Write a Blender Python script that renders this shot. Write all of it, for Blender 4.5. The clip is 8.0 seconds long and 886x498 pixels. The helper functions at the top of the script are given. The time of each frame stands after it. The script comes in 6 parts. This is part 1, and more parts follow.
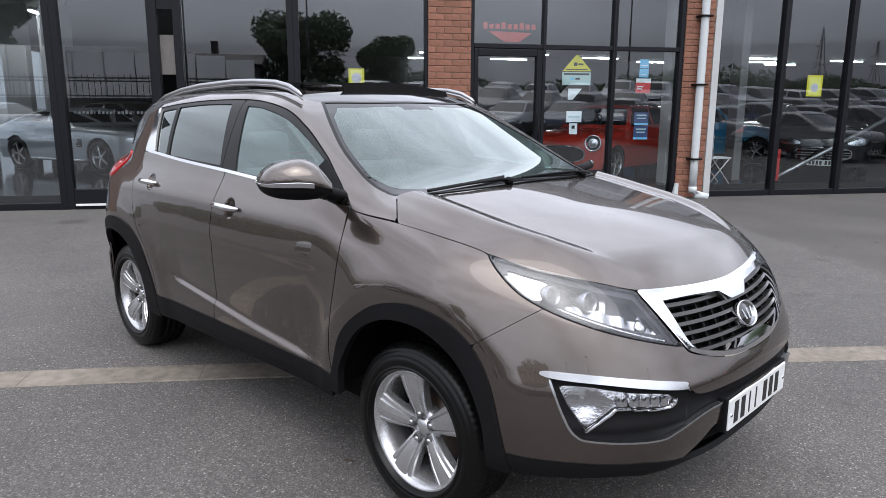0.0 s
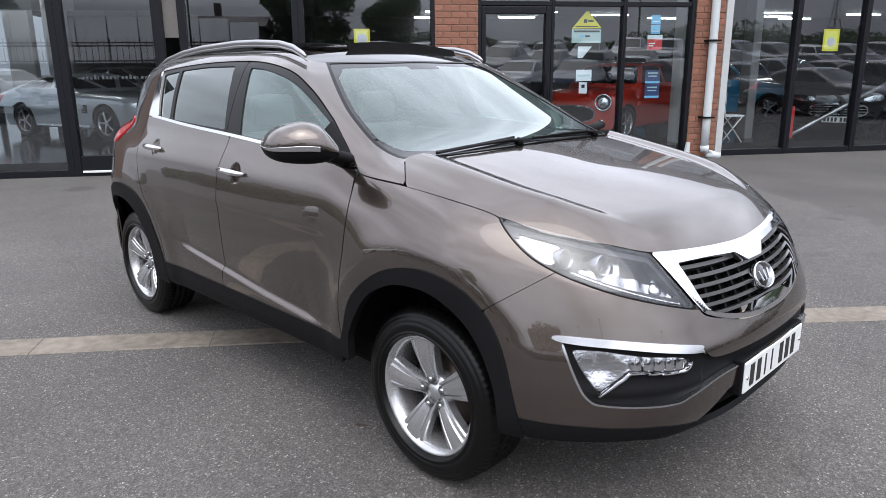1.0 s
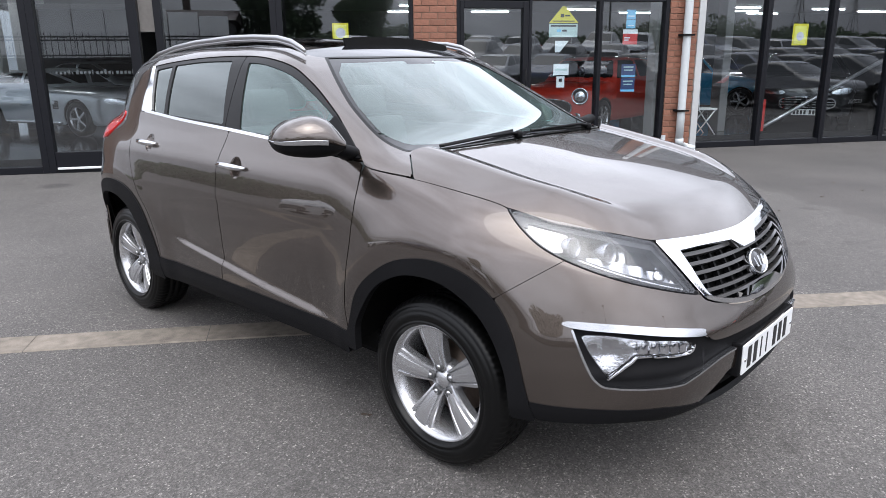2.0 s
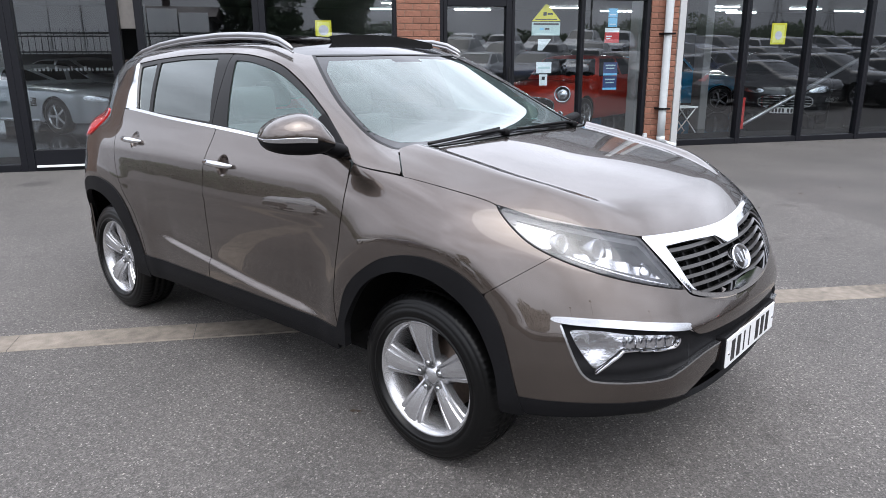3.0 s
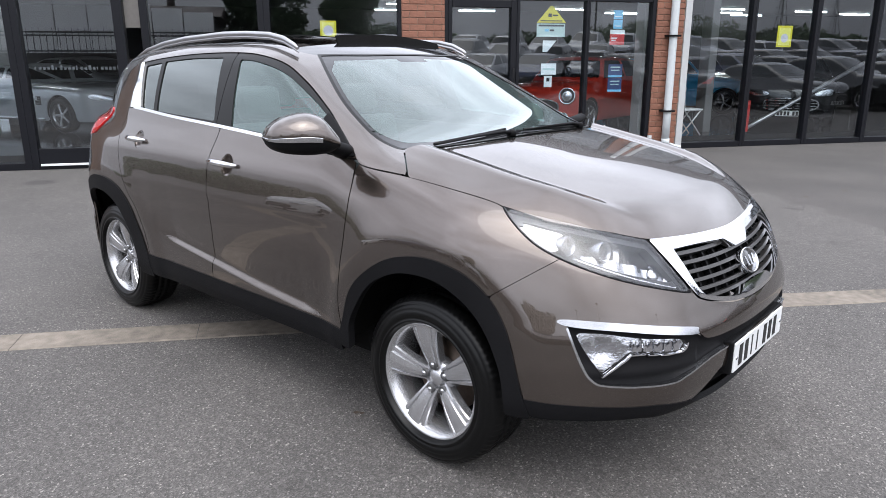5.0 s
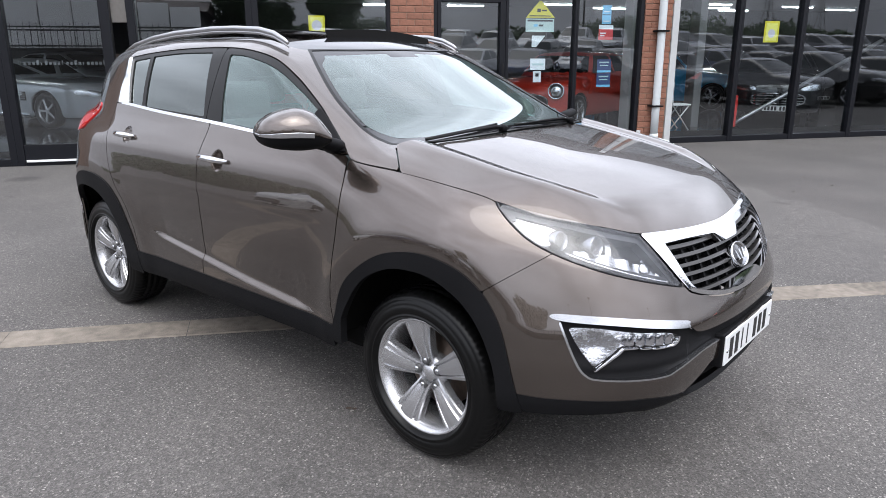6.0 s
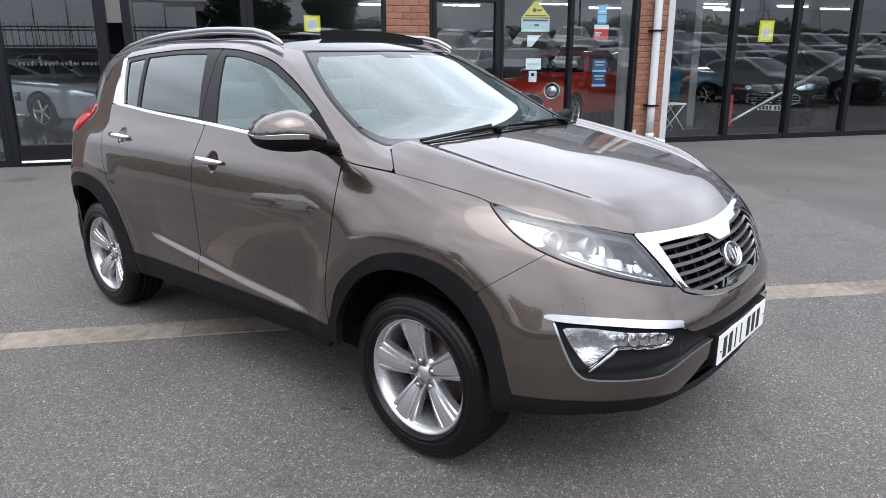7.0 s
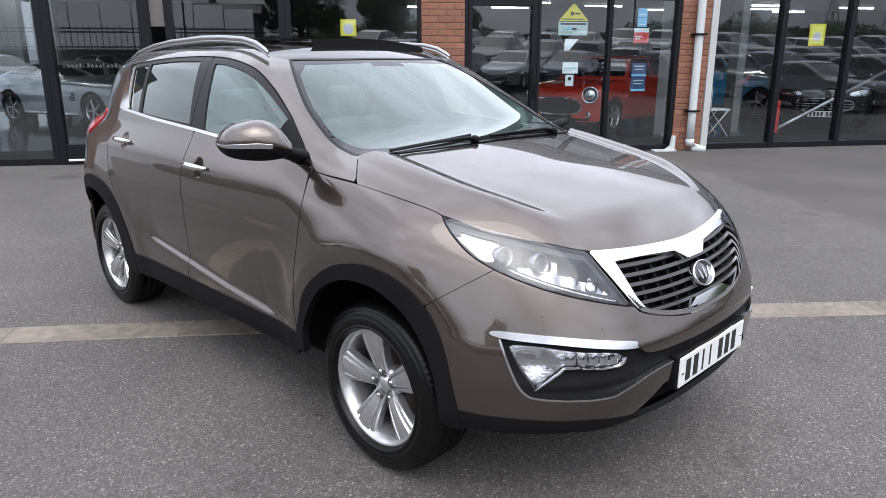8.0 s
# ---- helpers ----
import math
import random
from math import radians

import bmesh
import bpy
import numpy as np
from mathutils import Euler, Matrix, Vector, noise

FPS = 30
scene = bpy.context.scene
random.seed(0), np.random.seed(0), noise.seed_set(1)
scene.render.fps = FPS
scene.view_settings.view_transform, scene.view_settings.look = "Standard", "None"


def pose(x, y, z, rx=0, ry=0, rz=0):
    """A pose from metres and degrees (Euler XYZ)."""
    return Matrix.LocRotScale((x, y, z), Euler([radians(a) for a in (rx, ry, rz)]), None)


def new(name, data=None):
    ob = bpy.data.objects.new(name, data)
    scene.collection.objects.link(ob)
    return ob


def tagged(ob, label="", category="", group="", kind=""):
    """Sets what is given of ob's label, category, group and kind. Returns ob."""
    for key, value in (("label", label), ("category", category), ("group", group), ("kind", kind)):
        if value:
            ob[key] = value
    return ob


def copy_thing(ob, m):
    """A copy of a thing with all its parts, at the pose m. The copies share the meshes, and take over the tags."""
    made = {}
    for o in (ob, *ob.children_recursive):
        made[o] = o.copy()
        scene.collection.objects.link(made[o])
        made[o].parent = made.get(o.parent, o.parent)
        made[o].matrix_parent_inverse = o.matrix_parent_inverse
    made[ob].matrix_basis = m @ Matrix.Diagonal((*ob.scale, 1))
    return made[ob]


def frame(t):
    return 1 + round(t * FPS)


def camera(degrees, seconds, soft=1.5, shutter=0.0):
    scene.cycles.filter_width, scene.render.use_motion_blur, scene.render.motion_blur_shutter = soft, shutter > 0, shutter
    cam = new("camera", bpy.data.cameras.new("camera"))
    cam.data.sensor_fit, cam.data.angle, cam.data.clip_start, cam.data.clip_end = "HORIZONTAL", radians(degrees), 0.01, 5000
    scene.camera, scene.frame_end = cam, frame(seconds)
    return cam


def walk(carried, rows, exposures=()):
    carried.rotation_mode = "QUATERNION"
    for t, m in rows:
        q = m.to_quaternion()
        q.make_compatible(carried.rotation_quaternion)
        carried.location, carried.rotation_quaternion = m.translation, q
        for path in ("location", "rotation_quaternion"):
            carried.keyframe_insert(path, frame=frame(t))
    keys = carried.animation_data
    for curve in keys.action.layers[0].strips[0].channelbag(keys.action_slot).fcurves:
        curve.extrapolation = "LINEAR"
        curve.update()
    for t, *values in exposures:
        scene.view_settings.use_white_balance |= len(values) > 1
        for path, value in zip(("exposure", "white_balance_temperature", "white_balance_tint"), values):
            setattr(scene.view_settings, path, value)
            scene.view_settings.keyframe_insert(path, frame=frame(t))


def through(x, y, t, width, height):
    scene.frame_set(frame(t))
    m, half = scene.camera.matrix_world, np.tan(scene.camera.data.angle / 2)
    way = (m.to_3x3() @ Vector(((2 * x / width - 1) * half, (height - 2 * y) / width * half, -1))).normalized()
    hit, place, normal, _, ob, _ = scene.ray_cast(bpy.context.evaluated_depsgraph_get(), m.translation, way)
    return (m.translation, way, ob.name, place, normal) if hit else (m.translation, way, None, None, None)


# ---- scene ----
EXPOSURE = 0.89
cam = camera(65.07, 8.0, soft=0.8)
# seconds, place, yaw, pitch, roll
PATH = [
    (0.0, -0.307, -3.930, 1.515, -10.707, -11.498, 0.277),
    (0.5, -0.259, -3.887, 1.515, -9.943, -13.825, 0.144),
    (1.0, -0.302, -3.883, 1.508, -9.958, -14.563, -0.515),
    (2.5, -0.463, -3.933, 1.512, -13.329, -15.161, -0.429),
    (3.0, -0.464, -3.935, 1.513, -13.734, -15.222, -0.419),
    (3.5, -0.469, -3.933, 1.512, -13.729, -15.057, -0.175),
    (4.0, -0.470, -3.926, 1.514, -13.522, -15.011, 0.159),
    (4.5, -0.467, -3.918, 1.510, -13.273, -15.015, -0.087),
    (6.0, -0.480, -3.911, 1.508, -14.424, -15.503, -0.082),
    (6.5, -0.487, -3.912, 1.511, -14.624, -15.524, -0.060),
    (7.0, -0.474, -3.918, 1.514, -14.703, -15.543, -0.166),
    (7.5, -0.381, -3.926, 1.512, -13.968, -15.658, -0.056),
    (8.0, -0.143, -3.968, 1.548, -10.304, -15.435, 0.031),
]
walk(cam, [(t, pose(x, y, z, 90 + pitch, 0, yaw) @ pose(0, 0, 0, 0, 0, roll)) for t, x, y, z, yaw, pitch, roll in PATH], exposures=[(0.0, EXPOSURE - 0.25), (0.5, EXPOSURE - 0.20), (1.2, EXPOSURE - 0.09), (2.5, EXPOSURE), (7.4, EXPOSURE), (8.0, EXPOSURE - 0.12)])

# ---- light: an overcast sky with a weak wide sun ----
SUN_UP, SUN_ROUND = 60.0, 178.0
world = bpy.data.worlds.new("overcast_sky")
scene.world = world
world.use_nodes = True
wn, wl = world.node_tree.nodes, world.node_tree.links
sky = wn.new("ShaderNodeTexSky")
sky.sky_type, sky.sun_disc = "NISHITA", False
sky.sun_elevation, sky.sun_rotation = radians(SUN_UP), radians(SUN_ROUND)
sky.air_density, sky.dust_density = 1.0, 4.0
pale = wn.new("ShaderNodeHueSaturation")
pale.inputs["Saturation"].default_value = 0.30
wl.new(sky.outputs["Color"], pale.inputs["Color"])
wco = wn.new("ShaderNodeTexCoord")
stretch = wn.new("ShaderNodeMapping")
stretch.inputs["Scale"].default_value = (1.6, 1.6, 4.5)
wl.new(wco.outputs["Generated"], stretch.inputs["Vector"])
cloud = wn.new("ShaderNodeTexNoise")
cloud.inputs["Scale"].default_value, cloud.inputs["Detail"].default_value = 1.6, 6.0
wl.new(stretch.outputs["Vector"], cloud.inputs["Vector"])
tone = wn.new("ShaderNodeMapRange")
tone.inputs["From Min"].default_value, tone.inputs["From Max"].default_value = 0.3, 0.7
tone.inputs["To Min"].default_value, tone.inputs["To Max"].default_value = 0.66, 1.28
wl.new(cloud.outputs["Fac"], tone.inputs["Value"])
veil = wn.new("ShaderNodeMix")
veil.data_type, veil.blend_type = "RGBA", "MULTIPLY"
veil.inputs["Factor"].default_value = 1.0
grey = wn.new("ShaderNodeMix")
grey.data_type = "RGBA"
grey.inputs["Factor"].default_value = 0.65
grey.inputs["B"].default_value = (7.65, 8.0, 9.2, 1)
wl.new(pale.outputs["Color"], grey.inputs["A"])
wl.new(grey.outputs["Result"], veil.inputs["A"])
wl.new(tone.outputs["Result"], veil.inputs["B"])
# an overcast sky is brighter overhead than at the horizon
high = wn.new("ShaderNodeSeparateXYZ")
wl.new(wco.outputs["Generated"], high.inputs["Vector"])
dome = wn.new("ShaderNodeMapRange")
dome.inputs["From Min"].default_value, dome.inputs["From Max"].default_value = 0.0, 1.0
lift_up, from_rim = wn.new("ShaderNodeMath"), wn.new("ShaderNodeMapRange")
lift_up.operation = "POWER"
lift_up.inputs[1].default_value = 0.36
from_rim.inputs["From Min"].default_value, from_rim.inputs["From Max"].default_value = 0.08, 1.0
dome.inputs["To Min"].default_value, dome.inputs["To Max"].default_value = 0.45, 1.42
wl.new(high.outputs["Z"], from_rim.inputs["Value"])
wl.new(from_rim.outputs["Result"], lift_up.inputs[0])
wl.new(lift_up.outputs[0], dome.inputs["Value"])
veil2 = wn.new("ShaderNodeMix")
veil2.data_type, veil2.blend_type = "RGBA", "MULTIPLY"
veil2.inputs["Factor"].default_value = 1.0
wl.new(veil.outputs["Result"], veil2.inputs["A"])
wl.new(dome.outputs["Result"], veil2.inputs["B"])
# the cloud is thinner, and so brighter, to the north
where = wn.new("ShaderNodeVectorMath")
where.operation = "DOT_PRODUCT"
where.inputs[1].default_value = (0.10, 0.80, 0.59)
wl.new(wco.outputs["Generated"], where.inputs[0])
halo = wn.new("ShaderNodeMapRange")
halo.interpolation_type = "SMOOTHSTEP"
halo.inputs["From Min"].default_value, halo.inputs["From Max"].default_value = -0.2, 1.0
halo.inputs["To Min"].default_value, halo.inputs["To Max"].default_value = 1.0, 1.05
wl.new(where.outputs["Value"], halo.inputs["Value"])
veil3 = wn.new("ShaderNodeMix")
veil3.data_type, veil3.blend_type = "RGBA", "MULTIPLY"
veil3.inputs["Factor"].default_value = 1.0
wl.new(veil2.outputs["Result"], veil3.inputs["A"])
wl.new(halo.outputs["Result"], veil3.inputs["B"])
back = wn["Background"]
back.inputs["Strength"].default_value = 0.15
wl.new(veil3.outputs["Result"], back.inputs["Color"])
sun = new("sun", bpy.data.lights.new("sun", "SUN"))
sun.data.energy, sun.data.angle, sun.data.color = 0.9, radians(64), (1.0, 0.99, 0.97)
sun.matrix_world = Matrix.Rotation(radians(-SUN_ROUND), 4, "Z") @ pose(0, 0, 30, SUN_UP - 90, 0, 0)

# ---- materials ----
def mat(name, base, rough=0.5, metal=0.0, vary=0.0, scale=8.0, bump=0.0, bump_scale=60.0, coat=0.0, trans=0.0, emit=0.0, ior=1.5, spec=0.5):
    """A procedural surface: base colour with two scales of variation, uneven gloss and fine relief."""
    m = bpy.data.materials.new(name)
    m.use_nodes = True
    n, l = m.node_tree.nodes, m.node_tree.links
    b = n["Principled BSDF"]
    b.inputs["Base Color"].default_value = (*base, 1)
    b.inputs["Roughness"].default_value, b.inputs["Metallic"].default_value = rough, metal
    b.inputs["Coat Weight"].default_value, b.inputs["Coat Roughness"].default_value = coat, 0.03
    b.inputs["Transmission Weight"].default_value, b.inputs["IOR"].default_value = trans, ior
    b.inputs["Specular IOR Level"].default_value = spec
    if emit:
        b.inputs["Emission Color"].default_value, b.inputs["Emission Strength"].default_value = (*base, 1), emit
    co = n.new("ShaderNodeTexCoord")
    if vary:
        big, small = n.new("ShaderNodeTexNoise"), n.new("ShaderNodeTexNoise")
        big.inputs["Scale"].default_value, big.inputs["Detail"].default_value = scale * 0.15, 3
        small.inputs["Scale"].default_value, small.inputs["Detail"].default_value = scale * 2.0, 5
        both = n.new("ShaderNodeMath")
        both.operation = "ADD"
        for i, t in enumerate((big, small)):
            l.new(co.outputs["Object"], t.inputs["Vector"])
            l.new(t.outputs["Fac"], both.inputs[i])
        r = n.new("ShaderNodeMapRange")
        r.inputs["From Min"].default_value, r.inputs["From Max"].default_value = 0.6, 1.4
        r.inputs["To Min"].default_value, r.inputs["To Max"].default_value = 1 - vary, 1 + vary
        l.new(both.outputs[0], r.inputs["Value"])
        mul = n.new("ShaderNodeMix")
        mul.data_type, mul.blend_type = "RGBA", "MULTIPLY"
        mul.inputs["Factor"].default_value = 1.0
        mul.inputs["A"].default_value = (*base, 1)
        l.new(r.outputs["Result"], mul.inputs["B"])
        l.new(mul.outputs["Result"], b.inputs["Base Color"])
    if bump:
        t, u = n.new("ShaderNodeTexNoise"), n.new("ShaderNodeBump")
        t.inputs["Scale"].default_value, t.inputs["Detail"].default_value = bump_scale, 4
        u.inputs["Strength"].default_value, u.inputs["Distance"].default_value = bump, 0.01
        l.new(co.outputs["Object"], t.inputs["Vector"])
        l.new(t.outputs["Fac"], u.inputs["Height"])
        l.new(u.outputs["Normal"], b.inputs["Normal"])
    return m


def paint(name, base, rough=0.32, metal=0.55, flake=0.10):
    """Metallic car paint under clear lacquer."""
    m = mat(name, base, rough, metal, vary=0.05, scale=3.0, coat=1.0)
    n, l = m.node_tree.nodes, m.node_tree.links
    co, v, u = n.new("ShaderNodeTexCoord"), n.new("ShaderNodeTexVoronoi"), n.new("ShaderNodeBump")
    v.inputs["Scale"].default_value = 1800
    u.inputs["Strength"].default_value, u.inputs["Distance"].default_value = flake, 0.0005
    l.new(co.outputs["Object"], v.inputs["Vector"])
    l.new(v.outputs["Distance"], u.inputs["Height"])
    l.new(u.outputs["Normal"], n["Principled BSDF"].inputs["Normal"])
    return m


def glass(name, tint, gloss=0.042, haze=0.0, gleam=(0.94, 1.0, 0.985)):
    """Thin clear sheet: tinted see-through with a mirror gloss that grows towards grazing view; a share of it can be
    pale and diffuse.
    """
    m = bpy.data.materials.new(name)
    m.use_nodes = True
    n, l = m.node_tree.nodes, m.node_tree.links
    n.remove(n["Principled BSDF"])
    clear, shine, both = n.new("ShaderNodeBsdfTransparent"), n.new("ShaderNodeBsdfGlossy"), n.new("ShaderNodeMixShader")
    clear.inputs["Color"].default_value = (*tint, 1)
    shine.inputs["Roughness"].default_value = 0.0
    shine.inputs["Color"].default_value = (*gleam, 1)
    edge, power, gain = n.new("ShaderNodeLayerWeight"), n.new("ShaderNodeMath"), n.new("ShaderNodeMath")
    edge.inputs["Blend"].default_value = 0.5
    twice, more, ratio = n.new("ShaderNodeMath"), n.new("ShaderNodeMath"), n.new("ShaderNodeMath")
    twice.operation, more.operation, ratio.operation = "MULTIPLY", "ADD", "DIVIDE"
    twice.inputs[1].default_value, more.inputs[1].default_value = 2.0, 1.0
    power.operation, gain.operation = "POWER", "MULTIPLY_ADD"
    power.inputs[1].default_value = 5.0
    gain.inputs[1].default_value, gain.inputs[2].default_value = 1 - gloss, gloss
    l.new(edge.outputs["Facing"], power.inputs[0])
    l.new(power.outputs[0], gain.inputs[0])
    # both faces of the sheet reflect
    l.new(gain.outputs[0], twice.inputs[0])
    l.new(gain.outputs[0], more.inputs[0])
    l.new(twice.outputs[0], ratio.inputs[0])
    l.new(more.outputs[0], ratio.inputs[1])
    l.new(ratio.outputs[0], both.inputs["Fac"])
    body = clear.outputs["BSDF"]
    if haze:
        white, through, cloud_mix, part_mix = n.new("ShaderNodeBsdfDiffuse"), n.new("ShaderNodeBsdfTranslucent"), n.new("ShaderNodeMixShader"), n.new("ShaderNodeMixShader")
        for w in (white, through):
            w.inputs["Color"].default_value = (0.64, 0.86, 0.83, 1)
        co, tex, amount = n.new("ShaderNodeTexCoord"), n.new("ShaderNodeTexNoise"), n.new("ShaderNodeMapRange")
        tex.inputs["Scale"].default_value, tex.inputs["Detail"].default_value = 2.2, 3.0
        amount.inputs["From Min"].default_value, amount.inputs["From Max"].default_value = 0.3, 0.7
        amount.inputs["To Min"].default_value, amount.inputs["To Max"].default_value = haze * 0.7, haze * 1.3
        l.new(co.outputs["Object"], tex.inputs["Vector"])
        l.new(tex.outputs["Fac"], amount.inputs["Value"])
        l.new(amount.outputs["Result"], part_mix.inputs["Fac"])
        l.new(white.outputs["BSDF"], cloud_mix.inputs[1])
        l.new(through.outputs["BSDF"], cloud_mix.inputs[2])
        l.new(clear.outputs["BSDF"], part_mix.inputs[1])
        l.new(cloud_mix.outputs["Shader"], part_mix.inputs[2])
        body = part_mix.outputs["Shader"]
    l.new(body, both.inputs[1])
    l.new(shine.outputs["BSDF"], both.inputs[2])
    l.new(both.outputs["Shader"], n["Material Output"].inputs["Surface"])
    return m


M_PAINT = paint("bronze_paint", (0.090, 0.0715, 0.060), 0.25, 0.90, 0.05)
M_PAINT.node_tree.nodes["Principled BSDF"].inputs["Coat IOR"].default_value = 1.66
M_PAINT.node_tree.nodes["Principled BSDF"].inputs["Coat Roughness"].default_value = 0.015
M_BLACK = mat("black_plastic", (0.0065, 0.0065, 0.0072), 0.55, vary=0.15, scale=40, bump=0.12, bump_scale=900, spec=0.09)
M_GLOSSBLACK = mat("gloss_black", (0.006, 0.006, 0.007), 0.08, coat=0.6)
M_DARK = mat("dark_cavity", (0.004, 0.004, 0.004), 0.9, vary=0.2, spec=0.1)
M_RUBBER = mat("rubber", (0.004, 0.004, 0.004), 0.32, vary=0.25, scale=20, bump=0.05, bump_scale=300, spec=0.2)
M_ALLOY = mat("alloy", (0.52, 0.52, 0.53), 0.27, 0.8, vary=0.06, scale=20)
M_CHROME = mat("chrome", (0.70, 0.71, 0.73), 0.07, 1.0)
M_BRIGHT = mat("satin_chrome", (0.60, 0.61, 0.63), 0.24, 1.0, vary=0.05)
M_INNER = bpy.data.materials.new("glass_inner_face")
M_INNER.use_nodes = True
M_INNER.node_tree.nodes.remove(M_INNER.node_tree.nodes["Principled BSDF"])
see = M_INNER.node_tree.nodes.new("ShaderNodeBsdfTransparent")
M_INNER.node_tree.links.new(see.outputs["BSDF"], M_INNER.node_tree.nodes["Material Output"].inputs["Surface"])


def one_sided(ob, front):
    """The glass shader stands on the faces picked by front; the rest of the sheet is clear."""
    ob.data.materials.append(M_INNER)
    for p in ob.data.polygons:
        if not front(p):
            p.material_index = 1
    ob.visible_shadow = False


M_GLASS = glass("clear_glass", (0.92, 0.92, 0.93), 0.036, gleam=(0.97, 0.98, 1.0))
M_TINT = glass("green_tint_glass", (0.66, 0.78, 0.74), 0.036, 0.115)
M_PRIVACY = glass("privacy_glass", (0.12, 0.13, 0.13), 0.044, 0.025)
M_SIDE = glass("green_side_glass", (0.46, 0.66, 0.62), 0.046, 0.10, gleam=(0.89, 1.0, 0.985))
M_RAIL = mat("satin_rail", (0.42, 0.42, 0.43), 0.32, 0.9, vary=0.05)
M_WHITE = mat("white_plastic", (0.64, 0.65, 0.65), 0.4, vary=0.04)
M_RED = mat("red_lens", (0.55, 0.012, 0.012), 0.08, coat=1.0)
M_DISC = mat("brake_disc", (0.10, 0.075, 0.06), 0.5, 0.7, vary=0.3, scale=30)
M_TRIM = mat("interior_trim", (0.03, 0.032, 0.034), 0.7, vary=0.15)

# ---- the shape of the estate car, as smooth solids that panels are laid on ----
def curve(xs, ys):
    """A smooth curve through points, held flat past its ends (monotone cubic)."""
    xs, ys = np.array(xs, float), np.array(ys, float)
    h, d = np.diff(xs), np.diff(ys) / np.diff(xs)
    m = np.zeros_like(xs)
    m[0], m[-1] = d[0], d[-1]
    for i in range(1, len(xs) - 1):
        if d[i - 1] * d[i] > 0:
            a, b = 2 * h[i] + h[i - 1], h[i] + 2 * h[i - 1]
            m[i] = (a + b) / (a / d[i - 1] + b / d[i])

    def at(x):
        x = np.asarray(x, float)
        c = np.clip(x, xs[0], xs[-1])
        i = np.clip(np.searchsorted(xs, c) - 1, 0, len(xs) - 2)
        t = (c - xs[i]) / h[i]
        y = (ys[i] * (1 + 2 * t) * (1 - t) ** 2 + ys[i + 1] * t * t * (3 - 2 * t)
             + h[i] * m[i] * t * (1 - t) ** 2 - h[i] * m[i + 1] * t * t * (1 - t))
        return y + np.where(x < xs[0], m[0], m[-1]) * (x - c)
    return at


def smax(a, b, k):
    h = np.maximum(k - np.abs(a - b), 0) / k
    return np.maximum(a, b) + h * h * k * 0.25


SIDE = curve([-2.25, -2.05, -1.9, -1.7, -1.5, -1.2, -0.9, 0.0, 0.9, 1.3, 1.6, 1.9, 2.2], [0.47, 0.60, 0.692, 0.798, 0.880, 0.921, 0.928, 0.928, 0.927, 0.922, 0.905, 0.865, 0.80])
TUCK = curve([0.15, 0.25, 0.33, 0.42, 0.5, 0.58, 0.68, 0.78, 0.88, 1.0, 1.1, 1.2, 1.35], [0.15, 0.085, 0.04, 0.016, 0.014, 0.012, 0.004, 0.0, 0.004, 0.018, 0.040, 0.068, 0.12])
HOOD = curve([-2.3, -1.6, -0.9, 0.0, 0.7, 0.95, 1.15, 1.4, 1.6, 1.8, 1.95, 2.05, 2.15, 2.25], [1.16, 1.24, 1.268, 1.266, 1.262, 1.228, 1.197, 1.150, 1.108, 1.052, 0.995, 0.94, 0.86, 0.74])
NOSE = curve([0.15, 0.25, 0.35, 0.45, 0.55, 0.62, 0.70, 0.78, 0.86, 0.95], [2.06, 2.12, 2.175, 2.205, 2.212, 2.205, 2.175, 2.14, 2.10, 2.04])
TAIL = curve([0.2, 0.4, 0.6, 0.8, 0.95, 1.1, 1.2, 1.3], [2.12, 2.2, 2.225, 2.20, 2.15, 2.12, 2.07, 2.0])
CABIN = curve([1.0, 1.15, 1.25, 1.35, 1.45, 1.55, 1.62, 1.7], [0.895, 0.862, 0.832, 0.796, 0.752, 0.700, 0.655, 0.59])
TAPER = curve([-2.1, -1.9, -1.7, -1.5, -1.25, -1.0, 0.0, 0.6, 1.1], [0.46, 0.34, 0.225, 0.13, 0.05, 0.014, 0.0, 0.008, 0.03])
ROOF = curve([-2.2, -1.9, -1.5, -1.0, -0.5, -0.2, 0.1, 0.4, 0.7], [1.36, 1.46, 1.555, 1.613, 1.634, 1.634, 1.618, 1.578, 1.50])


def ledge(x, z):
    """The pressed step low on the doors, rising towards the rear."""
    h = z - np.interp(x, [-0.6, -0.49, -0.085, 0.268, 0.643, 0.8], [0.622, 0.607, 0.560, 0.518, 0.486, 0.474])
    fade = np.clip((0.86 - x) / 0.25, 0, 1) * np.clip((x + 0.66) / 0.2, 0, 1)
    return 0.024 * fade / (1 + np.exp(np.clip(-h / 0.009, -40, 40))) * np.exp(-np.maximum(h, 0) / 0.13)


def flare(x, z):
    """Both arches swell the side a little; ahead of the front one the corner leans back above the bumper."""
    out = 0.0
    for c, w, h, swell in ((1.33, 0.445, 0.475, 0.010), (-1.25, 0.505, 0.482, 0.012)):
        d = (np.hypot((x - c) / w, (z - 0.38) / h) - 1) * 0.47 - 0.05
        out = out + swell * np.exp(-(np.maximum(d, 0) / 0.075) ** 2)
    fore, wing = (np.clip((x - a) / w, 0, 1) for a, w in ((1.42, 0.40), (0.72, 0.36)))
    fore, wing = fore * fore * (3 - 2 * fore), wing * wing * (3 - 2 * wing)
    return out - 0.05 * fore * np.tanh((z - 0.70) / 0.22) - 0.13 * wing * (1 - fore) * (0.035 * np.logaddexp(0, (z - 0.88) / 0.035) - 0.185)


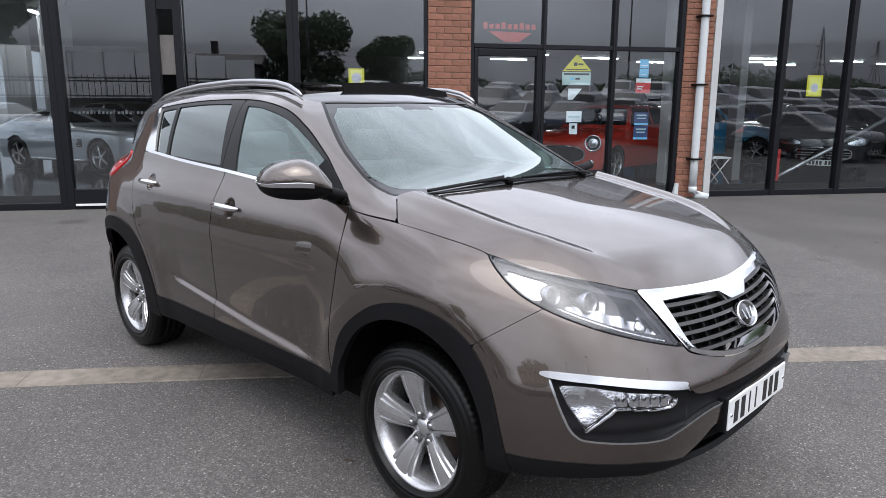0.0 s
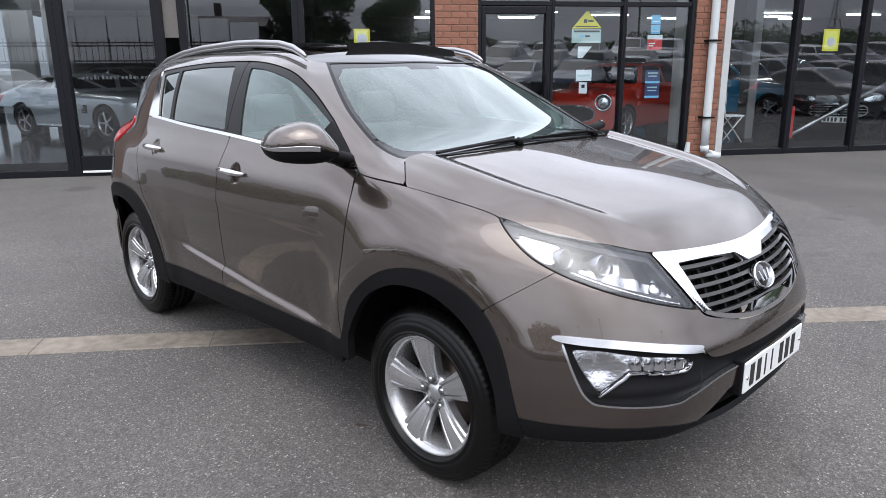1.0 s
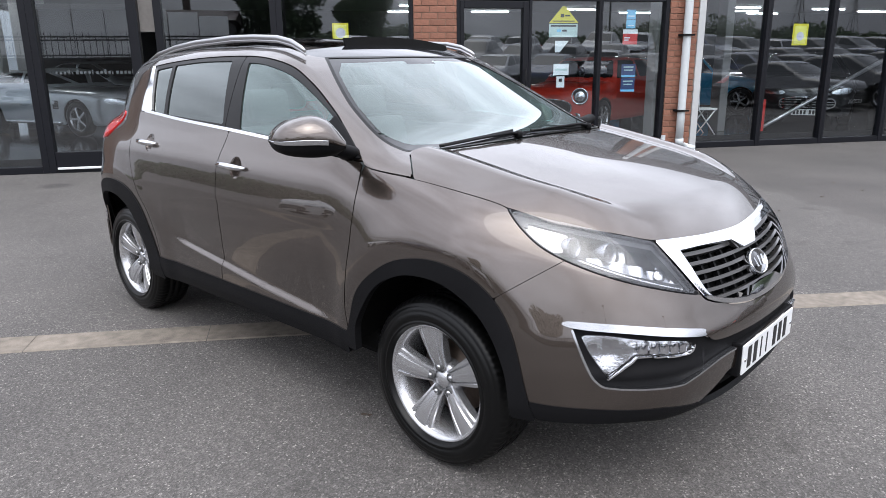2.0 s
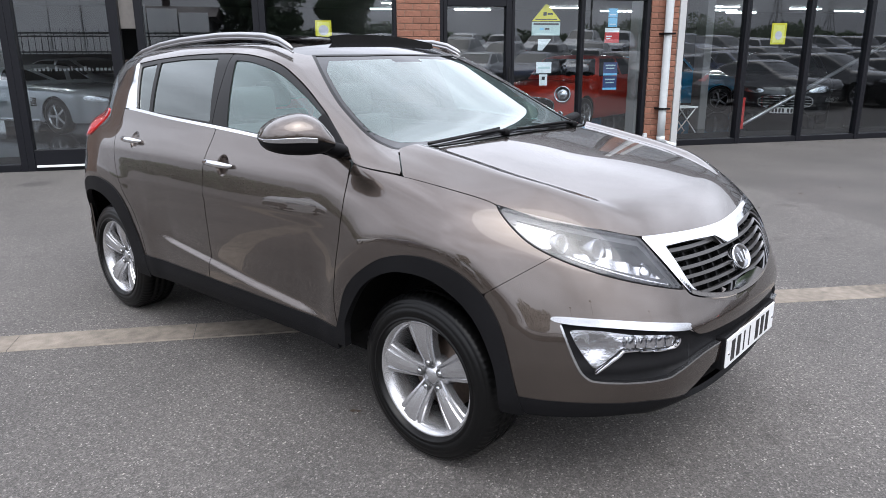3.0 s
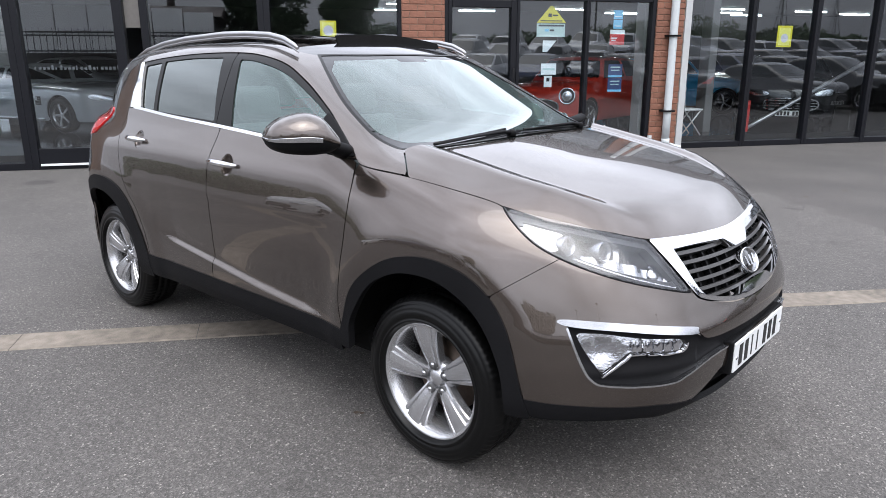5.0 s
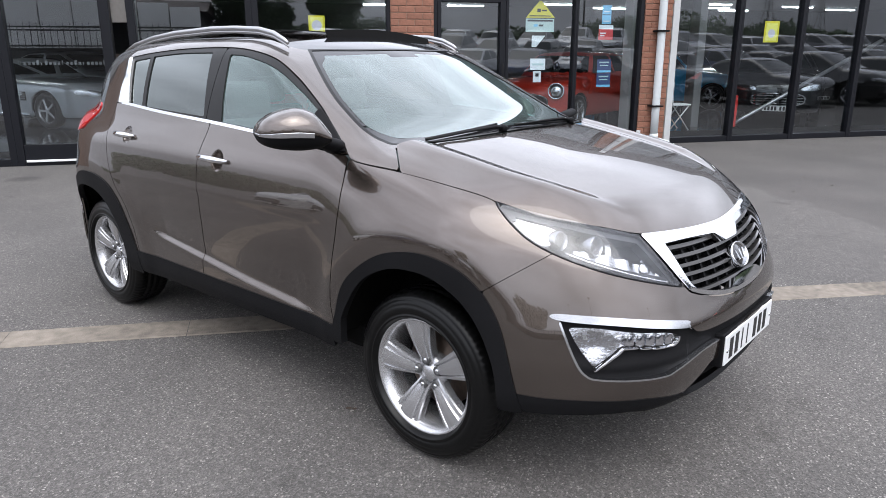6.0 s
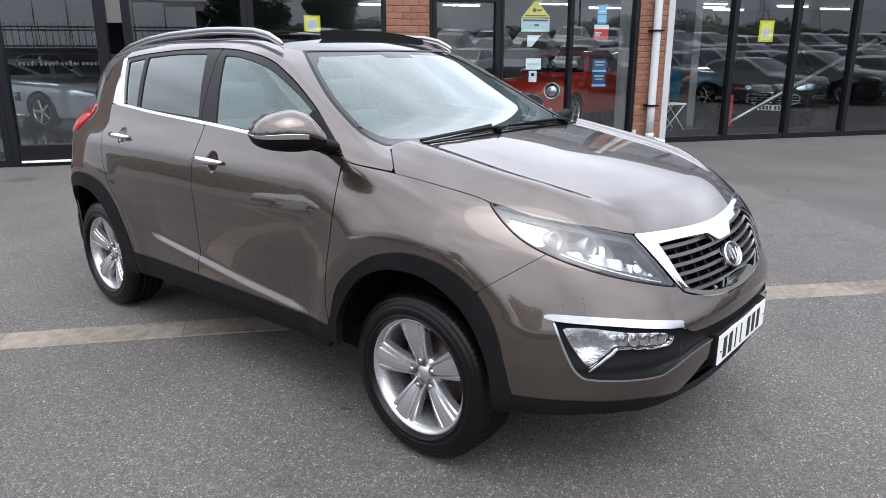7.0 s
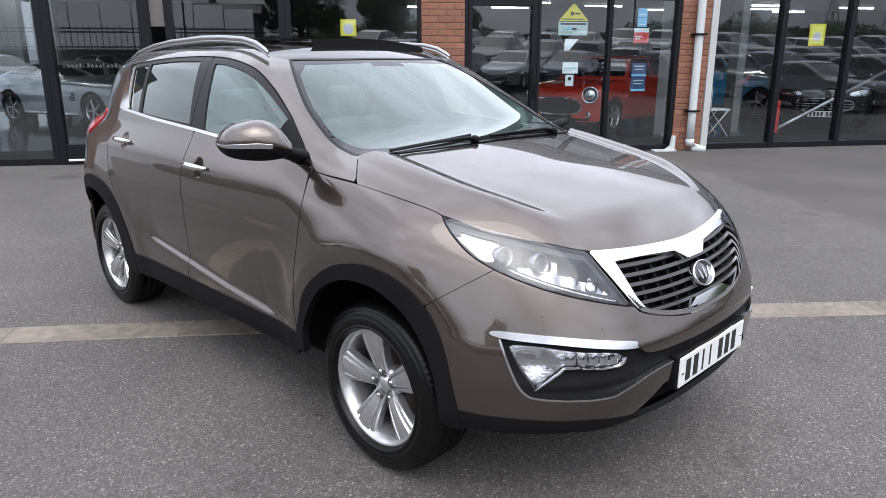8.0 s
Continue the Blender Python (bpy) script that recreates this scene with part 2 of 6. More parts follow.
def lower(x, y, z):
    a = np.abs(y)
    side = a - SIDE(x) + TUCK(z) + ledge(x, z) - flare(x, z)
    top = (z - HOOD(x) + 0.035 * (a / 0.7) ** 2 + 0.03 * (a / 0.85) ** 8) * 0.96
    nose = (x - NOSE(z) + 0.30 * a ** 2.3) * 0.95
    tail = (-x - TAIL(z) + 0.22 * a ** 2.6) * 0.97
    f = smax(side, nose, 0.34)
    f = smax(f, tail, 0.30)
    f = smax(f, top, 0.12)
    return smax(f, 0.19 + 0.15 * np.clip((x - 1.72) / 0.25, 0, 1) - z, 0.05)


def cabin(x, y, z):
    a = np.abs(y)
    side = (a - CABIN(z) + TAPER(x)) * 0.93
    roof = z - ROOF(x) + 0.034 * (a / 0.6) ** 2
    screen = (x - 1.125 + (z - 1.16) * 2.02 + 0.26 * a ** 2) * 0.44
    tail = (-x - 1.98 + (z - 1.18) * 1.15 + 0.30 * a ** 2) * 0.65
    f = smax(roof, screen, 0.07)
    f = smax(f, tail, 0.10)
    f = smax(f, side, 0.09)
    return smax(f, 0.9 - z, 0.02)


def shell(x, y, z):
    return -smax(-lower(x, y, z), -cabin(x, y, z), 0.035)


def shoot(solid, o, d, far):
    """Where rays from inside leave the solid."""
    lo, hi = np.zeros(len(o)), np.full(len(o), float(far))
    for _ in range(34):
        m = (lo + hi) / 2
        q = o + d * m[:, None]
        inside = solid(q[:, 0], q[:, 1], q[:, 2]) < 0
        lo, hi = np.where(inside, m, lo), np.where(inside, hi, m)
    return o + d * lo[:, None]


def slope(solid, p, e=0.002):
    g = np.stack([solid(*(p + e * np.eye(3)[k]).T) - solid(*(p - e * np.eye(3)[k]).T) for k in range(3)], 1)
    return g / np.maximum(np.linalg.norm(g, axis=1, keepdims=True), 1e-9)


def from_side(s):
    """Rays for panels drawn in side view: (x, z) on the side s."""
    def rays(uv):
        o = np.stack([uv[:, 0], np.zeros(len(uv)), uv[:, 1]], 1)
        return o, np.tile([0.0, s, 0.0], (len(uv), 1))
    return rays


def from_above(z0):
    def rays(uv):
        o = np.stack([uv[:, 0], uv[:, 1], np.full(len(uv), z0)], 1)
        return o, np.tile([0.0, 0.0, 1.0], (len(uv), 1))
    return rays


def from_axis(x0):
    """Rays for panels that wrap round an end: (angle in degrees from straight ahead, z) from an upright axis."""
    def rays(uv):
        a = np.radians(uv[:, 0])
        o = np.stack([np.full(len(uv), x0), np.zeros(len(uv)), uv[:, 1]], 1)
        return o, np.stack([np.cos(a), np.sin(a), np.zeros(len(uv))], 1)
    return rays


def from_spine(z0):
    """Rays for roof and pillars: (x, angle in radians from the level, right side negative past pi / 2)."""
    def rays(uv):
        o = np.stack([uv[:, 0], np.zeros(len(uv)), np.full(len(uv), z0)], 1)
        return o, np.stack([np.zeros(len(uv)), np.cos(uv[:, 1]), np.sin(uv[:, 1])], 1)
    return rays


AXLE0, REACH = 1.25, 0.9


def round_nose(uv):
    a = uv[:, 0] / REACH
    o = np.stack([np.full(len(uv), AXLE0), np.zeros(len(uv)), uv[:, 1]], 1)
    return o, np.stack([np.cos(a), np.sin(a), np.zeros(len(uv))], 1)


def nose_u(p):
    return np.abs(np.arctan2(p[:, 1], p[:, 0] - AXLE0)) * REACH


def outline(points, fine=8):
    """A closed outline through points; a third value 1 makes a sharp corner."""
    n, out = len(points), []
    for i in range(n):
        a, b, c, d = (points[(i + k) % n] for k in (-1, 0, 1, 2))
        pa, pb, pc, pd = (np.array(q[:2], float) for q in (a, b, c, d))
        ta = (pc - pb) if len(b) > 2 else (pc - pa) / 2
        tb = (pc - pb) if len(c) > 2 else (pd - pb) / 2
        for k in range(fine):
            t = k / fine
            out.append((2 * t ** 3 - 3 * t ** 2 + 1) * pb + (t ** 3 - 2 * t ** 2 + t) * ta + (3 * t ** 2 - 2 * t ** 3) * pc + (t ** 3 - t ** 2) * tb)
    return np.array(out)


def inside(poly):
    """Signed distance to an outline, positive inside."""
    poly = np.asarray(poly, float)
    nxt = np.roll(poly, -1, 0)

    def at(q):
        best, odd = np.full(len(q), 1e9), np.zeros(len(q), bool)
        for a, b in zip(poly, nxt):
            e = b - a
            t = np.clip(((q - a) @ e) / max(e @ e, 1e-12), 0, 1)
            best = np.minimum(best, np.hypot(*(q - a - t[:, None] * e).T))
            if a[1] != b[1]:
                odd ^= ((a[1] > q[:, 1]) != (b[1] > q[:, 1])) & (q[:, 0] < (b[0] - a[0]) * (q[:, 1] - a[1]) / (b[1] - a[1]) + a[0])
        return np.where(odd, best, -best)
    return at


XZ = lambda p: p[:, [0, 2]]
UZ = lambda p: np.stack([nose_u(p), p[:, 2]], 1)


def part(name, bm, material, parent, label=""):
    me = bpy.data.meshes.new(name)
    bm.to_mesh(me)
    bm.free()
    me.materials.append(material)
    ob = new(name, me)
    ob.parent = parent
    if label:
        ob["label"] = label
    return ob


def mesh_part(name, verts, faces, material, parent, label="", smooth=False):
    me = bpy.data.meshes.new(name)
    me.from_pydata([tuple(v) for v in verts], [], faces)
    me.materials.append(material)
    if smooth:
        me.shade_smooth()
    ob = new(name, me)
    ob.parent = parent
    if label:
        ob["label"] = label
    return ob


def panel(name, parent, material, rays, box, region, cell=0.014, solid=None, far=3.0, offset=0.0, thick=0.008, label="", lift=None, aspect=1.0):
    """A sheet of even thickness laid on a solid and cut to a region of its surface. lift: further offset by place."""
    solid = solid or shell
    u0, u1, v0, v1 = box
    nu, nv = max(2, int(abs(u1 - u0) / cell) + 1), max(2, int(abs(v1 - v0) / (cell * aspect)) + 1)
    U, V = np.meshgrid(np.linspace(u0, u1, nu), np.linspace(v0, v1, nv), indexing="ij")
    uv = np.stack([U.ravel(), V.ravel()], 1)
    p = shoot(solid, *rays(uv), far)
    g = region(p)
    g = np.where(np.abs(g) < 1e-5, 1e-5, g)
    keep = {}
    verts, faces = [], []

    def corner(i):
        if i not in keep:
            keep[i] = len(verts)
            verts.append(uv[i])
        return keep[i]

    def cross(i, j):
        k = (min(i, j), max(i, j))
        if k not in keep:
            t = g[k[0]] / (g[k[0]] - g[k[1]])
            keep[k] = len(verts)
            verts.append(uv[k[0]] * (1 - t) + uv[k[1]] * t)
        return keep[k]

    for a in range(nu - 1):
        for b in range(nv - 1):
            q = [a * nv + b, (a + 1) * nv + b, (a + 1) * nv + b + 1, a * nv + b + 1]
            s = [g[i] > 0 for i in q]
            if not any(s):
                continue
            f = []
            for k in range(4):
                if s[k]:
                    f.append(corner(q[k]))
                if s[k] != s[(k + 1) % 4]:
                    f.append(cross(q[k], q[(k + 1) % 4]))
            faces.append(f)
    if not faces:
        return None
    w = np.array(verts)
    p = shoot(solid, *rays(w), far)
    n = slope(solid, p)
    up = offset + (lift(p) if lift else 0.0)
    top = p + n * np.reshape(up, (-1, 1))
    if lift:
        e = 0.004
        t1 = np.cross(n, [0.0, 0.0, 1.0]) + 1e-9
        t1 /= np.linalg.norm(t1, axis=1, keepdims=True)
        t2 = np.cross(n, t1)
        d1 = (lift(p + e * t1) - lift(p - e * t1)) / (2 * e)
        d2 = (lift(p + e * t2) - lift(p - e * t2)) / (2 * e)
        n2 = n - d1[:, None] * t1 - d2[:, None] * t2
        n2 /= np.linalg.norm(n2, axis=1, keepdims=True)
    else:
        n2 = n
    tri = np.array([f[:3] for f in faces])
    turn = np.sum(np.cross(top[tri[:, 1]] - top[tri[:, 0]], top[tri[:, 2]] - top[tri[:, 0]]) * n[tri[:, 0]]) < 0
    if turn:
        faces = [f[::-1] for f in faces]
    low = top - n * thick
    edges = {}
    for f in faces:
        for a, b in zip(f, f[1:] + f[:1]):
            edges[(a, b)] = 1
    rim = [(a, b) for (a, b) in edges if (b, a) not in edges]
    N = len(top)
    allf = faces + [[i + N for i in f[::-1]] for f in faces] + [[b, a, a + N, b + N] for a, b in rim]
    me = bpy.data.meshes.new(name)
    me.from_pydata(np.concatenate([top, low]).tolist(), [], allf)
    me.shade_smooth()
    loops = []
    for f in faces:
        loops += [n2[i] for i in f]
    for f in faces:
        loops += [-n2[i] for i in f[::-1]]
    both = np.concatenate([top, low])
    for a, b in rim:
        q = np.cross(both[a] - both[b], both[a + N] - both[b])
        q = q / max(np.linalg.norm(q), 1e-9)
        loops += [q] * 4
    me.normals_split_custom_set([tuple(v) for v in loops])
    me.materials.append(material)
    ob = new(name, me)
    ob.parent = parent
    if label:
        ob["label"] = label
    return ob


def empty(name, m, label, category, group="", kind=""):
    ob = new(name)
    ob.matrix_world = m
    ob.empty_display_size = 0.1
    return tagged(ob, label, category, group, kind)


def box_bm(x0, x1, y0, y1, z0, z1, bevel=0.0, seg=2):
    bm = bmesh.new()
    bmesh.ops.create_cube(bm, size=1)
    for v in bm.verts:
        v.co = Vector(((x0, x1)[v.co.x > 0], (y0, y1)[v.co.y > 0], (z0, z1)[v.co.z > 0]))
    if bevel:
        bmesh.ops.bevel(bm, geom=bm.edges[:], offset=bevel, segments=seg, affect="EDGES", profile=0.5)
    return bm


def lathe_bm(profile, axis="y", steps=48, closed=False, caps=False):
    """A turned form: profile of (distance along the axis, radius)."""
    bm = bmesh.new()
    rings = []
    for k in range(steps):
        a = 2 * math.pi * k / steps
        c, s = math.cos(a), math.sin(a)
        ring = []
        for h, r in profile:
            co = (r * c, h, r * s) if axis == "y" else (h, r * c, r * s) if axis == "x" else (r * c, r * s, h)
            ring.append(bm.verts.new(co))
        rings.append(ring)
    m = len(profile)
    for k in range(steps):
        a, b = rings[k], rings[(k + 1) % steps]
        for i in range(m if closed else m - 1):
            j = (i + 1) % m
            bm.faces.new((a[i], a[j], b[j], b[i]))
    if caps:
        for i in (0, m - 1):
            if profile[i][1] > 1e-6:
                bm.faces.new([r[i] for r in rings])
    bmesh.ops.remove_doubles(bm, verts=bm.verts[:], dist=1e-6)
    bmesh.ops.recalc_face_normals(bm, faces=bm.faces[:])
    for f in bm.faces:
        f.smooth = True
    return bm


def tube_bm(points, radius, sides=10, flat=1.0, caps=True):
    """A rod along points; flat squeezes it upright."""
    bm = bmesh.new()
    pts = [Vector(q) for q in points]
    rings = []
    for i, q in enumerate(pts):
        d = (pts[min(i + 1, len(pts) - 1)] - pts[max(i - 1, 0)]).normalized()
        ref = Vector((0, 0, 1)) if abs(d.z) < 0.9 else Vector((0, 1, 0))
        s = d.cross(ref).normalized()
        t = s.cross(d)
        r = radius[i] if isinstance(radius, (list, tuple)) else radius
        rings.append([bm.verts.new(q + s * r * math.cos(2 * math.pi * k / sides) + t * r * flat * math.sin(2 * math.pi * k / sides)) for k in range(sides)])
    for a, b in zip(rings, rings[1:]):
        for k in range(sides):
            bm.faces.new((a[k], a[(k + 1) % sides], b[(k + 1) % sides], b[k]))
    if caps:
        bm.faces.new(rings[0][::-1])
        bm.faces.new(rings[-1])
    bmesh.ops.recalc_face_normals(bm, faces=bm.faces[:])
    for f in bm.faces:
        f.smooth = len(f.verts) == 4
    return bm

# ---- ground and showroom shell ----
FY = 7.2
M_ASPHALT = mat("asphalt", (0.085, 0.083, 0.082), 0.85)
def asphalt_nodes(m):
    n, l = m.node_tree.nodes, m.node_tree.links
    b = n["Principled BSDF"]
    co = n.new("ShaderNodeTexCoord")
    def noise_tex(scale, detail=4.0):
        t = n.new("ShaderNodeTexNoise")
        t.inputs["Scale"].default_value, t.inputs["Detail"].default_value = scale, detail
        l.new(co.outputs["Object"], t.inputs["Vector"])
        return t
    def ramp(src, stops):
        r = n.new("ShaderNodeValToRGB")
        e = r.color_ramp.elements
        while len(e) < len(stops):
            e.new(0.5)
        for k, (pos, v) in zip(e, stops):
            k.position, k.color = pos, (v[0], v[1], v[2], 1)
        l.new(src, r.inputs["Fac"])
        return r
    def mixed(a, b_, kind="MULTIPLY", fac=1.0):
        x = n.new("ShaderNodeMix")
        x.data_type, x.blend_type = "RGBA", kind
        x.inputs["Factor"].default_value = fac
        l.new(a, x.inputs["A"])
        l.new(b_, x.inputs["B"])
        return x.outputs["Result"]
    stones = n.new("ShaderNodeTexVoronoi")
    stones.inputs["Scale"].default_value = 150
    l.new(co.outputs["Object"], stones.inputs["Vector"])
    grain = ramp(stones.outputs["Color"], [(0.0, (0.040, 0.039, 0.0385)), (0.5, (0.074, 0.072, 0.0705)), (0.80, (0.112, 0.109, 0.107)), (0.90, (0.19, 0.186, 0.182)), (1.0, (0.36, 0.345, 0.33))])
    fine = ramp(noise_tex(420).outputs["Fac"], [(0.3, (0.6, 0.6, 0.6)), (0.7, (1.4, 1.4, 1.4))])
    patch = ramp(noise_tex(0.7, 5).outputs["Fac"], [(0.3, (0.835, 0.80, 0.77)), (0.72, (1.24, 1.18, 1.125))])
    stain = ramp(noise_tex(2.6, 3).outputs["Fac"], [(0.22, (0.55, 0.54, 0.53)), (0.36, (1, 1, 1))])
    c = mixed(mixed(mixed(grain.outputs["Color"], fine.outputs["Color"]), patch.outputs["Color"]), stain.outputs["Color"])
    # a smoother, darker strip of newer asphalt in front of the right-hand windows
    axes, wave, lean, border, newer = (n.new("ShaderNode" + k) for k in ("SeparateXYZ", "Math", "Math", "Math", "MapRange"))
    l.new(co.outputs["Object"], axes.inputs["Vector"])
    wave.operation, lean.operation, border.operation = "MULTIPLY_ADD", "MULTIPLY_ADD", "ADD"
    l.new(noise_tex(3.0, 5).outputs["Fac"], wave.inputs[0])
    wave.inputs[1].default_value, wave.inputs[2].default_value = 0.5, -0.25 - 4.85
    l.new(axes.outputs["Y"], lean.inputs[0])
    lean.inputs[1].default_value = -0.075
    l.new(wave.outputs[0], lean.inputs[2])
    l.new(axes.outputs["X"], border.inputs[0])
    l.new(lean.outputs[0], border.inputs[1])
    newer.inputs["From Min"].default_value, newer.inputs["From Max"].default_value = -0.06, 0.06
    l.new(border.outputs[0], newer.inputs["Value"])
    flat_tone = ramp(noise_tex(140).outputs["Fac"], [(0.3, (0.052, 0.050, 0.049)), (0.7, (0.082, 0.079, 0.077))])
    smooth_c = mixed(flat_tone.outputs["Color"], patch.outputs["Color"])
    lay = n.new("ShaderNodeMix")
    lay.data_type = "RGBA"
    l.new(newer.outputs["Result"], lay.inputs["Factor"])
    l.new(c, lay.inputs["A"])
    l.new(smooth_c, lay.inputs["B"])
    # an old oil stain near the sill on the left
    spot, far, oil = n.new("ShaderNodeMapping"), n.new("ShaderNodeVectorMath"), n.new("ShaderNodeMapRange")
    spot.inputs["Location"].default_value, spot.inputs["Scale"].default_value = (3.47 * 4.2, -5.98 * 4.2, 0), (4.2, 4.2, 1.0)
    l.new(co.outputs["Object"], spot.inputs["Vector"])
    far.operation = "LENGTH"
    l.new(spot.outputs["Vector"], far.inputs[0])
    oil.inputs["From Min"].default_value, oil.inputs["From Max"].default_value = 0.55, 1.0
    oil.inputs["To Min"].default_value, oil.inputs["To Max"].default_value = 0.62, 1.0
    l.new(far.outputs["Value"], oil.inputs["Value"])
    stained = n.new("ShaderNodeMix")
    stained.data_type, stained.blend_type = "RGBA", "MULTIPLY"
    stained.inputs["Factor"].default_value = 1.0
    l.new(lay.outputs["Result"], stained.inputs["A"])
    l.new(oil.outputs["Result"], stained.inputs["B"])
    l.new(stained.outputs["Result"], b.inputs["Base Color"])
    bump = n.new("ShaderNodeBump")
    bump.inputs["Strength"].default_value, bump.inputs["Distance"].default_value = 0.6, 0.004
    l.new(stones.outputs["Distance"], bump.inputs["Height"])
    l.new(bump.outputs["Normal"], b.inputs["Normal"])
asphalt_nodes(M_ASPHALT)
M_CONC = mat("concrete_channel", (0.158, 0.136, 0.112), 0.85, vary=0.5, scale=9, bump=0.3, bump_scale=120)
M_BRICKS = mat("red_brick", (0.205, 0.090, 0.058), 0.85, vary=0.3, scale=12, bump=0.5, bump_scale=160)
M_MORTAR = mat("mortar", (0.22, 0.14, 0.10), 0.9, vary=0.15, scale=20, bump=0.4, bump_scale=300)
M_FRAME = mat("anthracite_frame", (0.006, 0.0065, 0.009), 0.4, vary=0.1, scale=10, spec=0.22)
M_ENDWALL = mat("brown_brick", (0.105, 0.068, 0.052), 0.85, vary=0.3, scale=12, bump=0.5, bump_scale=160)
M_PANE = glass("shop_glass", (0.72, 0.77, 0.79), 0.069, gleam=(0.92, 0.96, 1.0))
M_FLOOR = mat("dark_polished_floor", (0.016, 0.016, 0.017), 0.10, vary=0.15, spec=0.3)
# ceiling white and wall grey are darkened in colour so the interior looks dim
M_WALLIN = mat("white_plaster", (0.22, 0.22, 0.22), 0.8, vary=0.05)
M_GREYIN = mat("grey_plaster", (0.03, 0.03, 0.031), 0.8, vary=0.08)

# one sheet to the horizon, with the slight fall of the yard under the car and its rise across the yard
steps = [math.sinh(k / 30 * 6.2) / math.sinh(6.2) * 420 for k in range(-30, 31)]
fall = lambda x, y: (0.018 + 0.0024 * (0.574 * x - 0.819 * y)) * math.exp(-((x * x + y * y) / 7.0) ** 2)
rise = lambda y: 2.6 * (1 - math.exp(-max(0.0, -y - 5.0) * 0.05 / 2.6))
bank = lambda x, y: float(np.interp(-y, [9.0, 16.2, 22.0, 30.0, 44.0], [0.0, 0.45, 0.88, 0.9, 0.0]) * np.interp(x, [-2.0, 2.0], [0.0, 1.0]))
rows_v = [(x, y, fall(x, y) + rise(y) + bank(x, y)) for x in steps for y in steps]
rows_f = [[i * 61 + j, (i + 1) * 61 + j, (i + 1) * 61 + j + 1, i * 61 + j + 1] for i in range(60) for j in range(60)]
ground = mesh_part("ground", rows_v, rows_f, M_ASPHALT, None, smooth=True)
tagged(ground, "worn grey asphalt of a car sales yard", "ground", kind="structure")

# concrete channel across the yard
channel = empty("channel", Matrix(), "buff concrete drainage channel set flush in the asphalt", "kerb", kind="structure")
cuts = [-9.6, -7.8, -5.75, -3.85, -1.93, -0.965, 0.9, 2.35, 4.3, 6.2, 8.1, 10.0, 11.9]
line_y = lambda x: 0.207 - 0.087 * (x + 3.0)
for x0, x1 in zip(cuts, cuts[1:]):
    v = []
    n = 9
    for k in range(n):
        x = x0 + 0.002 + (x1 - x0 - 0.004) * k / (n - 1)
        y = line_y(x)
        for d, h in ((-0.122, 0.001), (-0.112, 0.007), (0.0, 0.005), (0.112, 0.007), (0.122, 0.001)):
            v.append((x, y + d, fall(x, y + d) + h))
    f = [[k * 5 + j, (k + 1) * 5 + j, (k + 1) * 5 + j + 1, k * 5 + j + 1] for k in range(n - 1) for j in range(4)]
    mesh_part("channel_block", v, f, M_CONC, channel)

# ---- the bronze car ----
YAW = -55.0
car = empty("suv", pose(0, 0, 0, 0, 0, YAW), "bronze-brown metallic five-door SUV parked on the asphalt, sunroof open", "car")

BELT = curve([-1.3, -0.96, -0.51, -0.03, 0.32, 0.62, 0.87, 1.0], [1.275, 1.262, 1.234, 1.211, 1.190, 1.166, 1.146, 1.135])
SHUT = curve([0.8, 0.915, 0.961, 1.178, 1.392, 1.548, 1.573], [1.140, 1.132, 1.121, 1.103, 1.077, 1.049, 1.041])
FRONT_CUT = curve([0.40, 0.464, 0.56, 0.712, 0.855, 1.02, 1.132, 1.2], [0.885, 0.888, 0.874, 0.902, 0.930, 0.940, 0.915, 0.86])
MID_CUT = curve([0.4, 0.54, 0.75, 1.02, 1.22, 1.3], [-0.11, -0.105, -0.07, -0.083, -0.04, -0.04])
REAR_CUT = curve([0.4, 0.7, 0.85, 1.0, 1.15, 1.26], [-0.72, -0.80, -0.93, -1.02, -1.05, -1.03])
LAMP = outline([(1.064, 1.041, 1), (0.921, 1.013), (0.826, 0.995), (0.710, 0.970), (0.553, 0.934, 1), (0.424, 0.762, 1), (0.505, 0.783), (0.662, 0.826), (0.764, 0.859), (0.856, 0.894), (0.933, 0.932), (1.001, 0.984)])
GRILLE_OUT = outline([(0.0, 0.908), (0.20, 0.914), (0.36, 0.922), (0.550, 0.934, 1), (0.421, 0.770), (0.375, 0.735), (0.262, 0.704), (0.148, 0.686), (0.0, 0.680), (-0.148, 0.686), (-0.262, 0.704), (-0.375, 0.735), (-0.421, 0.770), (-0.550, 0.934, 1), (-0.36, 0.922), (-0.20, 0.914)])
GRILLE_IN = outline([(0.06, 0.846, 1), (0.125, 0.878, 1), (0.30, 0.889), (0.462, 0.894, 1), (0.398, 0.772), (0.345, 0.738), (0.25, 0.716), (0.165, 0.704, 1), (0.105, 0.728, 1), (0.0, 0.730), (-0.105, 0.728, 1), (-0.165, 0.704, 1), (-0.25, 0.716), (-0.345, 0.738), (-0.398, 0.772), (-0.462, 0.894, 1), (-0.30, 0.889), (-0.125, 0.878, 1), (-0.06, 0.846, 1)])
RECESS = outline([(0.842, 0.712, 1), (0.668, 0.697), (0.45, 0.652), (0.378, 0.612), (0.20, 0.606), (0.0, 0.605), (-0.1, 0.605, 1), (-0.1, 0.568, 1), (0.0, 0.568), (0.245, 0.556), (0.36, 0.543), (0.47, 0.506), (0.53, 0.492), (0.711, 0.504), (0.762, 0.522), (0.795, 0.58)])
LOWER_GRILLE = outline([(0.30, 0.48, 1), (0.43, 0.385, 1), (0.30, 0.36), (0.0, 0.35), (-0.30, 0.36), (-0.43, 0.385, 1), (-0.30, 0.48, 1)])
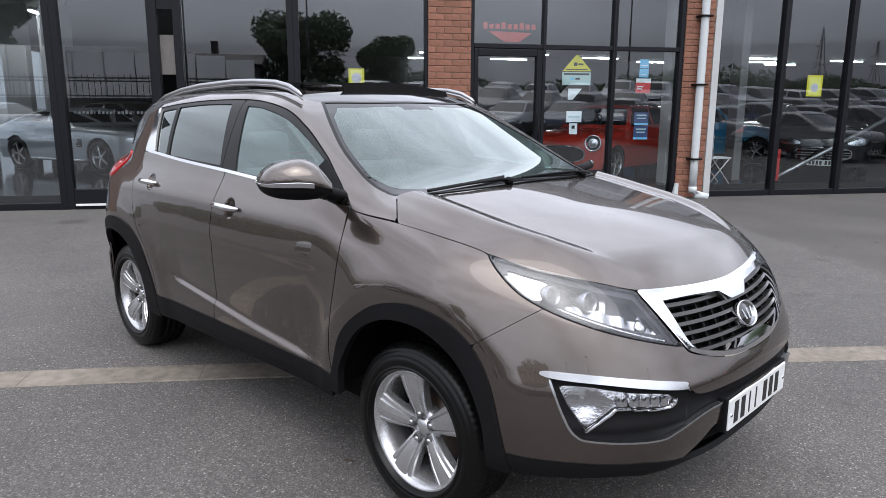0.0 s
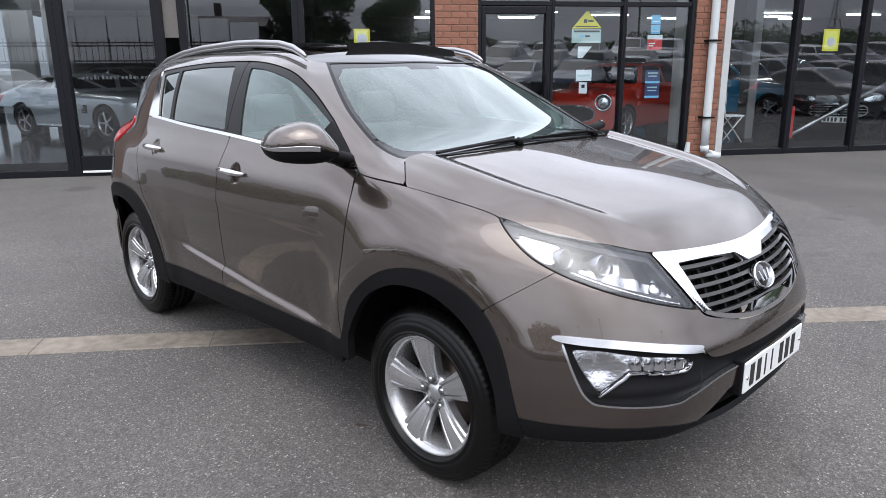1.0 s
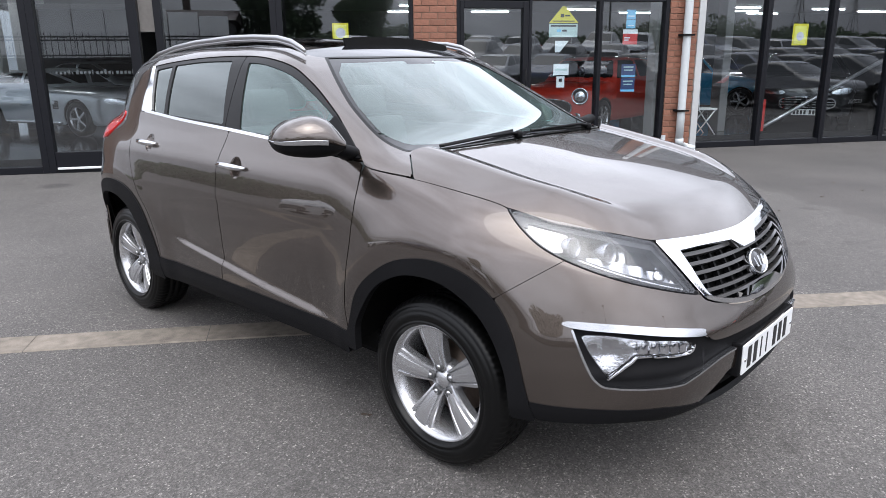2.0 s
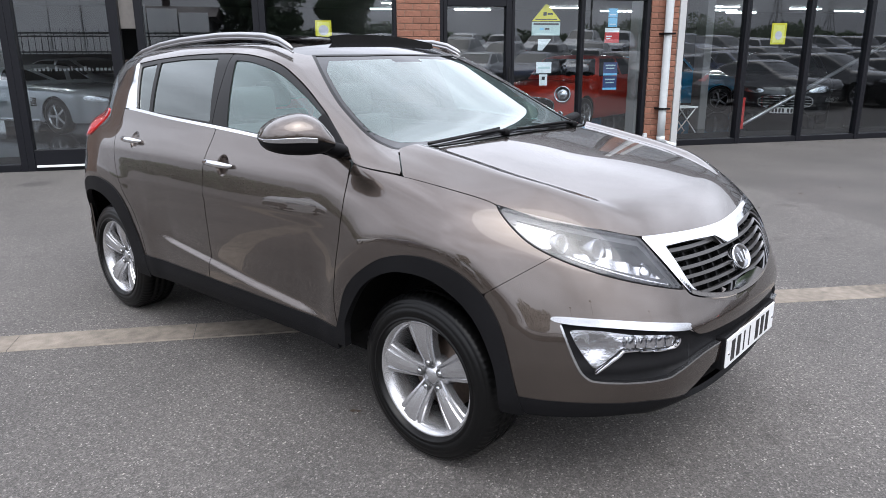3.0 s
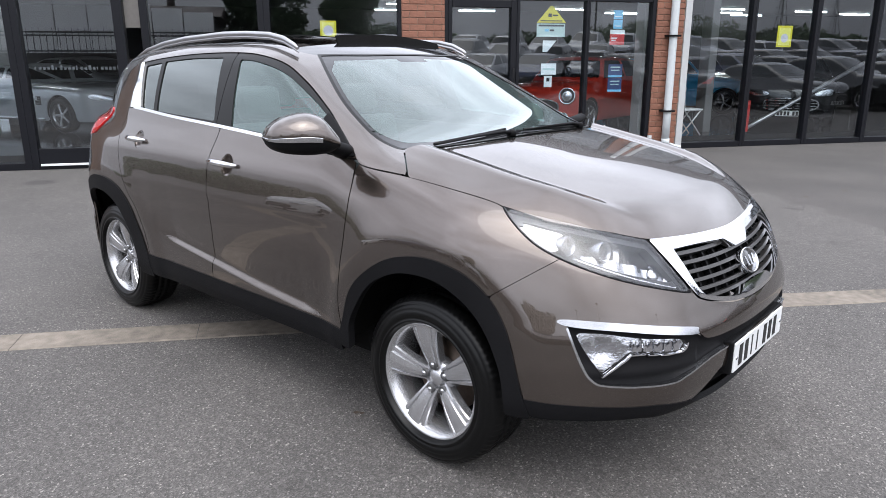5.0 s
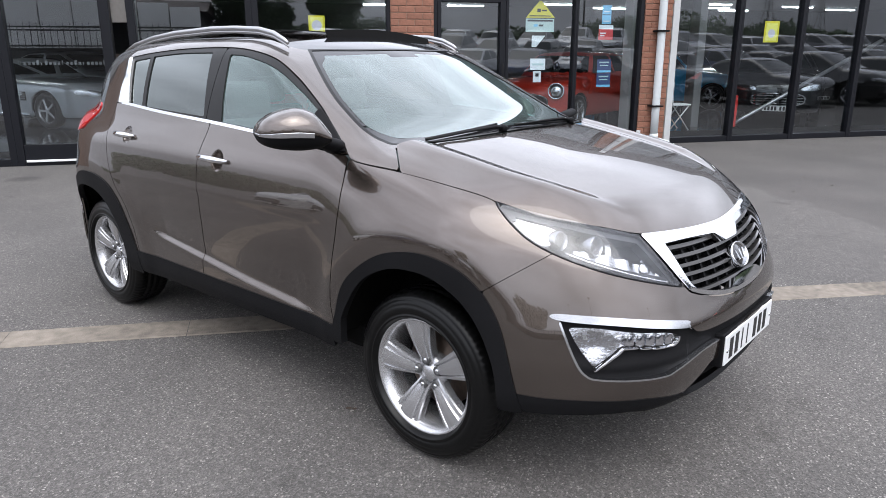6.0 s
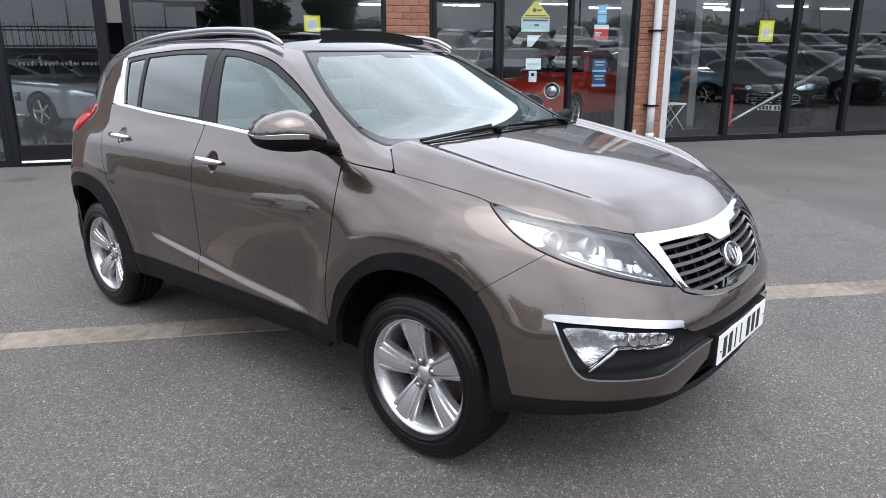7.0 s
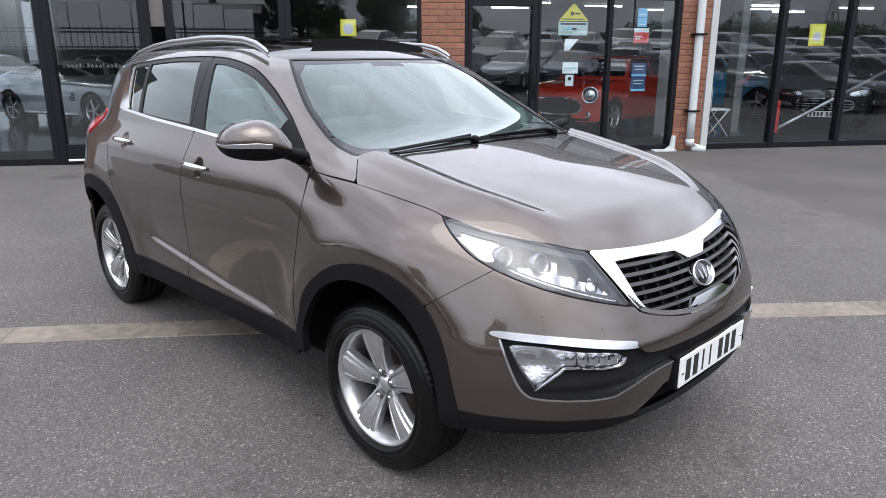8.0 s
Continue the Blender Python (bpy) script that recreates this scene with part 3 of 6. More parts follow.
ARCH_F = outline([(0.884, 0.40, 1), (0.886, 0.463), (0.908, 0.52), (0.950, 0.625), (1.027, 0.715), (1.156, 0.805), (1.275, 0.845), (1.40, 0.855), (1.52, 0.829), (1.612, 0.767), (1.677, 0.681), (1.716, 0.586), (1.756, 0.449), (1.775, 0.38, 1), (1.775, 0.0, 1), (0.884, 0.0, 1)])
WELL_F = outline([(0.955, 0.10, 1), (0.955, 0.43), (0.975, 0.535), (1.09, 0.685), (1.21, 0.755), (1.32, 0.776), (1.44, 0.764), (1.555, 0.695), (1.635, 0.58), (1.68, 0.43), (1.68, 0.10, 1)])
ARCH_R = outline([(-1.76, 0.0, 1), (-1.76, 0.45), (-1.70, 0.60), (-1.615, 0.735), (-1.49, 0.825), (-1.34, 0.862), (-1.16, 0.862), (-1.00, 0.822), (-0.885, 0.735), (-0.815, 0.60), (-0.765, 0.485), (-0.74, 0.40, 1), (-0.74, 0.0, 1)])
WELL_R = outline([(-1.72, 0.10, 1), (-1.72, 0.43), (-1.67, 0.57), (-1.57, 0.70), (-1.44, 0.765), (-1.30, 0.782), (-1.16, 0.766), (-1.03, 0.70), (-0.935, 0.57), (-0.89, 0.43), (-0.89, 0.10, 1)])
DLO = outline([(-1.025, 1.506, 1), (-0.80, 1.529), (-0.48, 1.548), (-0.156, 1.553), (0.07, 1.543), (0.269, 1.505), (0.439, 1.431), (0.622, 1.332), (0.721, 1.272), (0.91, 1.146, 1), (0.62, 1.166), (0.32, 1.190), (-0.03, 1.211), (-0.51, 1.234), (-0.98, 1.263, 1)])
SCREEN = [(0.345, 0.0), (0.335, 0.25), (0.285, 0.50, 1), (0.443, 0.580), (0.624, 0.657), (0.76, 0.692), (0.87, 0.708), (0.965, 0.706), (1.03, 0.685), (1.10, 0.55), (1.145, 0.30)]
SCREEN = outline(SCREEN + [(1.153, 0.0)] + [(x[0], -x[1], *x[2:]) for x in SCREEN[:0:-1]])
BONNET = outline([(1.045, 0.715, 1), (1.178, 0.833, 1), (1.392, 0.815), (1.548, 0.791), (1.573, 0.788), (1.704, 0.743), (1.782, 0.694), (1.867, 0.619), (1.962, 0.498), (2.018, 0.323), (2.046, 0.15), (2.052, 0.0), (2.046, -0.15), (2.018, -0.323), (1.962, -0.498), (1.867, -0.619), (1.782, -0.694), (1.704, -0.743), (1.573, -0.788), (1.548, -0.791), (1.392, -0.815), (1.178, -0.833, 1), (1.045, -0.715, 1), (1.12, -0.55), (1.165, -0.30), (1.18, 0.0), (1.165, 0.30), (1.12, 0.55)])
SUNROOF = [(0.341, 0.0), (0.331, 0.25), (0.262, 0.535), (0.0, 0.572), (-0.5, 0.575), (-1.0, 0.56), (-1.38, 0.50), (-1.45, 0.30)]
SUNROOF = outline(SUNROOF + [(-1.46, 0.0)] + [(x[0], -x[1]) for x in SUNROOF[:0:-1]])

d_lamp, d_grille, d_grille_in, d_recess, d_low = inside(LAMP), inside(GRILLE_OUT), inside(GRILLE_IN), inside(RECESS), inside(LOWER_GRILLE)
d_arch_f, d_well_f, d_arch_r, d_well_r, d_dlo = inside(ARCH_F), inside(WELL_F), inside(ARCH_R), inside(WELL_R), inside(DLO)
d_screen, d_bonnet, d_sun = inside(SCREEN), inside(BONNET), inside(SUNROOF)
GAP = 0.0025
XYS = lambda p: p[:, [0, 1]]
least = lambda *g: np.minimum.reduce(g)


def bumper_back(p):
    """Ahead of the cut between wing and bumper."""
    a, b = np.array([1.619, 0.762]), np.array([1.796, 0.894])
    e = (b - a) / np.linalg.norm(b - a)
    q = XZ(p) - a
    return q[:, 0] * e[1] - q[:, 1] * e[0]


def low_edge(p):
    return p[:, 2] - np.interp(nose_u(p), [0.0, 0.345, 0.443, 0.567, 0.738, 0.934], [0.40, 0.40, 0.393, 0.417, 0.428, 0.436])


def ridges(p):
    """The long raised spine on each side of the bonnet, steep towards the middle."""
    x, a = p[:, 0], np.abs(p[:, 1])
    line = 0.625 - 0.03 * (x - 1.1) - 0.13 * np.clip((x - 1.45) / 0.42, 0, 1) ** 2
    fade = np.clip((1.90 - x) / 0.25, 0, 1) * np.clip((x - 1.0) / 0.05, 0, 1)
    return fade * 0.024 / (1 + np.exp(np.clip((line - 0.012 - a) / 0.013, -40, 40))) * np.exp(-(np.maximum(a - line - 0.02, 0) / 0.085) ** 2)


panel("bonnet", car, M_PAINT, from_above(0.6), (0.99, 2.08, -0.86, 0.86), lambda p: d_bonnet(XYS(p)) - GAP, solid=lower, lift=ridges, cell=0.012)
panel("front_bumper", car, M_PAINT, round_nose, (-1.15, 1.15, 0.33, 0.96),
      lambda p: least(bumper_back(p) - 0.001, -d_arch_f(XZ(p)), -d_lamp(UZ(p)) - GAP, -d_grille(UZ(p)) - 0.004, -d_recess(UZ(p)), -d_low(UZ(p)), low_edge(p), -(d_bonnet(XYS(p))) - GAP, 2 - 0 * p[:, 0], np.where(nose_u(p) > 1.07, -1, 1)), solid=lower, cell=0.012)
d_bowl_f = lambda p: np.hypot(p[:, 0] - 0.083, (p[:, 2] - 1.050) * 1.0) - 0.050
d_bowl_r = lambda p: np.hypot(p[:, 0] + 0.805, p[:, 2] - 1.105) - 0.046
DOORS = {}
for s in (-1, 1):
    side = from_side(s)
    panel("wing", car, M_PAINT, side, (0.82, 1.83, 0.40, 1.16),
          lambda p: least(p[:, 0] - FRONT_CUT(p[:, 2]) - GAP, SHUT(p[:, 0]) - p[:, 2] - GAP, -d_lamp(UZ(p)) - GAP, -bumper_back(p) - 0.001, -d_arch_f(XZ(p)), 1.85 - p[:, 0]), solid=lower, cell=0.012)
    sill = lambda p: p[:, 2] - np.interp(p[:, 0], [-0.75, 0.9], [0.478, 0.462])
    fd = panel("front_door", car, M_PAINT, side, (-0.15, 1.0, 0.43, 1.25), cell=0.011, region=lambda p: least(FRONT_CUT(p[:, 2]) - p[:, 0] - GAP, p[:, 0] - MID_CUT(p[:, 2]) - GAP, BELT(p[:, 0]) - p[:, 2] - 0.004, sill(p), d_bowl_f(p)))
    rd = panel("rear_door", car, M_PAINT, side, (-1.1, 0.0, 0.43, 1.29), cell=0.011, region=lambda p: least(MID_CUT(p[:, 2]) - p[:, 0] - GAP, p[:, 0] - REAR_CUT(p[:, 2]) - GAP, BELT(p[:, 0]) - p[:, 2] - 0.004, sill(p), -d_arch_r(XZ(p)), d_bowl_r(p)))
    DOORS[s] = (fd, rd)
    panel("quarter_panel", car, M_PAINT, side, (-2.12, -0.6, 0.40, 1.29), lambda p: least(REAR_CUT(p[:, 2]) - p[:, 0] - GAP, BELT(p[:, 0]) - p[:, 2], -d_arch_r(XZ(p)), p[:, 2] - 0.42))
    panel("front_arch_trim", car, M_BLACK, side, (0.84, 1.80, 0.2, 0.9), lambda p: least(d_arch_f(XZ(p)), -d_well_f(XZ(p)) - 0.012, p[:, 2] - np.where(p[:, 0] < 1.2, 0.395, 0.365)), solid=lower, offset=0.006, thick=0.03)
    panel("rear_arch_trim", car, M_BLACK, side, (-1.9, -0.7, 0.2, 0.9), lambda p: least(d_arch_r(XZ(p)), -d_well_r(XZ(p)), p[:, 2] - np.where(p[:, 0] < -1.4, 0.42, 0.345)), solid=lower, offset=0.006, thick=0.03)
    panel("sill_trim", car, M_BLACK, side, (-0.9, 1.0, 0.22, 0.5), lambda p: least(-sill(p), p[:, 2] - 0.362, -d_arch_r(XZ(p)), -d_arch_f(XZ(p))), solid=lower, offset=0.004, thick=0.03)
panel("bumper_skirt", car, M_BLACK, round_nose, (-1.02, 1.02, 0.28, 0.45), lambda p: least(-low_edge(p) , -d_low(UZ(p)), p[:, 2] - np.interp(nose_u(p), [0.0, 0.38, 0.50, 0.62], [0.322, 0.322, 0.345, 0.372]), -d_arch_f(XZ(p))), solid=lower, offset=0.002, thick=0.02)
spine = from_spine(1.12)
panel("roof_frame", car, M_PAINT, spine, (-1.98, 1.22, -0.05, math.pi + 0.05),
      lambda p: least(np.where(p[:, 0] < 0.915, p[:, 2] - BELT(p[:, 0]), p[:, 2] - SHUT(p[:, 0]) - GAP), -d_dlo(XZ(p)), -d_screen(XYS(p)), -d_sun(XYS(p)), -d_bonnet(XYS(p)) - GAP, np.where((p[:, 0] > 1.0) & (np.abs(p[:, 1]) < 0.66), -1, 1)), cell=0.009, aspect=1.3, thick=0.012)
frit = lambda p: 0.028 + 0.040 * np.clip((p[:, 0] - 0.85) / 0.15, 0, 1) + 0.03 * np.clip((0.42 - p[:, 0]) / 0.05, 0, 1) + 0.05 * np.clip((0.50 - p[:, 0]) / 0.05, 0, 1) * (np.abs(p[:, 1]) < 0.10)
panel("windscreen", car, M_TINT, spine, (0.22, 1.2, 0.0, math.pi), lambda p: d_screen(XYS(p)) - frit(p), cell=0.02, aspect=1.4, offset=-0.002, thick=0.005)
for x0, x1, up in ((0.155, 0.345, -0.004), (-1.25, -0.44, 0.022), (-1.47, -1.1, -0.006)):
    panel("roof_glass", car, M_GLOSSBLACK, spine, (x0 - 0.02, x1 + 0.02, 0.3, math.pi - 0.3), lambda p: least(d_sun(XYS(p)) - (0.003 if up < 0 else 0.05), p[:, 0] - x0, x1 - p[:, 0]), cell=0.02, aspect=1.4, offset=up, thick=0.006)
panel("tailgate", car, M_PAINT, lambda uv: from_axis(-1.0)(uv), (125, 235, 0.42, 1.45), lambda p: least(-1.62 - p[:, 0], 1.42 - p[:, 2]), cell=1.5, aspect=0.02)


TAIL_LAMP = outline([(-1.33, 1.245), (-1.37, 1.165), (-1.45, 1.098), (-1.60, 1.075), (-1.78, 1.085), (-1.86, 1.12), (-1.86, 1.19), (-1.74, 1.222), (-1.5, 1.24)])
d_tail = inside(TAIL_LAMP)
for s in (-1, 1):
    panel("tail_light", car, M_RED, lambda uv: from_axis(-1.0)(uv), (198, 278, 1.05, 1.26) if s < 0 else (82, 162, 1.05, 1.26), lambda p: d_tail(XZ(p)), solid=shell, cell=0.9, aspect=0.011, offset=0.006, thick=0.03, label="red wrap-round tail light")
panel("rear_bumper", car, M_PAINT, lambda uv: from_axis(-1.0)(uv), (115, 245, 0.30, 0.62), lambda p: least(-1.6 - p[:, 0], 0.6 - p[:, 2]), cell=2.0, aspect=0.015, solid=lower, offset=0.012)

# ---- lamps, grille and trim of the car ----
def on_nose(u, z, out=0.0, solid=lower):
    """A point on the nose and its outward frame."""
    p = shoot(solid, *round_nose(np.array([[u, z]])), 3.0)
    n = slope(solid, p)
    return Vector(p[0] + n[0] * out), Vector(n[0])


def facing(p, n):
    """A pose at p whose y axis points along n."""
    return Matrix.Translation(p) @ n.to_track_quat("Y", "Z").to_matrix().to_4x4()


def place(ob, m):
    ob.matrix_local = m
    return ob


FOG = outline([(0.812, 0.672, 1), (0.733, 0.672), (0.619, 0.653), (0.498, 0.635), (0.474, 0.612), (0.509, 0.593), (0.644, 0.605), (0.675, 0.587), (0.735, 0.535, 1), (0.786, 0.614)])
FOG_STRIP = outline([(0.846, 0.714), (0.668, 0.702), (0.45, 0.664), (0.436, 0.650), (0.45, 0.641), (0.668, 0.677), (0.842, 0.695)])
GLINT = outline([(1.02, 1.012), (0.93, 0.990), (0.855, 0.972), (0.845, 0.955), (0.865, 0.925), (0.90, 0.925), (0.96, 0.965)])
d_fog, d_strip, d_glint = inside(FOG), inside(FOG_STRIP), inside(GLINT)
M_LAMPIN = mat("lamp_inner_grey", (0.022, 0.023, 0.026), 0.35, 0.2, vary=0.1)
M_REFLECT = mat("lamp_reflector", (0.62, 0.63, 0.65), 0.16, 1.0, vary=0.05, bump=0.35, bump_scale=60)
M_GREYBAR = mat("grille_bar", (0.055, 0.053, 0.052), 0.3, 0.4, vary=0.1)
M_CUP = mat("lamp_silver", (0.34, 0.35, 0.37), 0.24, 1.0, vary=0.05)
GLINT_M = mat("lamp_white_inner", (0.62, 0.63, 0.64), 0.2, 0.6, vary=0.04)

for s in (-1, 1):
    lo, hi = (0.40, 1.09) if s > 0 else (-1.09, -0.40)
    bx = (lo, hi, 0.74, 1.06)
    lamp = panel("headlight", car, M_BLACK, round_nose, bx, lambda p: least(d_lamp(UZ(p)) + 0.001, 0.007 - d_lamp(UZ(p))), solid=lower, cell=0.007, offset=0.0, thick=0.06, label="swept-back clear headlight with chrome inner reflectors")
    panel("lens", lamp, M_GLASS, round_nose, bx, lambda p: d_lamp(UZ(p)) - 0.002, solid=lower, cell=0.012, offset=0.001, thick=0.003)
    panel("housing", lamp, M_LAMPIN, round_nose, bx, lambda p: d_lamp(UZ(p)) - 0.001, solid=lower, cell=0.016, offset=-0.062, thick=0.004)
    panel("reflector", lamp, GLINT_M, round_nose, bx, lambda p: d_glint(UZ(p)), solid=lower, cell=0.008, offset=-0.018, thick=0.02)
    panel("led_strip", lamp, M_LAMPIN, round_nose, bx, lambda p: least(d_lamp(UZ(p)) - 0.010, 0.026 - d_lamp(UZ(p)), 0.90 - p[:, 2], (p[:, 2] - 0.77), d_lamp(UZ(p) - np.array([0.0, 0.035])) * -1), solid=lower, cell=0.006, offset=-0.012, thick=0.01)
    panel("upper_bezel", lamp, M_LAMPIN, round_nose, bx, lambda p: least(d_lamp(UZ(p)) - 0.008, 0.022 - d_lamp(UZ(p)), d_lamp(UZ(p) + np.array([0.0, 0.035])) * -1), solid=lower, cell=0.006, offset=-0.010, thick=0.03)
    for u, z, r in ((0.842, 0.944, 0.034), (0.722, 0.926, 0.036)):
        c, n = on_nose(s * u, z, -0.034)
        f = (n * 0.25 + Vector((1, 0, 0.0)) * 0.85).normalized()
        place(part("projector", lathe_bm([(-0.070, r * 0.70), (-0.02, r * 0.96), (0.018, r), (0.021, r - 0.002), (0.018, r - 0.006), (0.004, r - 0.009), (-0.012, r * 0.70)], steps=36), M_CUP, lamp), facing(c, f))
        place(part("projector_lens", lathe_bm([(-0.02, 0.001), (-0.02, r * 0.72), (-0.004, r * 0.68), (0.008, r * 0.42), (0.013, 0.001)], steps=24), M_GLASS, lamp), facing(c, f))
    panel("crescent", lamp, M_CUP, round_nose, bx, lambda p: least(0.062 - np.hypot(nose_u(p) - 0.716, p[:, 2] - 0.922), np.hypot(nose_u(p) - 0.722, p[:, 2] - 0.924) - 0.048, 0.722 - nose_u(p), d_lamp(UZ(p)) - 0.010), solid=lower, cell=0.006, offset=-0.036, thick=0.02, label="curved silver cowl of the inner lamp")
    panel("lower_reflector", lamp, M_CUP, round_nose, bx, lambda p: least(d_lamp(UZ(p)) - 0.016, 0.014 + 0.016 * np.sin(np.clip((nose_u(p) - 0.47) / 0.32, 0, 1) * math.pi) - np.abs(p[:, 2] - 0.806 - 0.30 * (nose_u(p) - 0.47)), 0.79 - nose_u(p)), solid=lower, cell=0.007, offset=-0.034, thick=0.02,
          lift=lambda p: 0.006 * np.sin(nose_u(p) * 95), label="rippled silver lower reflector")
    panel("corner_reflector", lamp, M_CUP, round_nose, bx, lambda p: least(0.034 - np.hypot(nose_u(p) - 0.535, p[:, 2] - 0.842), np.hypot(nose_u(p) - 0.552, p[:, 2] - 0.845) - 0.020, d_lamp(UZ(p)) - 0.012), solid=lower, cell=0.006, offset=-0.030, thick=0.02)
    line = [on_nose(s * (0.470 + 0.350 * q), 0.786 + 0.098 * q + 0.016 * q * q, -0.013)[0] for q in [k / 14 for k in range(15)]]
    strip = part("led_row", tube_bm(line, 0.0036, sides=8), M_REFLECT, lamp, "bright row of small lamps")
    for k in range(14):
        m = line[k].lerp(line[k + 1], 0.5)
        place(part("led", lathe_bm([(-0.002, 0.0045), (0.003, 0.004), (0.0045, 0.001)], axis="x", steps=8), GLINT_M, strip), pose(*m))
    c, n = on_nose(s * 0.548, 0.842, -0.03)
    place(part("bulb", lathe_bm([(-0.03, 0.006), (-0.01, 0.02), (0.0, 0.022), (0.006, 0.02), (0.004, 0.001)], steps=20), M_REFLECT, lamp), facing(c, n))

    lo, hi = (0.42, 0.87) if s > 0 else (-0.87, -0.42)
    fog = panel("fog_light", car, M_GLASS, round_nose, (lo, hi, 0.52, 0.70), lambda p: d_fog(UZ(p)), solid=lower, cell=0.008, offset=-0.008, thick=0.003, label="clear fog light in a black bumper recess")
    panel("fog_reflector", fog, M_REFLECT, round_nose, (lo, hi, 0.52, 0.70), lambda p: d_fog(UZ(p)), solid=lower, cell=0.01, offset=-0.028, thick=0.004,
          lift=lambda p: 0.006 * np.sin(UZ(p)[:, 0] * 150) * (UZ(p)[:, 0] < 0.62) - 0.02 * np.exp(-((UZ(p)[:, 0] - 0.735) ** 2 + (p[:, 2] - 0.61) ** 2) / 0.0016))
    for k in range(5):
        u0 = 0.492 + 0.033 * k
        a_, b_ = (u0, u0 + 0.027) if s > 0 else (-u0 - 0.027, -u0)
        panel("fog_block", fog, M_CHROME, round_nose, (a_, b_, 0.585, 0.665), lambda p: d_fog(UZ(p)) - 0.007, solid=lower, cell=0.007, offset=-0.013, thick=0.012, lift=lambda p: 0.004 * np.sin((nose_u(p) - u0) / 0.027 * math.pi))
    panel("fog_rim", fog, M_CHROME, round_nose, (lo, hi, 0.51, 0.70), lambda p: least(0.0024 - np.abs(d_fog(UZ(p)) + 0.003), 0.62 - p[:, 2], 0.74 - nose_u(p)), solid=lower, cell=0.005, offset=-0.004, thick=0.02)
    panel("fog_strip", car, M_BRIGHT, round_nose, (lo, hi, 0.63, 0.73), lambda p: d_strip(UZ(p)), solid=lower, cell=0.006, offset=0.007 if s < 0 else -0.006, thick=0.015, label="bright strip over the fog light")
    lo, hi = (0.22, 0.86) if s > 0 else (-0.86, -0.22)
    panel("recess_edge", car, M_BRIGHT, round_nose, (lo, hi, 0.47, 0.72), lambda p: least(0.0032 - np.abs(d_recess(UZ(p)) + 0.002), nose_u(p) - 0.27, 0.69 - p[:, 2], np.where((nose_u(p) < 0.6) & (p[:, 2] > 0.575), -1, 1)), solid=lower, cell=0.005, offset=0.002, thick=0.02, label="thin bright edge of the bumper recess")
panel("recess_liner", car, M_BLACK, round_nose, (-0.88, 0.88, 0.47, 0.73), lambda p: least(d_recess(UZ(p)) + 0.003, -d_fog(UZ(p))), solid=lower, cell=0.009, offset=-0.02, thick=0.008, lift=lambda p: 0.012 * np.exp(-((p[:, 2] - 0.535) / 0.03) ** 2) * (nose_u(p) > 0.42))

grille = panel("grille", car, M_CHROME, round_nose, (-0.57, 0.57, 0.67, 0.95), lambda p: least(d_grille(UZ(p)), -d_grille_in(UZ(p))), solid=lower, cell=0.007, offset=0.004, thick=0.03, label="black slatted grille in a bright notched surround",
               lift=lambda p: 0.006 * np.clip(d_grille(UZ(p)) / 0.012, 0, 1))
panel("mesh_back", grille, M_DARK, round_nose, (-0.5, 0.5, 0.68, 0.92), lambda p: d_grille_in(UZ(p)) + 0.004, solid=lower, cell=0.02, offset=-0.055, thick=0.004)
for k in range(6):
    zc = 0.728 + 0.029 * k
    for s in (-1, 1):
        panel("slat", grille, M_GREYBAR, round_nose, (min(0, s * 0.48), max(0, s * 0.48), zc - 0.012, zc + 0.018), lambda p: least(d_grille_in(UZ(p)), 0.0055 - np.abs(p[:, 2] - zc - 0.012 * (nose_u(p) / 0.45) ** 2)), solid=lower, cell=0.0055, aspect=0.5, offset=-0.012, thick=0.028)
for k in range(-5, 6):
    if abs(k) > 0:
        uc = 0.082 * k
        panel("fin", grille, M_BLACK, round_nose, (uc - 0.006, uc + 0.006, 0.69, 0.91), lambda p: d_grille_in(UZ(p)), solid=lower, cell=0.004, aspect=3, offset=-0.03, thick=0.02)
panel("lower_tab", grille, M_PAINT, round_nose, (-0.18, 0.18, 0.68, 0.74), lambda p: least(0.727 - p[:, 2], -d_grille_in(UZ(p)) - 0.006, d_grille(UZ(p)) - 0.012), solid=lower, cell=0.006, offset=0.008, thick=0.006)
c, n = on_nose(0.0, 0.787, 0.004)
badge = place(part("badge", lathe_bm([(-0.02, 0.062), (0.004, 0.066), (0.009, 0.064), (0.009, 0.060), (0.004, 0.057)], steps=40), M_CHROME, car, "oval chrome-ringed badge with a dark face"), facing(c, n) @ Matrix.Diagonal((1.16, 1, 0.74, 1)))
place(part("badge_face", lathe_bm([(0.0, 0.058), (0.005, 0.056), (0.007, 0.001)], steps=32), M_GLOSSBLACK, badge), Matrix())
for k in range(3):
    place(part("bar", box_bm(-0.0035, 0.0035, 0.005, 0.010, -0.026, 0.026, 0.0015), M_BRIGHT, badge), pose(-0.026 + 0.026 * k, 0, 0, 0, 12 * (k - 1), 0))

panel("lower_grille", car, M_DARK, round_nose, (-0.5, 0.5, 0.33, 0.5), lambda p: d_low(UZ(p)) + 0.004, solid=lower, cell=0.015, offset=-0.035, thick=0.006)
plate = part("number_plate", box_bm(2.206, 2.214, -0.275, 0.25, 0.447, 0.558, 0.004), M_WHITE, car, "white number plate with dark bars")
M_INK = mat("plate_ink", (0.012, 0.012, 0.012), 0.5)
for k in range(7):
    y0 = -0.215 + 0.058 * k + (0.028 if k > 3 else 0.0)
    w = 0.012 if k in (2, 3) else 0.036
    part("bar", box_bm(2.213, 2.2155, y0 - w / 2, y0 + w / 2, 0.463, 0.542, 0.002), M_INK, plate)
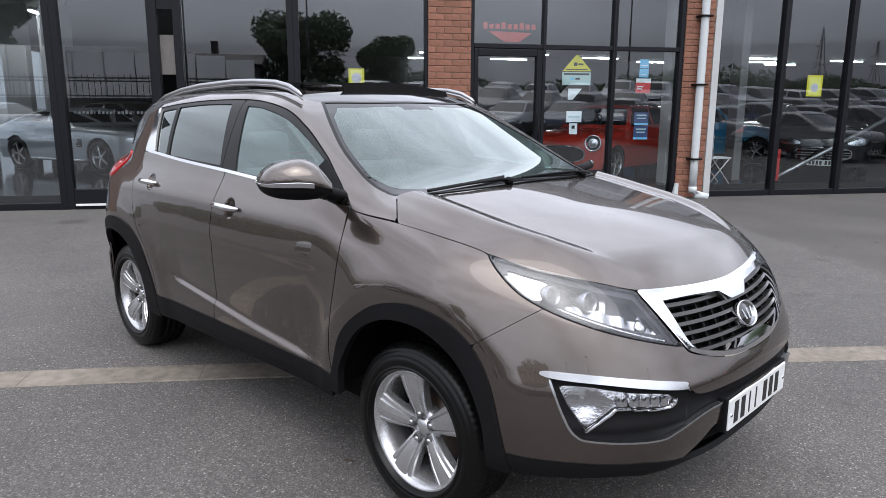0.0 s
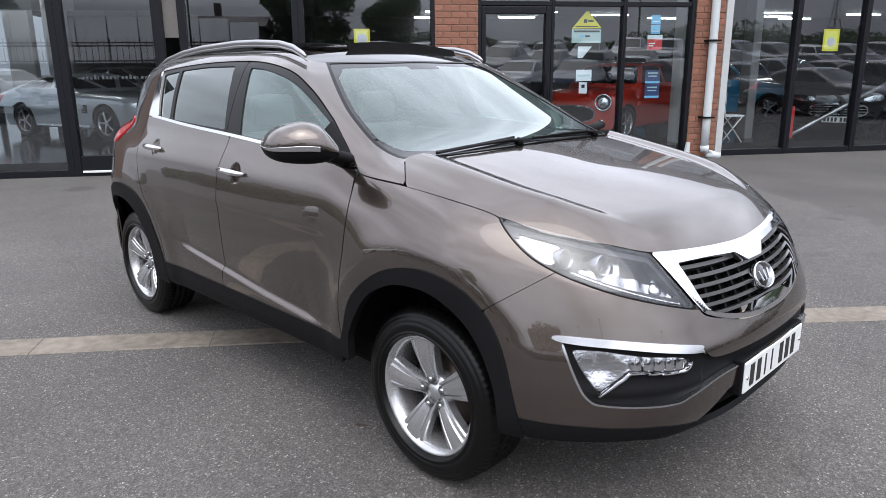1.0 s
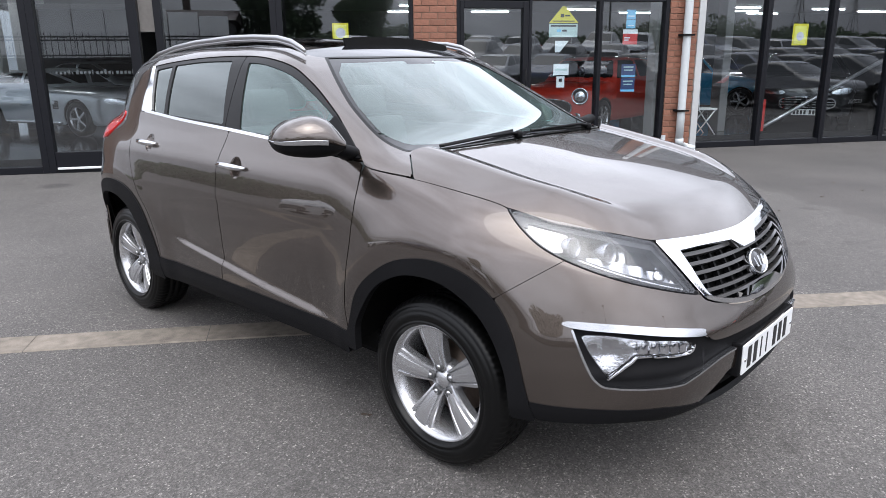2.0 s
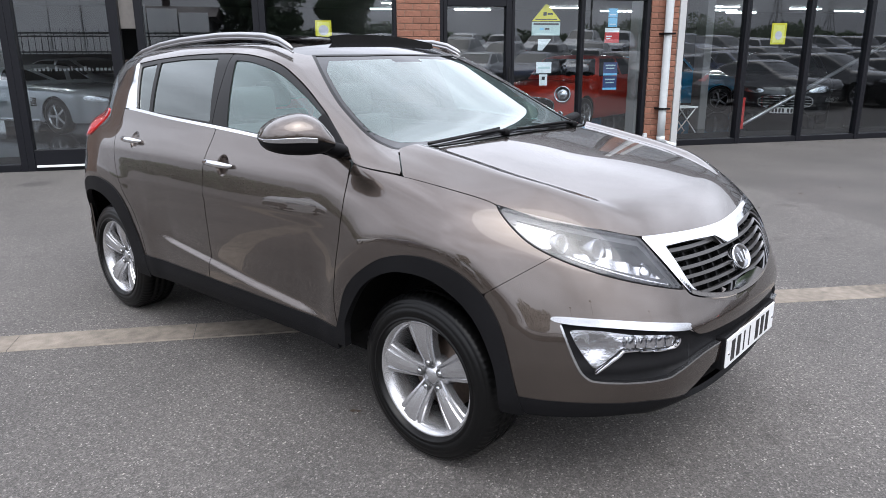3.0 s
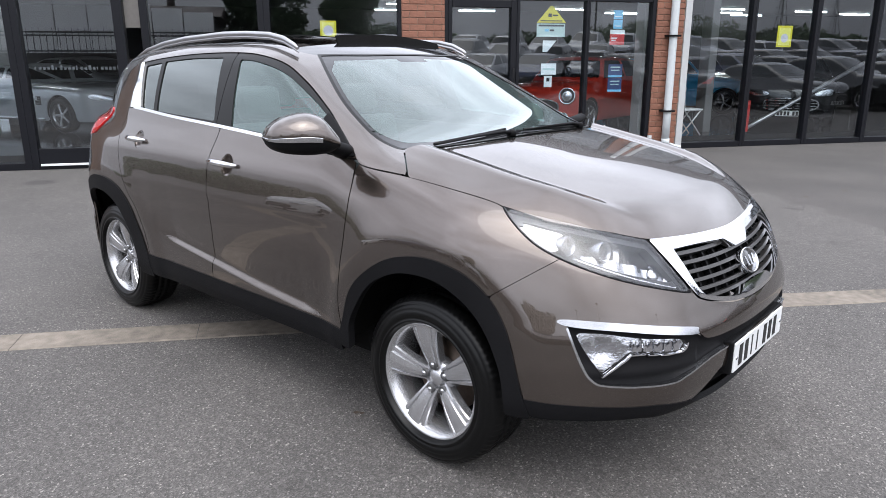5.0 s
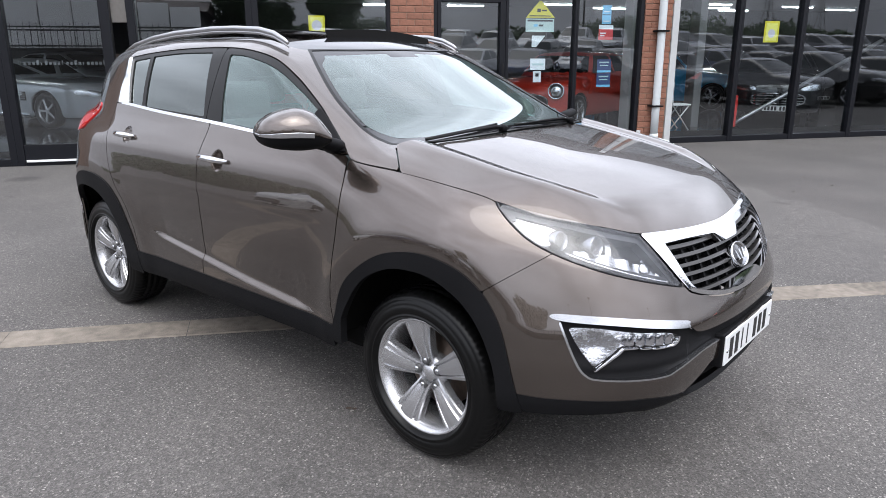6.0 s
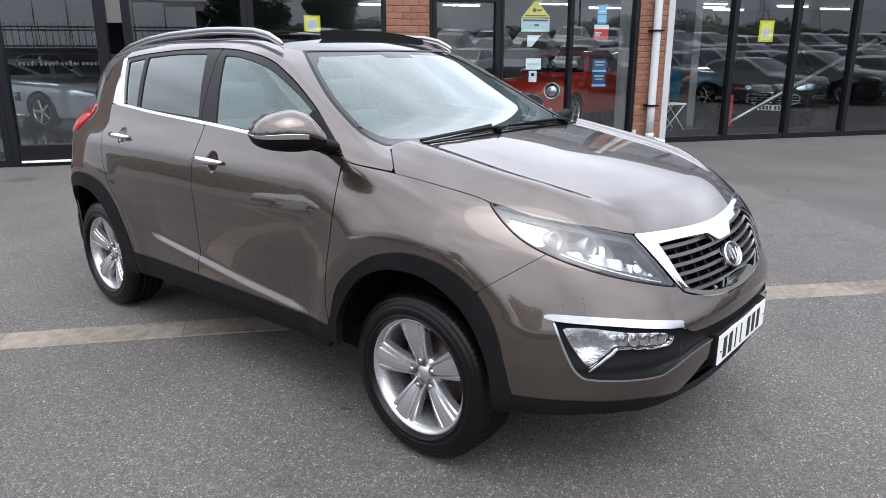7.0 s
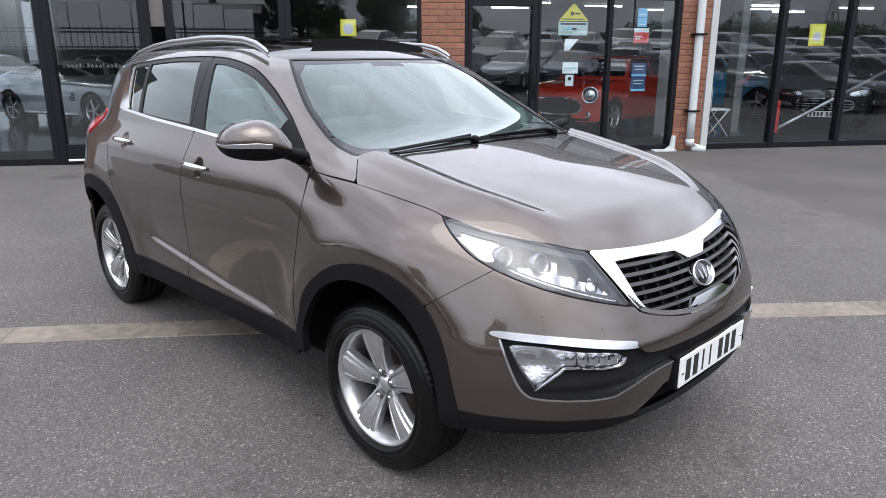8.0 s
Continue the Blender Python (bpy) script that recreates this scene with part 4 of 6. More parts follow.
for y in (-0.255, 0.23):
    place(part("screw", lathe_bm([(0.0, 0.007), (0.003, 0.006), (0.004, 0.001)], axis="x", steps=14), M_BRIGHT, plate), pose(2.214, y, 0.50))
part("plate_holder", box_bm(2.15, 2.208, -0.285, 0.26, 0.44, 0.566, 0.006), M_BLACK, car)

# side glass, frames, handles, mirrors, rails
M_PILLAR = mat("satin_black_pillar", (0.006, 0.006, 0.006), 0.35, vary=0.1, spec=0.2)
Q_GLASS = outline([(-0.962, 1.488, 1), (-0.79, 1.507, 1), (-0.735, 1.259, 1), (-0.865, 1.266, 1)])
R_GLASS = outline([(-0.755, 1.512, 1), (-0.48, 1.528), (-0.19, 1.531, 1), (-0.11, 1.236, 1), (-0.40, 1.246), (-0.70, 1.258, 1)])
F_GLASS = outline([(-0.034, 1.522, 1), (0.105, 1.512), (0.297, 1.471), (0.48, 1.393), (0.675, 1.290), (0.725, 1.243, 1), (0.71, 1.168, 1), (0.32, 1.203), (0.042, 1.219, 1)])
CHROME_Q = outline([(-1.03, 1.507, 1), (-0.985, 1.503, 1), (-0.875, 1.264, 1), (-1.005, 1.264, 1)])
d_q, d_r, d_f, d_cq = inside(Q_GLASS), inside(R_GLASS), inside(F_GLASS), inside(CHROME_Q)
for s in (-1, 1):
    side = from_side(s)
    fd, rd = DOORS[s]
    up = (-0.12, 1.05) if s > 0 else (math.pi - 1.05, math.pi + 0.12)
    panel("window_frame", fd, M_PILLAR, spine, (-0.2, 0.95, *up), lambda p: least(d_dlo(XZ(p)) - 0.002, -d_f(XZ(p)), p[:, 0] + 0.085), cell=0.011, offset=-0.004, thick=0.012)
    panel("window_frame", rd, M_PILLAR, spine, (-1.06, 0.0, *up), lambda p: least(d_dlo(XZ(p)) - 0.002, -d_r(XZ(p)), -d_q(XZ(p)), -d_cq(XZ(p)), -0.089 - p[:, 0]), cell=0.011, offset=-0.004, thick=0.012)
    panel("window_pane", fd, M_SIDE, spine, (-0.1, 0.78, *up), lambda p: d_f(XZ(p)) + 0.003, cell=0.02, offset=-0.009, thick=0.004)
    panel("window_pane", rd, M_PRIVACY, spine, (-0.8, -0.05, *up), lambda p: d_r(XZ(p)) + 0.003, cell=0.02, offset=-0.009, thick=0.004)
    panel("quarter_pane", rd, M_PRIVACY, spine, (-1.0, -0.65, *up), lambda p: d_q(XZ(p)) + 0.003, cell=0.02, offset=-0.009, thick=0.004)
    panel("window_corner_trim", rd, M_CHROME, side, (-1.06, -0.8, 1.24, 1.53), lambda p: d_cq(XZ(p)), cell=0.008, offset=0.003, thick=0.012, label="bright chrome rear window trim")
    panel("belt_strip", car, M_CHROME, side, (-0.99, 0.70, 1.15, 1.29), lambda p: least(p[:, 2] - BELT(p[:, 0]) + 0.004, BELT(p[:, 0]) + 0.010 - p[:, 2], 0.68 - p[:, 0], p[:, 0] + 0.965), cell=0.008, aspect=0.5, offset=0.004, thick=0.012, label="thin chrome strip under the side windows")
    panel("mirror_sail", fd, M_BLACK, spine, (0.6, 0.95, *up), lambda p: least(d_dlo(XZ(p)) - 0.004, p[:, 0] - 0.66, 0.0 * p[:, 0] + 1), cell=0.01, offset=0.003, thick=0.012)
    for door, bowl, x0, x1, z, zb, r in ((fd, d_bowl_f, -0.066, 0.172, 1.056, 1.050, 0.050), (rd, d_bowl_r, -0.925, -0.722, 1.106, 1.105, 0.046)):
        panel("handle_bowl", door, M_PAINT, side, ((x0 + x1) / 2 - 0.07, (x0 + x1) / 2 + 0.09, zb - 0.07, zb + 0.07), lambda p: 0.0015 - bowl(p), cell=0.008, offset=0.0, thick=0.004,
              lift=lambda p: -0.022 * np.clip(1 - ((bowl(p) + r) / r) ** 2, 0, 1) ** 0.6)
        y = float(shoot(shell, *from_side(s)(np.array([[(x0 + x1) / 2, z]])), 3.0)[0, 1])
        pts = [(x0 + (x1 - x0) * t, y + s * (0.005 + 0.030 * math.sin(math.pi * t) ** 0.6), z + 0.004 * math.sin(math.pi * t) - 0.004 * (t - 0.5)) for t in [k / 12 for k in range(13)]]
        part("handle", tube_bm(pts, [0.007 + 0.008 * math.sin(math.pi * k / 12) ** 0.5 for k in range(13)], sides=14, flat=1.0), M_CHROME, door, "chrome handle")

    # door mirror
    def mirror_grid(v0, v1, out=0.0):
        top = curve([0, 0.04, 0.12, 0.3, 0.55, 0.75, 0.9, 1.0], [1.246, 1.268, 1.290, 1.315, 1.327, 1.313, 1.274, 1.236])
        bot = curve([0, 0.05, 0.15, 0.35, 0.6, 0.85, 1.0], [1.236, 1.208, 1.188, 1.175, 1.170, 1.176, 1.196])
        dep = curve([0, 0.06, 0.2, 0.5, 0.8, 1.0], [0.012, 0.05, 0.09, 0.115, 0.105, 0.07])
        A, B = (np.array([0.880, 0.905]), np.array([0.735, 1.135])) if s < 0 else (np.array([0.60, 0.86]), np.array([0.40, 0.90]))
        ax = (B - A) / np.linalg.norm(B - A)
        fr = np.array([ax[1], -ax[0]])
        if fr[0] < 0:
            fr = -fr
        rows = []
        for i in range(25):
            q = i / 24
            q = 0.5 - 0.5 * math.cos(math.pi * q)
            zt, zb, d = float(top(q)), float(bot(q)), float(dep(q))
            c = B + (A - B) * q
            row = []
            for j in range(13):
                v = v0 + (v1 - v0) * j / 12
                a = math.pi * v
                z = (zt + zb) / 2 - (zt - zb) / 2 * math.cos(a)
                f = (d + out) * abs(math.sin(a)) ** 0.7
                w = c + fr * f
                row.append((w[0], s * w[1], z - (0.06 if s > 0 else 0.0)))
            rows.append(row)
        V = [v for r in rows for v in r]
        F = [[i * 13 + j, (i + 1) * 13 + j, (i + 1) * 13 + j + 1, i * 13 + j + 1] for i in range(24) for j in range(12)]
        back = []
        for r in rows:
            back.append((len(V), len(V) + 1))
            V += [(r[0][0] - 0.012, r[0][1], r[0][2]), (r[12][0] - 0.012, r[12][1], r[12][2])]
        for i in range(24):
            F += [[i * 13, back[i][0], back[i + 1][0], (i + 1) * 13], [back[i][0], back[i][1], back[i + 1][1], back[i + 1][0]], [back[i][1], i * 13 + 12, (i + 1) * 13 + 12, back[i + 1][1]]]
        return V, F
    mirror = mesh_part("door_mirror", *mirror_grid(0.0, 0.46), M_BLACK, car, "door mirror with painted cap and bright indicator strip", smooth=True)
    mesh_part("cap", *mirror_grid(0.455, 1.0, 0.003), M_PAINT, mirror, smooth=True)
    V, F = mirror_grid(0.41, 0.49, 0.006)
    keep = [f for f in F if min(f) >= 0 and all((i < 325 and i // 13 < 17) or (i >= 325 and (i - 325) // 2 < 17) for i in f)]
    mesh_part("indicator", V, keep, M_BRIGHT, mirror, "bright indicator strip", smooth=True)
    part("stalk", tube_bm([(0.80, s * 0.80, 1.155), (0.84, s * 0.86, 1.178), (0.855, s * 0.93, 1.20)], [0.06, 0.045, 0.035], sides=14, flat=0.6), M_BLACK, mirror)

    rail = [(0.262, 1.572), (0.235, 1.588), (0.16, 1.618), (0.05, 1.638), (-0.15, 1.648), (-0.35, 1.650), (-0.72, 1.636), (-0.97, 1.616), (-1.2, 1.582), (-1.33, 1.545)]
    fine = [(x, s * (0.600 - 0.03 * max(0.0, -x - 0.7)), z - (0.006 if s < 0 else 0.022)) for x, z in rail]
    rr = part("roof_rail", tube_bm(fine, [0.006, 0.009, 0.0105, 0.0105, 0.0105, 0.0105, 0.0105, 0.010, 0.009, 0.006], sides=12, flat=1.15), M_RAIL, car, "silver roof rail")
    part("rail_foot", tube_bm([(x, y * 0.995, z - 0.016) for x, y, z in fine], [0.004, 0.007, 0.008, 0.008, 0.008, 0.008, 0.008, 0.008, 0.007, 0.004], sides=8), M_RAIL, rr)

# roof opening, wind deflector, cowl, wipers
strip_v, strip_f = [], []
for k in range(21):
    y = -0.265 + 0.79 * k / 20
    x = 0.165 - 0.13 * y * y
    z = float(ROOF(x)) - 0.055 * (y / 0.6) ** 2
    strip_v += [(x, y, z - 0.02), (x - 0.024, y, z + 0.032), (x - 0.030, y, z + 0.032), (x - 0.012, y, z - 0.02)]
for k in range(20):
    a, b = k * 4, k * 4 + 4
    strip_f += [[a + i, b + i, b + (i + 1) % 4, a + (i + 1) % 4] for i in range(4)]
strip_f += [[0, 1, 2, 3], [83, 82, 81, 80]]
mesh_part("wind_deflector", strip_v, strip_f, M_DARK, car, "raised black mesh wind deflector")
M_FRIT = mat("printed_glass_border", (0.010, 0.010, 0.011), 0.03)
panel("cowl", car, M_BLACK, spine, (0.9, 1.24, 0.0, math.pi), lambda p: least(-d_screen(XYS(p)) - 0.001, -d_bonnet(XYS(p)) + 0.02, p[:, 0] - 0.985, 0.712 - np.abs(p[:, 1]), 1.21 - p[:, 0]), cell=0.014, aspect=1.2, offset=-0.008, thick=0.01)
panel("screen_seal", car, M_RUBBER, spine, (0.22, 1.2, 0.0, math.pi), lambda p: 0.0075 - np.abs(d_screen(XYS(p)) - 0.001), cell=0.0042, aspect=1.0, offset=0.0008, thick=0.006, label="thin black rubber seal round the windscreen")
panel("screen_border", car, M_FRIT, spine, (0.22, 1.2, 0.0, math.pi), lambda p: least(d_screen(XYS(p)) - 0.003, frit(p) - d_screen(XYS(p))), cell=0.012, aspect=1.2, offset=-0.002, thick=0.005, label="black printed border of the windscreen")


def on_screen(x, y, up):
    p = shoot(shell, np.array([[x, y, 0.8]]), np.array([[0.0, 0.0, 1.0]]), 2.0)
    n = slope(shell, p)
    return tuple(p[0] + n[0] * up)


for pivot, bend, tip in (((1.150, -0.16), (1.140, -0.21), (1.10, -0.58)), ((1.128, 0.44), (1.118, 0.38), (1.135, -0.02))):
    w = part("wiper", tube_bm([on_screen(*pivot, 0.016), on_screen(*bend, 0.022), on_screen((bend[0] + tip[0]) / 2 + 0.008, (bend[1] + tip[1]) / 2, 0.020), on_screen(*tip, 0.014)], [0.013, 0.010, 0.007, 0.005], sides=8, flat=0.7), M_BLACK, car, "black windscreen wiper")
    part("blade", tube_bm([on_screen(tip[0] - 0.022 + 0.012 * math.sin(3.1 * k / 8), tip[1] + (bend[1] + 0.10 - tip[1]) * k / 8, 0.008) for k in range(9)], 0.0055, sides=6, flat=1.3), M_RUBBER, w)
    part("pivot_cap", tube_bm([on_screen(*pivot, 0.0), on_screen(*pivot, 0.022), on_screen(*pivot, 0.028)], [0.019, 0.018, 0.012], sides=14), M_BLACK, w)

# cabin fittings seen through the glass
part("dashboard", box_bm(0.45, 0.98, -0.70, 0.70, 0.80, 1.10, 0.06, 3), M_TRIM, car)
part("cabin_floor", box_bm(-1.7, 0.95, -0.78, 0.78, 0.33, 0.37), M_TRIM, car)
part("load_cover", box_bm(-1.8, -1.05, -0.70, 0.70, 1.02, 1.05, 0.01), M_TRIM, car)
for s in (-1, 1):
    part("door_lining", box_bm(-1.1, 0.75, s * 0.80 - 0.03, s * 0.80 + 0.03, 0.40, 1.13, 0.02), M_TRIM, car)
    for x in (0.0, -0.85):
        seat = part("car_seat", box_bm(x - 0.28, x + 0.25, s * 0.37 - 0.25, s * 0.37 + 0.25, 0.50, 0.66, 0.05, 3), M_TRIM, car)
        place(part("backrest", box_bm(-0.07, 0.07, -0.24, 0.24, 0.0, 0.62, 0.05, 3), M_TRIM, seat), pose(x - 0.24, s * 0.37, 0.58, 0, -14, 0))
        place(part("headrest", box_bm(-0.045, 0.045, -0.13, 0.13, 0.0, 0.18, 0.04, 3), M_TRIM, seat), pose(x - 0.41, s * 0.37, 1.20, 0, -8, 0))
wheel_ring = [(0.0 + 0.19 * math.cos(a) * 0.30 + 0.40, -0.37 + 0.19 * math.sin(a), 1.00 + 0.19 * math.cos(a) * 0.95) for a in [2 * math.pi * k / 32 for k in range(33)]]
part("steering_wheel", tube_bm(wheel_ring, 0.014, sides=8, caps=False), M_TRIM, car)
place(part("rear_view_mirror", box_bm(-0.015, 0.015, -0.12, 0.12, -0.035, 0.035, 0.012), M_BLACK, car), pose(0.42, 0.0, 1.42))

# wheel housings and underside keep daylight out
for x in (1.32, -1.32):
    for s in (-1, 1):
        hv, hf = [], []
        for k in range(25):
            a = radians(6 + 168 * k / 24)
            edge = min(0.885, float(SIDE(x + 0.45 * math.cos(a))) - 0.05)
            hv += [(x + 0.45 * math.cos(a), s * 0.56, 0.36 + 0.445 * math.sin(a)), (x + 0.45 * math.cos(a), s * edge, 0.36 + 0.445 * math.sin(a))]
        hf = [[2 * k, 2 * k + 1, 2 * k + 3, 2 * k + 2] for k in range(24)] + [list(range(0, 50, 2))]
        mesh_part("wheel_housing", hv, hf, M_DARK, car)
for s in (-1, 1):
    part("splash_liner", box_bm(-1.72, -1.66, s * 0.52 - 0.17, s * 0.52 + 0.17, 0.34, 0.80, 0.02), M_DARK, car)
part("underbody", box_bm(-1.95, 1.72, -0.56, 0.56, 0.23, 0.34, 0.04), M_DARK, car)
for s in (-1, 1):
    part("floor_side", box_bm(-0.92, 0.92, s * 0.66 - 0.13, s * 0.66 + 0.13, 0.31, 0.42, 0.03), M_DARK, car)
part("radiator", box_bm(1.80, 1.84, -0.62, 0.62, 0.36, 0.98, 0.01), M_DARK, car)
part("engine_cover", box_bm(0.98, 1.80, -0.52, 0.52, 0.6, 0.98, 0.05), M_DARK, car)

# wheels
# dark metal for the nut rings, shade of the recesses put into the colour
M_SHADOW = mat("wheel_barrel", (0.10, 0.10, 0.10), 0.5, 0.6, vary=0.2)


def wheel(x, s, turn):
    """An alloy wheel with five grooved spokes; its outer face looks along s."""
    hub = new("wheel")
    hub.parent = car
    hub.matrix_local = pose(x, s * (0.785 if x > 0 else 0.732), 0.349 + 0.0023 * x) @ Matrix.Diagonal((0.977, 1, 0.977, 1)) @ (Matrix() if s > 0 else pose(0, 0, 0, 0, 0, 180))
    hub["label"] = "silver five-spoke alloy wheel with a worn black tyre"
    prof = [(-0.10, 0.222), (-0.114, 0.245), (-0.118, 0.285), (-0.108, 0.318), (-0.092, 0.337), (-0.075, 0.3445), (-0.044, 0.3465), (-0.042, 0.339), (-0.034, 0.339), (-0.032, 0.347), (-0.004, 0.347), (-0.003, 0.339), (0.005, 0.339), (0.006, 0.347),
            (0.032, 0.347), (0.034, 0.339), (0.042, 0.339), (0.044, 0.3465), (0.075, 0.3445), (0.092, 0.337), (0.101, 0.326), (0.108, 0.316), (0.1075, 0.312), (0.1125, 0.309), (0.1165, 0.292), (0.1175, 0.284), (0.1195, 0.282), (0.1195, 0.262), (0.1175, 0.260), (0.1175, 0.252), (0.1205, 0.250), (0.1205, 0.244), (0.113, 0.241), (0.104, 0.235), (0.094, 0.231)]
    tyre = lathe_bm(prof, steps=240)
    for v in tyre.verts:
        r, a = math.hypot(v.co.x, v.co.z), math.degrees(math.atan2(v.co.z, v.co.x)) % 360
        edge = abs(v.co.y)
        thin = 1 - 0.008 * max(0.0, r - 0.30) / 0.047 / r
        v.co.x, v.co.z = v.co.x * thin, v.co.z * thin
        if (0.07 < edge < 0.1 and r > 0.33 and int(round(a / 1.5)) % 3 == 0) or (edge < 0.045 and r > 0.345 and int(round(a / 1.5) + v.co.y * 200) % 4 == 0):
            v.co.x, v.co.z = v.co.x * (1 - 0.005 / r), v.co.z * (1 - 0.005 / r)
    part("tyre", tyre, M_RUBBER, hub, "black tyre with grooved tread")
    part("rim", lathe_bm([(-0.09, 0.226), (-0.085, 0.215), (-0.03, 0.200), (0.05, 0.203), (0.085, 0.212), (0.096, 0.222), (0.103, 0.229), (0.101, 0.234), (0.088, 0.235)], steps=96), M_ALLOY, hub)
    bm = bmesh.new()
    for k in range(5):
        a0 = radians(turn + 72 * k)
        rows = []
        for i in range(12):
            t = i / 11
            r = 0.040 + 0.182 * t
            half = 0.029 + 0.038 * t ** 1.2
            face = 0.060 + 0.034 * t + 0.008 * math.sin(math.pi * t)
            groove = 0.011
            row = []
            for q, d in ((-1.0, 0.045), (-1.0, 0.014), (-0.93, 0.007), (-0.70, 0.005), (-0.60, groove), (-0.50, 0.002), (0.0, 0.0), (0.50, 0.002), (0.60, groove), (0.70, 0.005), (0.93, 0.007), (1.0, 0.014), (1.0, 0.045)):
                w, y = q * half, face - d
                row.append(bm.verts.new((r * math.cos(a0) - w * math.sin(a0), y, r * math.sin(a0) + w * math.cos(a0))))
            rows.append(row)
        for a, b in zip(rows, rows[1:]):
            for j in range(len(a) - 1):
                bm.faces.new((a[j], a[j + 1], b[j + 1], b[j]))
        bm.faces.new(rows[0][::-1])
        bm.faces.new(rows[-1])
    bmesh.ops.recalc_face_normals(bm, faces=bm.faces[:])
    part("spokes", bm, M_ALLOY, hub)
    part("hub_plate", lathe_bm([(0.0, 0.075), (0.040, 0.072), (0.052, 0.060), (0.050, 0.036), (0.058, 0.034), (0.062, 0.030), (0.064, 0.001)], steps=40), M_ALLOY, hub)
    part("brake_disc", lathe_bm([(-0.03, 0.155), (-0.01, 0.155), (-0.01, 0.06), (0.02, 0.055), (0.02, 0.001)], steps=48), M_DISC, hub)
    part("barrel_back", lathe_bm([(-0.06, 0.21), (-0.055, 0.0)], steps=40), M_DARK, hub)
    for k in range(5):
        a = radians(turn + 72 * k)
        nut = place(part("wheel_nut", lathe_bm([(0.03, 0.010), (0.068, 0.010), (0.071, 0.007), (0.072, 0.001)], steps=12), M_BRIGHT, hub), pose(0.056 * math.cos(a), 0, 0.056 * math.sin(a)))
        part("nut_recess", lathe_bm([(0.04, 0.019), (0.066, 0.019), (0.067, 0.017), (0.0655, 0.0102)], steps=18), M_SHADOW, nut)


for x, s, turn in ((1.32, -1, 80), (-1.305, -1, 95), (1.32, 1, 20), (-1.305, 1, 40)):
    wheel(x, s, turn)

for ob in car.children_recursive:
    if ob.name.split(".")[0] in ("windscreen", "window_pane", "quarter_pane", "lens", "fog_light"):
        half_n = len(ob.data.vertices) // 2
        one_sided(ob, lambda p: min(p.vertices) < half_n)

# ---- the showroom ----
XL, XR, TOP, DEEP = -9.2, 26.0, 4.45, 24.0


def slab(name, x0, x1, y0, y1, z0, z1, material, label, category, bevel=0.0):
    return tagged(part(name, box_bm(x0, x1, y0, y1, z0, z1, bevel), material, None), label, category, kind="structure")


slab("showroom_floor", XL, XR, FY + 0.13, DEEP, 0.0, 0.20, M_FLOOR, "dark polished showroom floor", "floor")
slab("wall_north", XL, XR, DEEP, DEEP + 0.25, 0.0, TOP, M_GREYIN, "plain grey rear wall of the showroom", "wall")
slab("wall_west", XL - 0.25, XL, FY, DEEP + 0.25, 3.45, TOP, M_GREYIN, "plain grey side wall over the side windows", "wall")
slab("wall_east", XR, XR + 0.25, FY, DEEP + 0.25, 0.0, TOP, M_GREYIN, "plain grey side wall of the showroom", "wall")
slab("ceiling", XL, XR, FY + 0.2, DEEP, 3.45, 3.55, M_WALLIN, "white showroom ceiling, darkened to grey to look dim", "ceiling")
slab("roof_slab", XL - 0.25, XR + 0.25, FY - 0.05, DEEP + 0.25, TOP, TOP + 0.15, M_FRAME, "flat dark showroom roof edge", "roof")
slab("fascia", XL - 0.25, XR + 0.25, FY - 0.02, FY + 0.18, 4.0, TOP, M_FRAME, "dark metal fascia over the glazing", "fascia")


def bay(name, x0, x1, rails, z_top=4.0, left=0.07, right=0.07, label="tall dark-framed showroom window"):
    """A glazed bay: posts at both ends, level rails at the heights given as (low, high), panes between them."""
    b = empty(name, Matrix(), label, "window", kind="structure")
    part("window_frame", box_bm(x0, x0 + left, FY - 0.03, FY + 0.13, 0.0, z_top, 0.006), M_FRAME, b)
    part("window_frame", box_bm(x1 - right, x1, FY - 0.03, FY + 0.13, 0.0, z_top, 0.006), M_FRAME, b)
    for lo, hi in rails:
        part("window_rail", box_bm(x0 + left + 0.002, x1 - right - 0.002, FY - 0.02, FY + 0.12, lo, hi, 0.005), M_FRAME, b)
    for (a, lo), (hi, c) in zip(rails, rails[1:]):
        p = part("pane", box_bm(x0 + left - 0.01, x1 - right + 0.01, FY + 0.04, FY + 0.052, lo - 0.01, hi + 0.01), M_PANE, b)
        one_sided(p, lambda q: q.normal.y < -0.5)
    return b


LOW, HIGH = (0.0, 0.10), (3.95, 4.0)
slab("wall_front", XL - 0.25, -5.9, FY - 0.045, FY + 0.22, 0.0, 4.0, M_ENDWALL, "plain brown brick end wall of the showroom front", "wall")
bay("window_1", -5.9, -3.885, [LOW, HIGH], right=0.095)
bay("window_3", -3.885, -2.45, [(0.0, 0.30), HIGH], left=0.095, right=0.14)
bay("window_4", -2.23, -0.52, [LOW, HIGH], left=0.11, right=0.09)
bay("window_5", -0.52, 1.54, [LOW, HIGH], left=0.09, right=0.05)
bay("window_6", 3.42, 4.655, [LOW, (2.45, 2.52), HIGH], left=0.05, right=0.034)
bay("window_7", 4.655, 5.88, [LOW, (2.45, 2.52), HIGH], left=0.034, right=0.07)
bay("window_8", 6.53, 7.785, [LOW, HIGH], left=0.03, right=0.05)
bay("window_9", 7.785, 9.10, [LOW, HIGH], left=0.05, right=0.05)
bay("window_10", 9.10, 10.40, [LOW, HIGH], left=0.05, right=0.05)
bay("window_11", 10.40, 11.70, [LOW, HIGH], left=0.05, right=0.05)
bay("window_12", 11.70, 13.0, [LOW, HIGH], left=0.05, right=0.05)
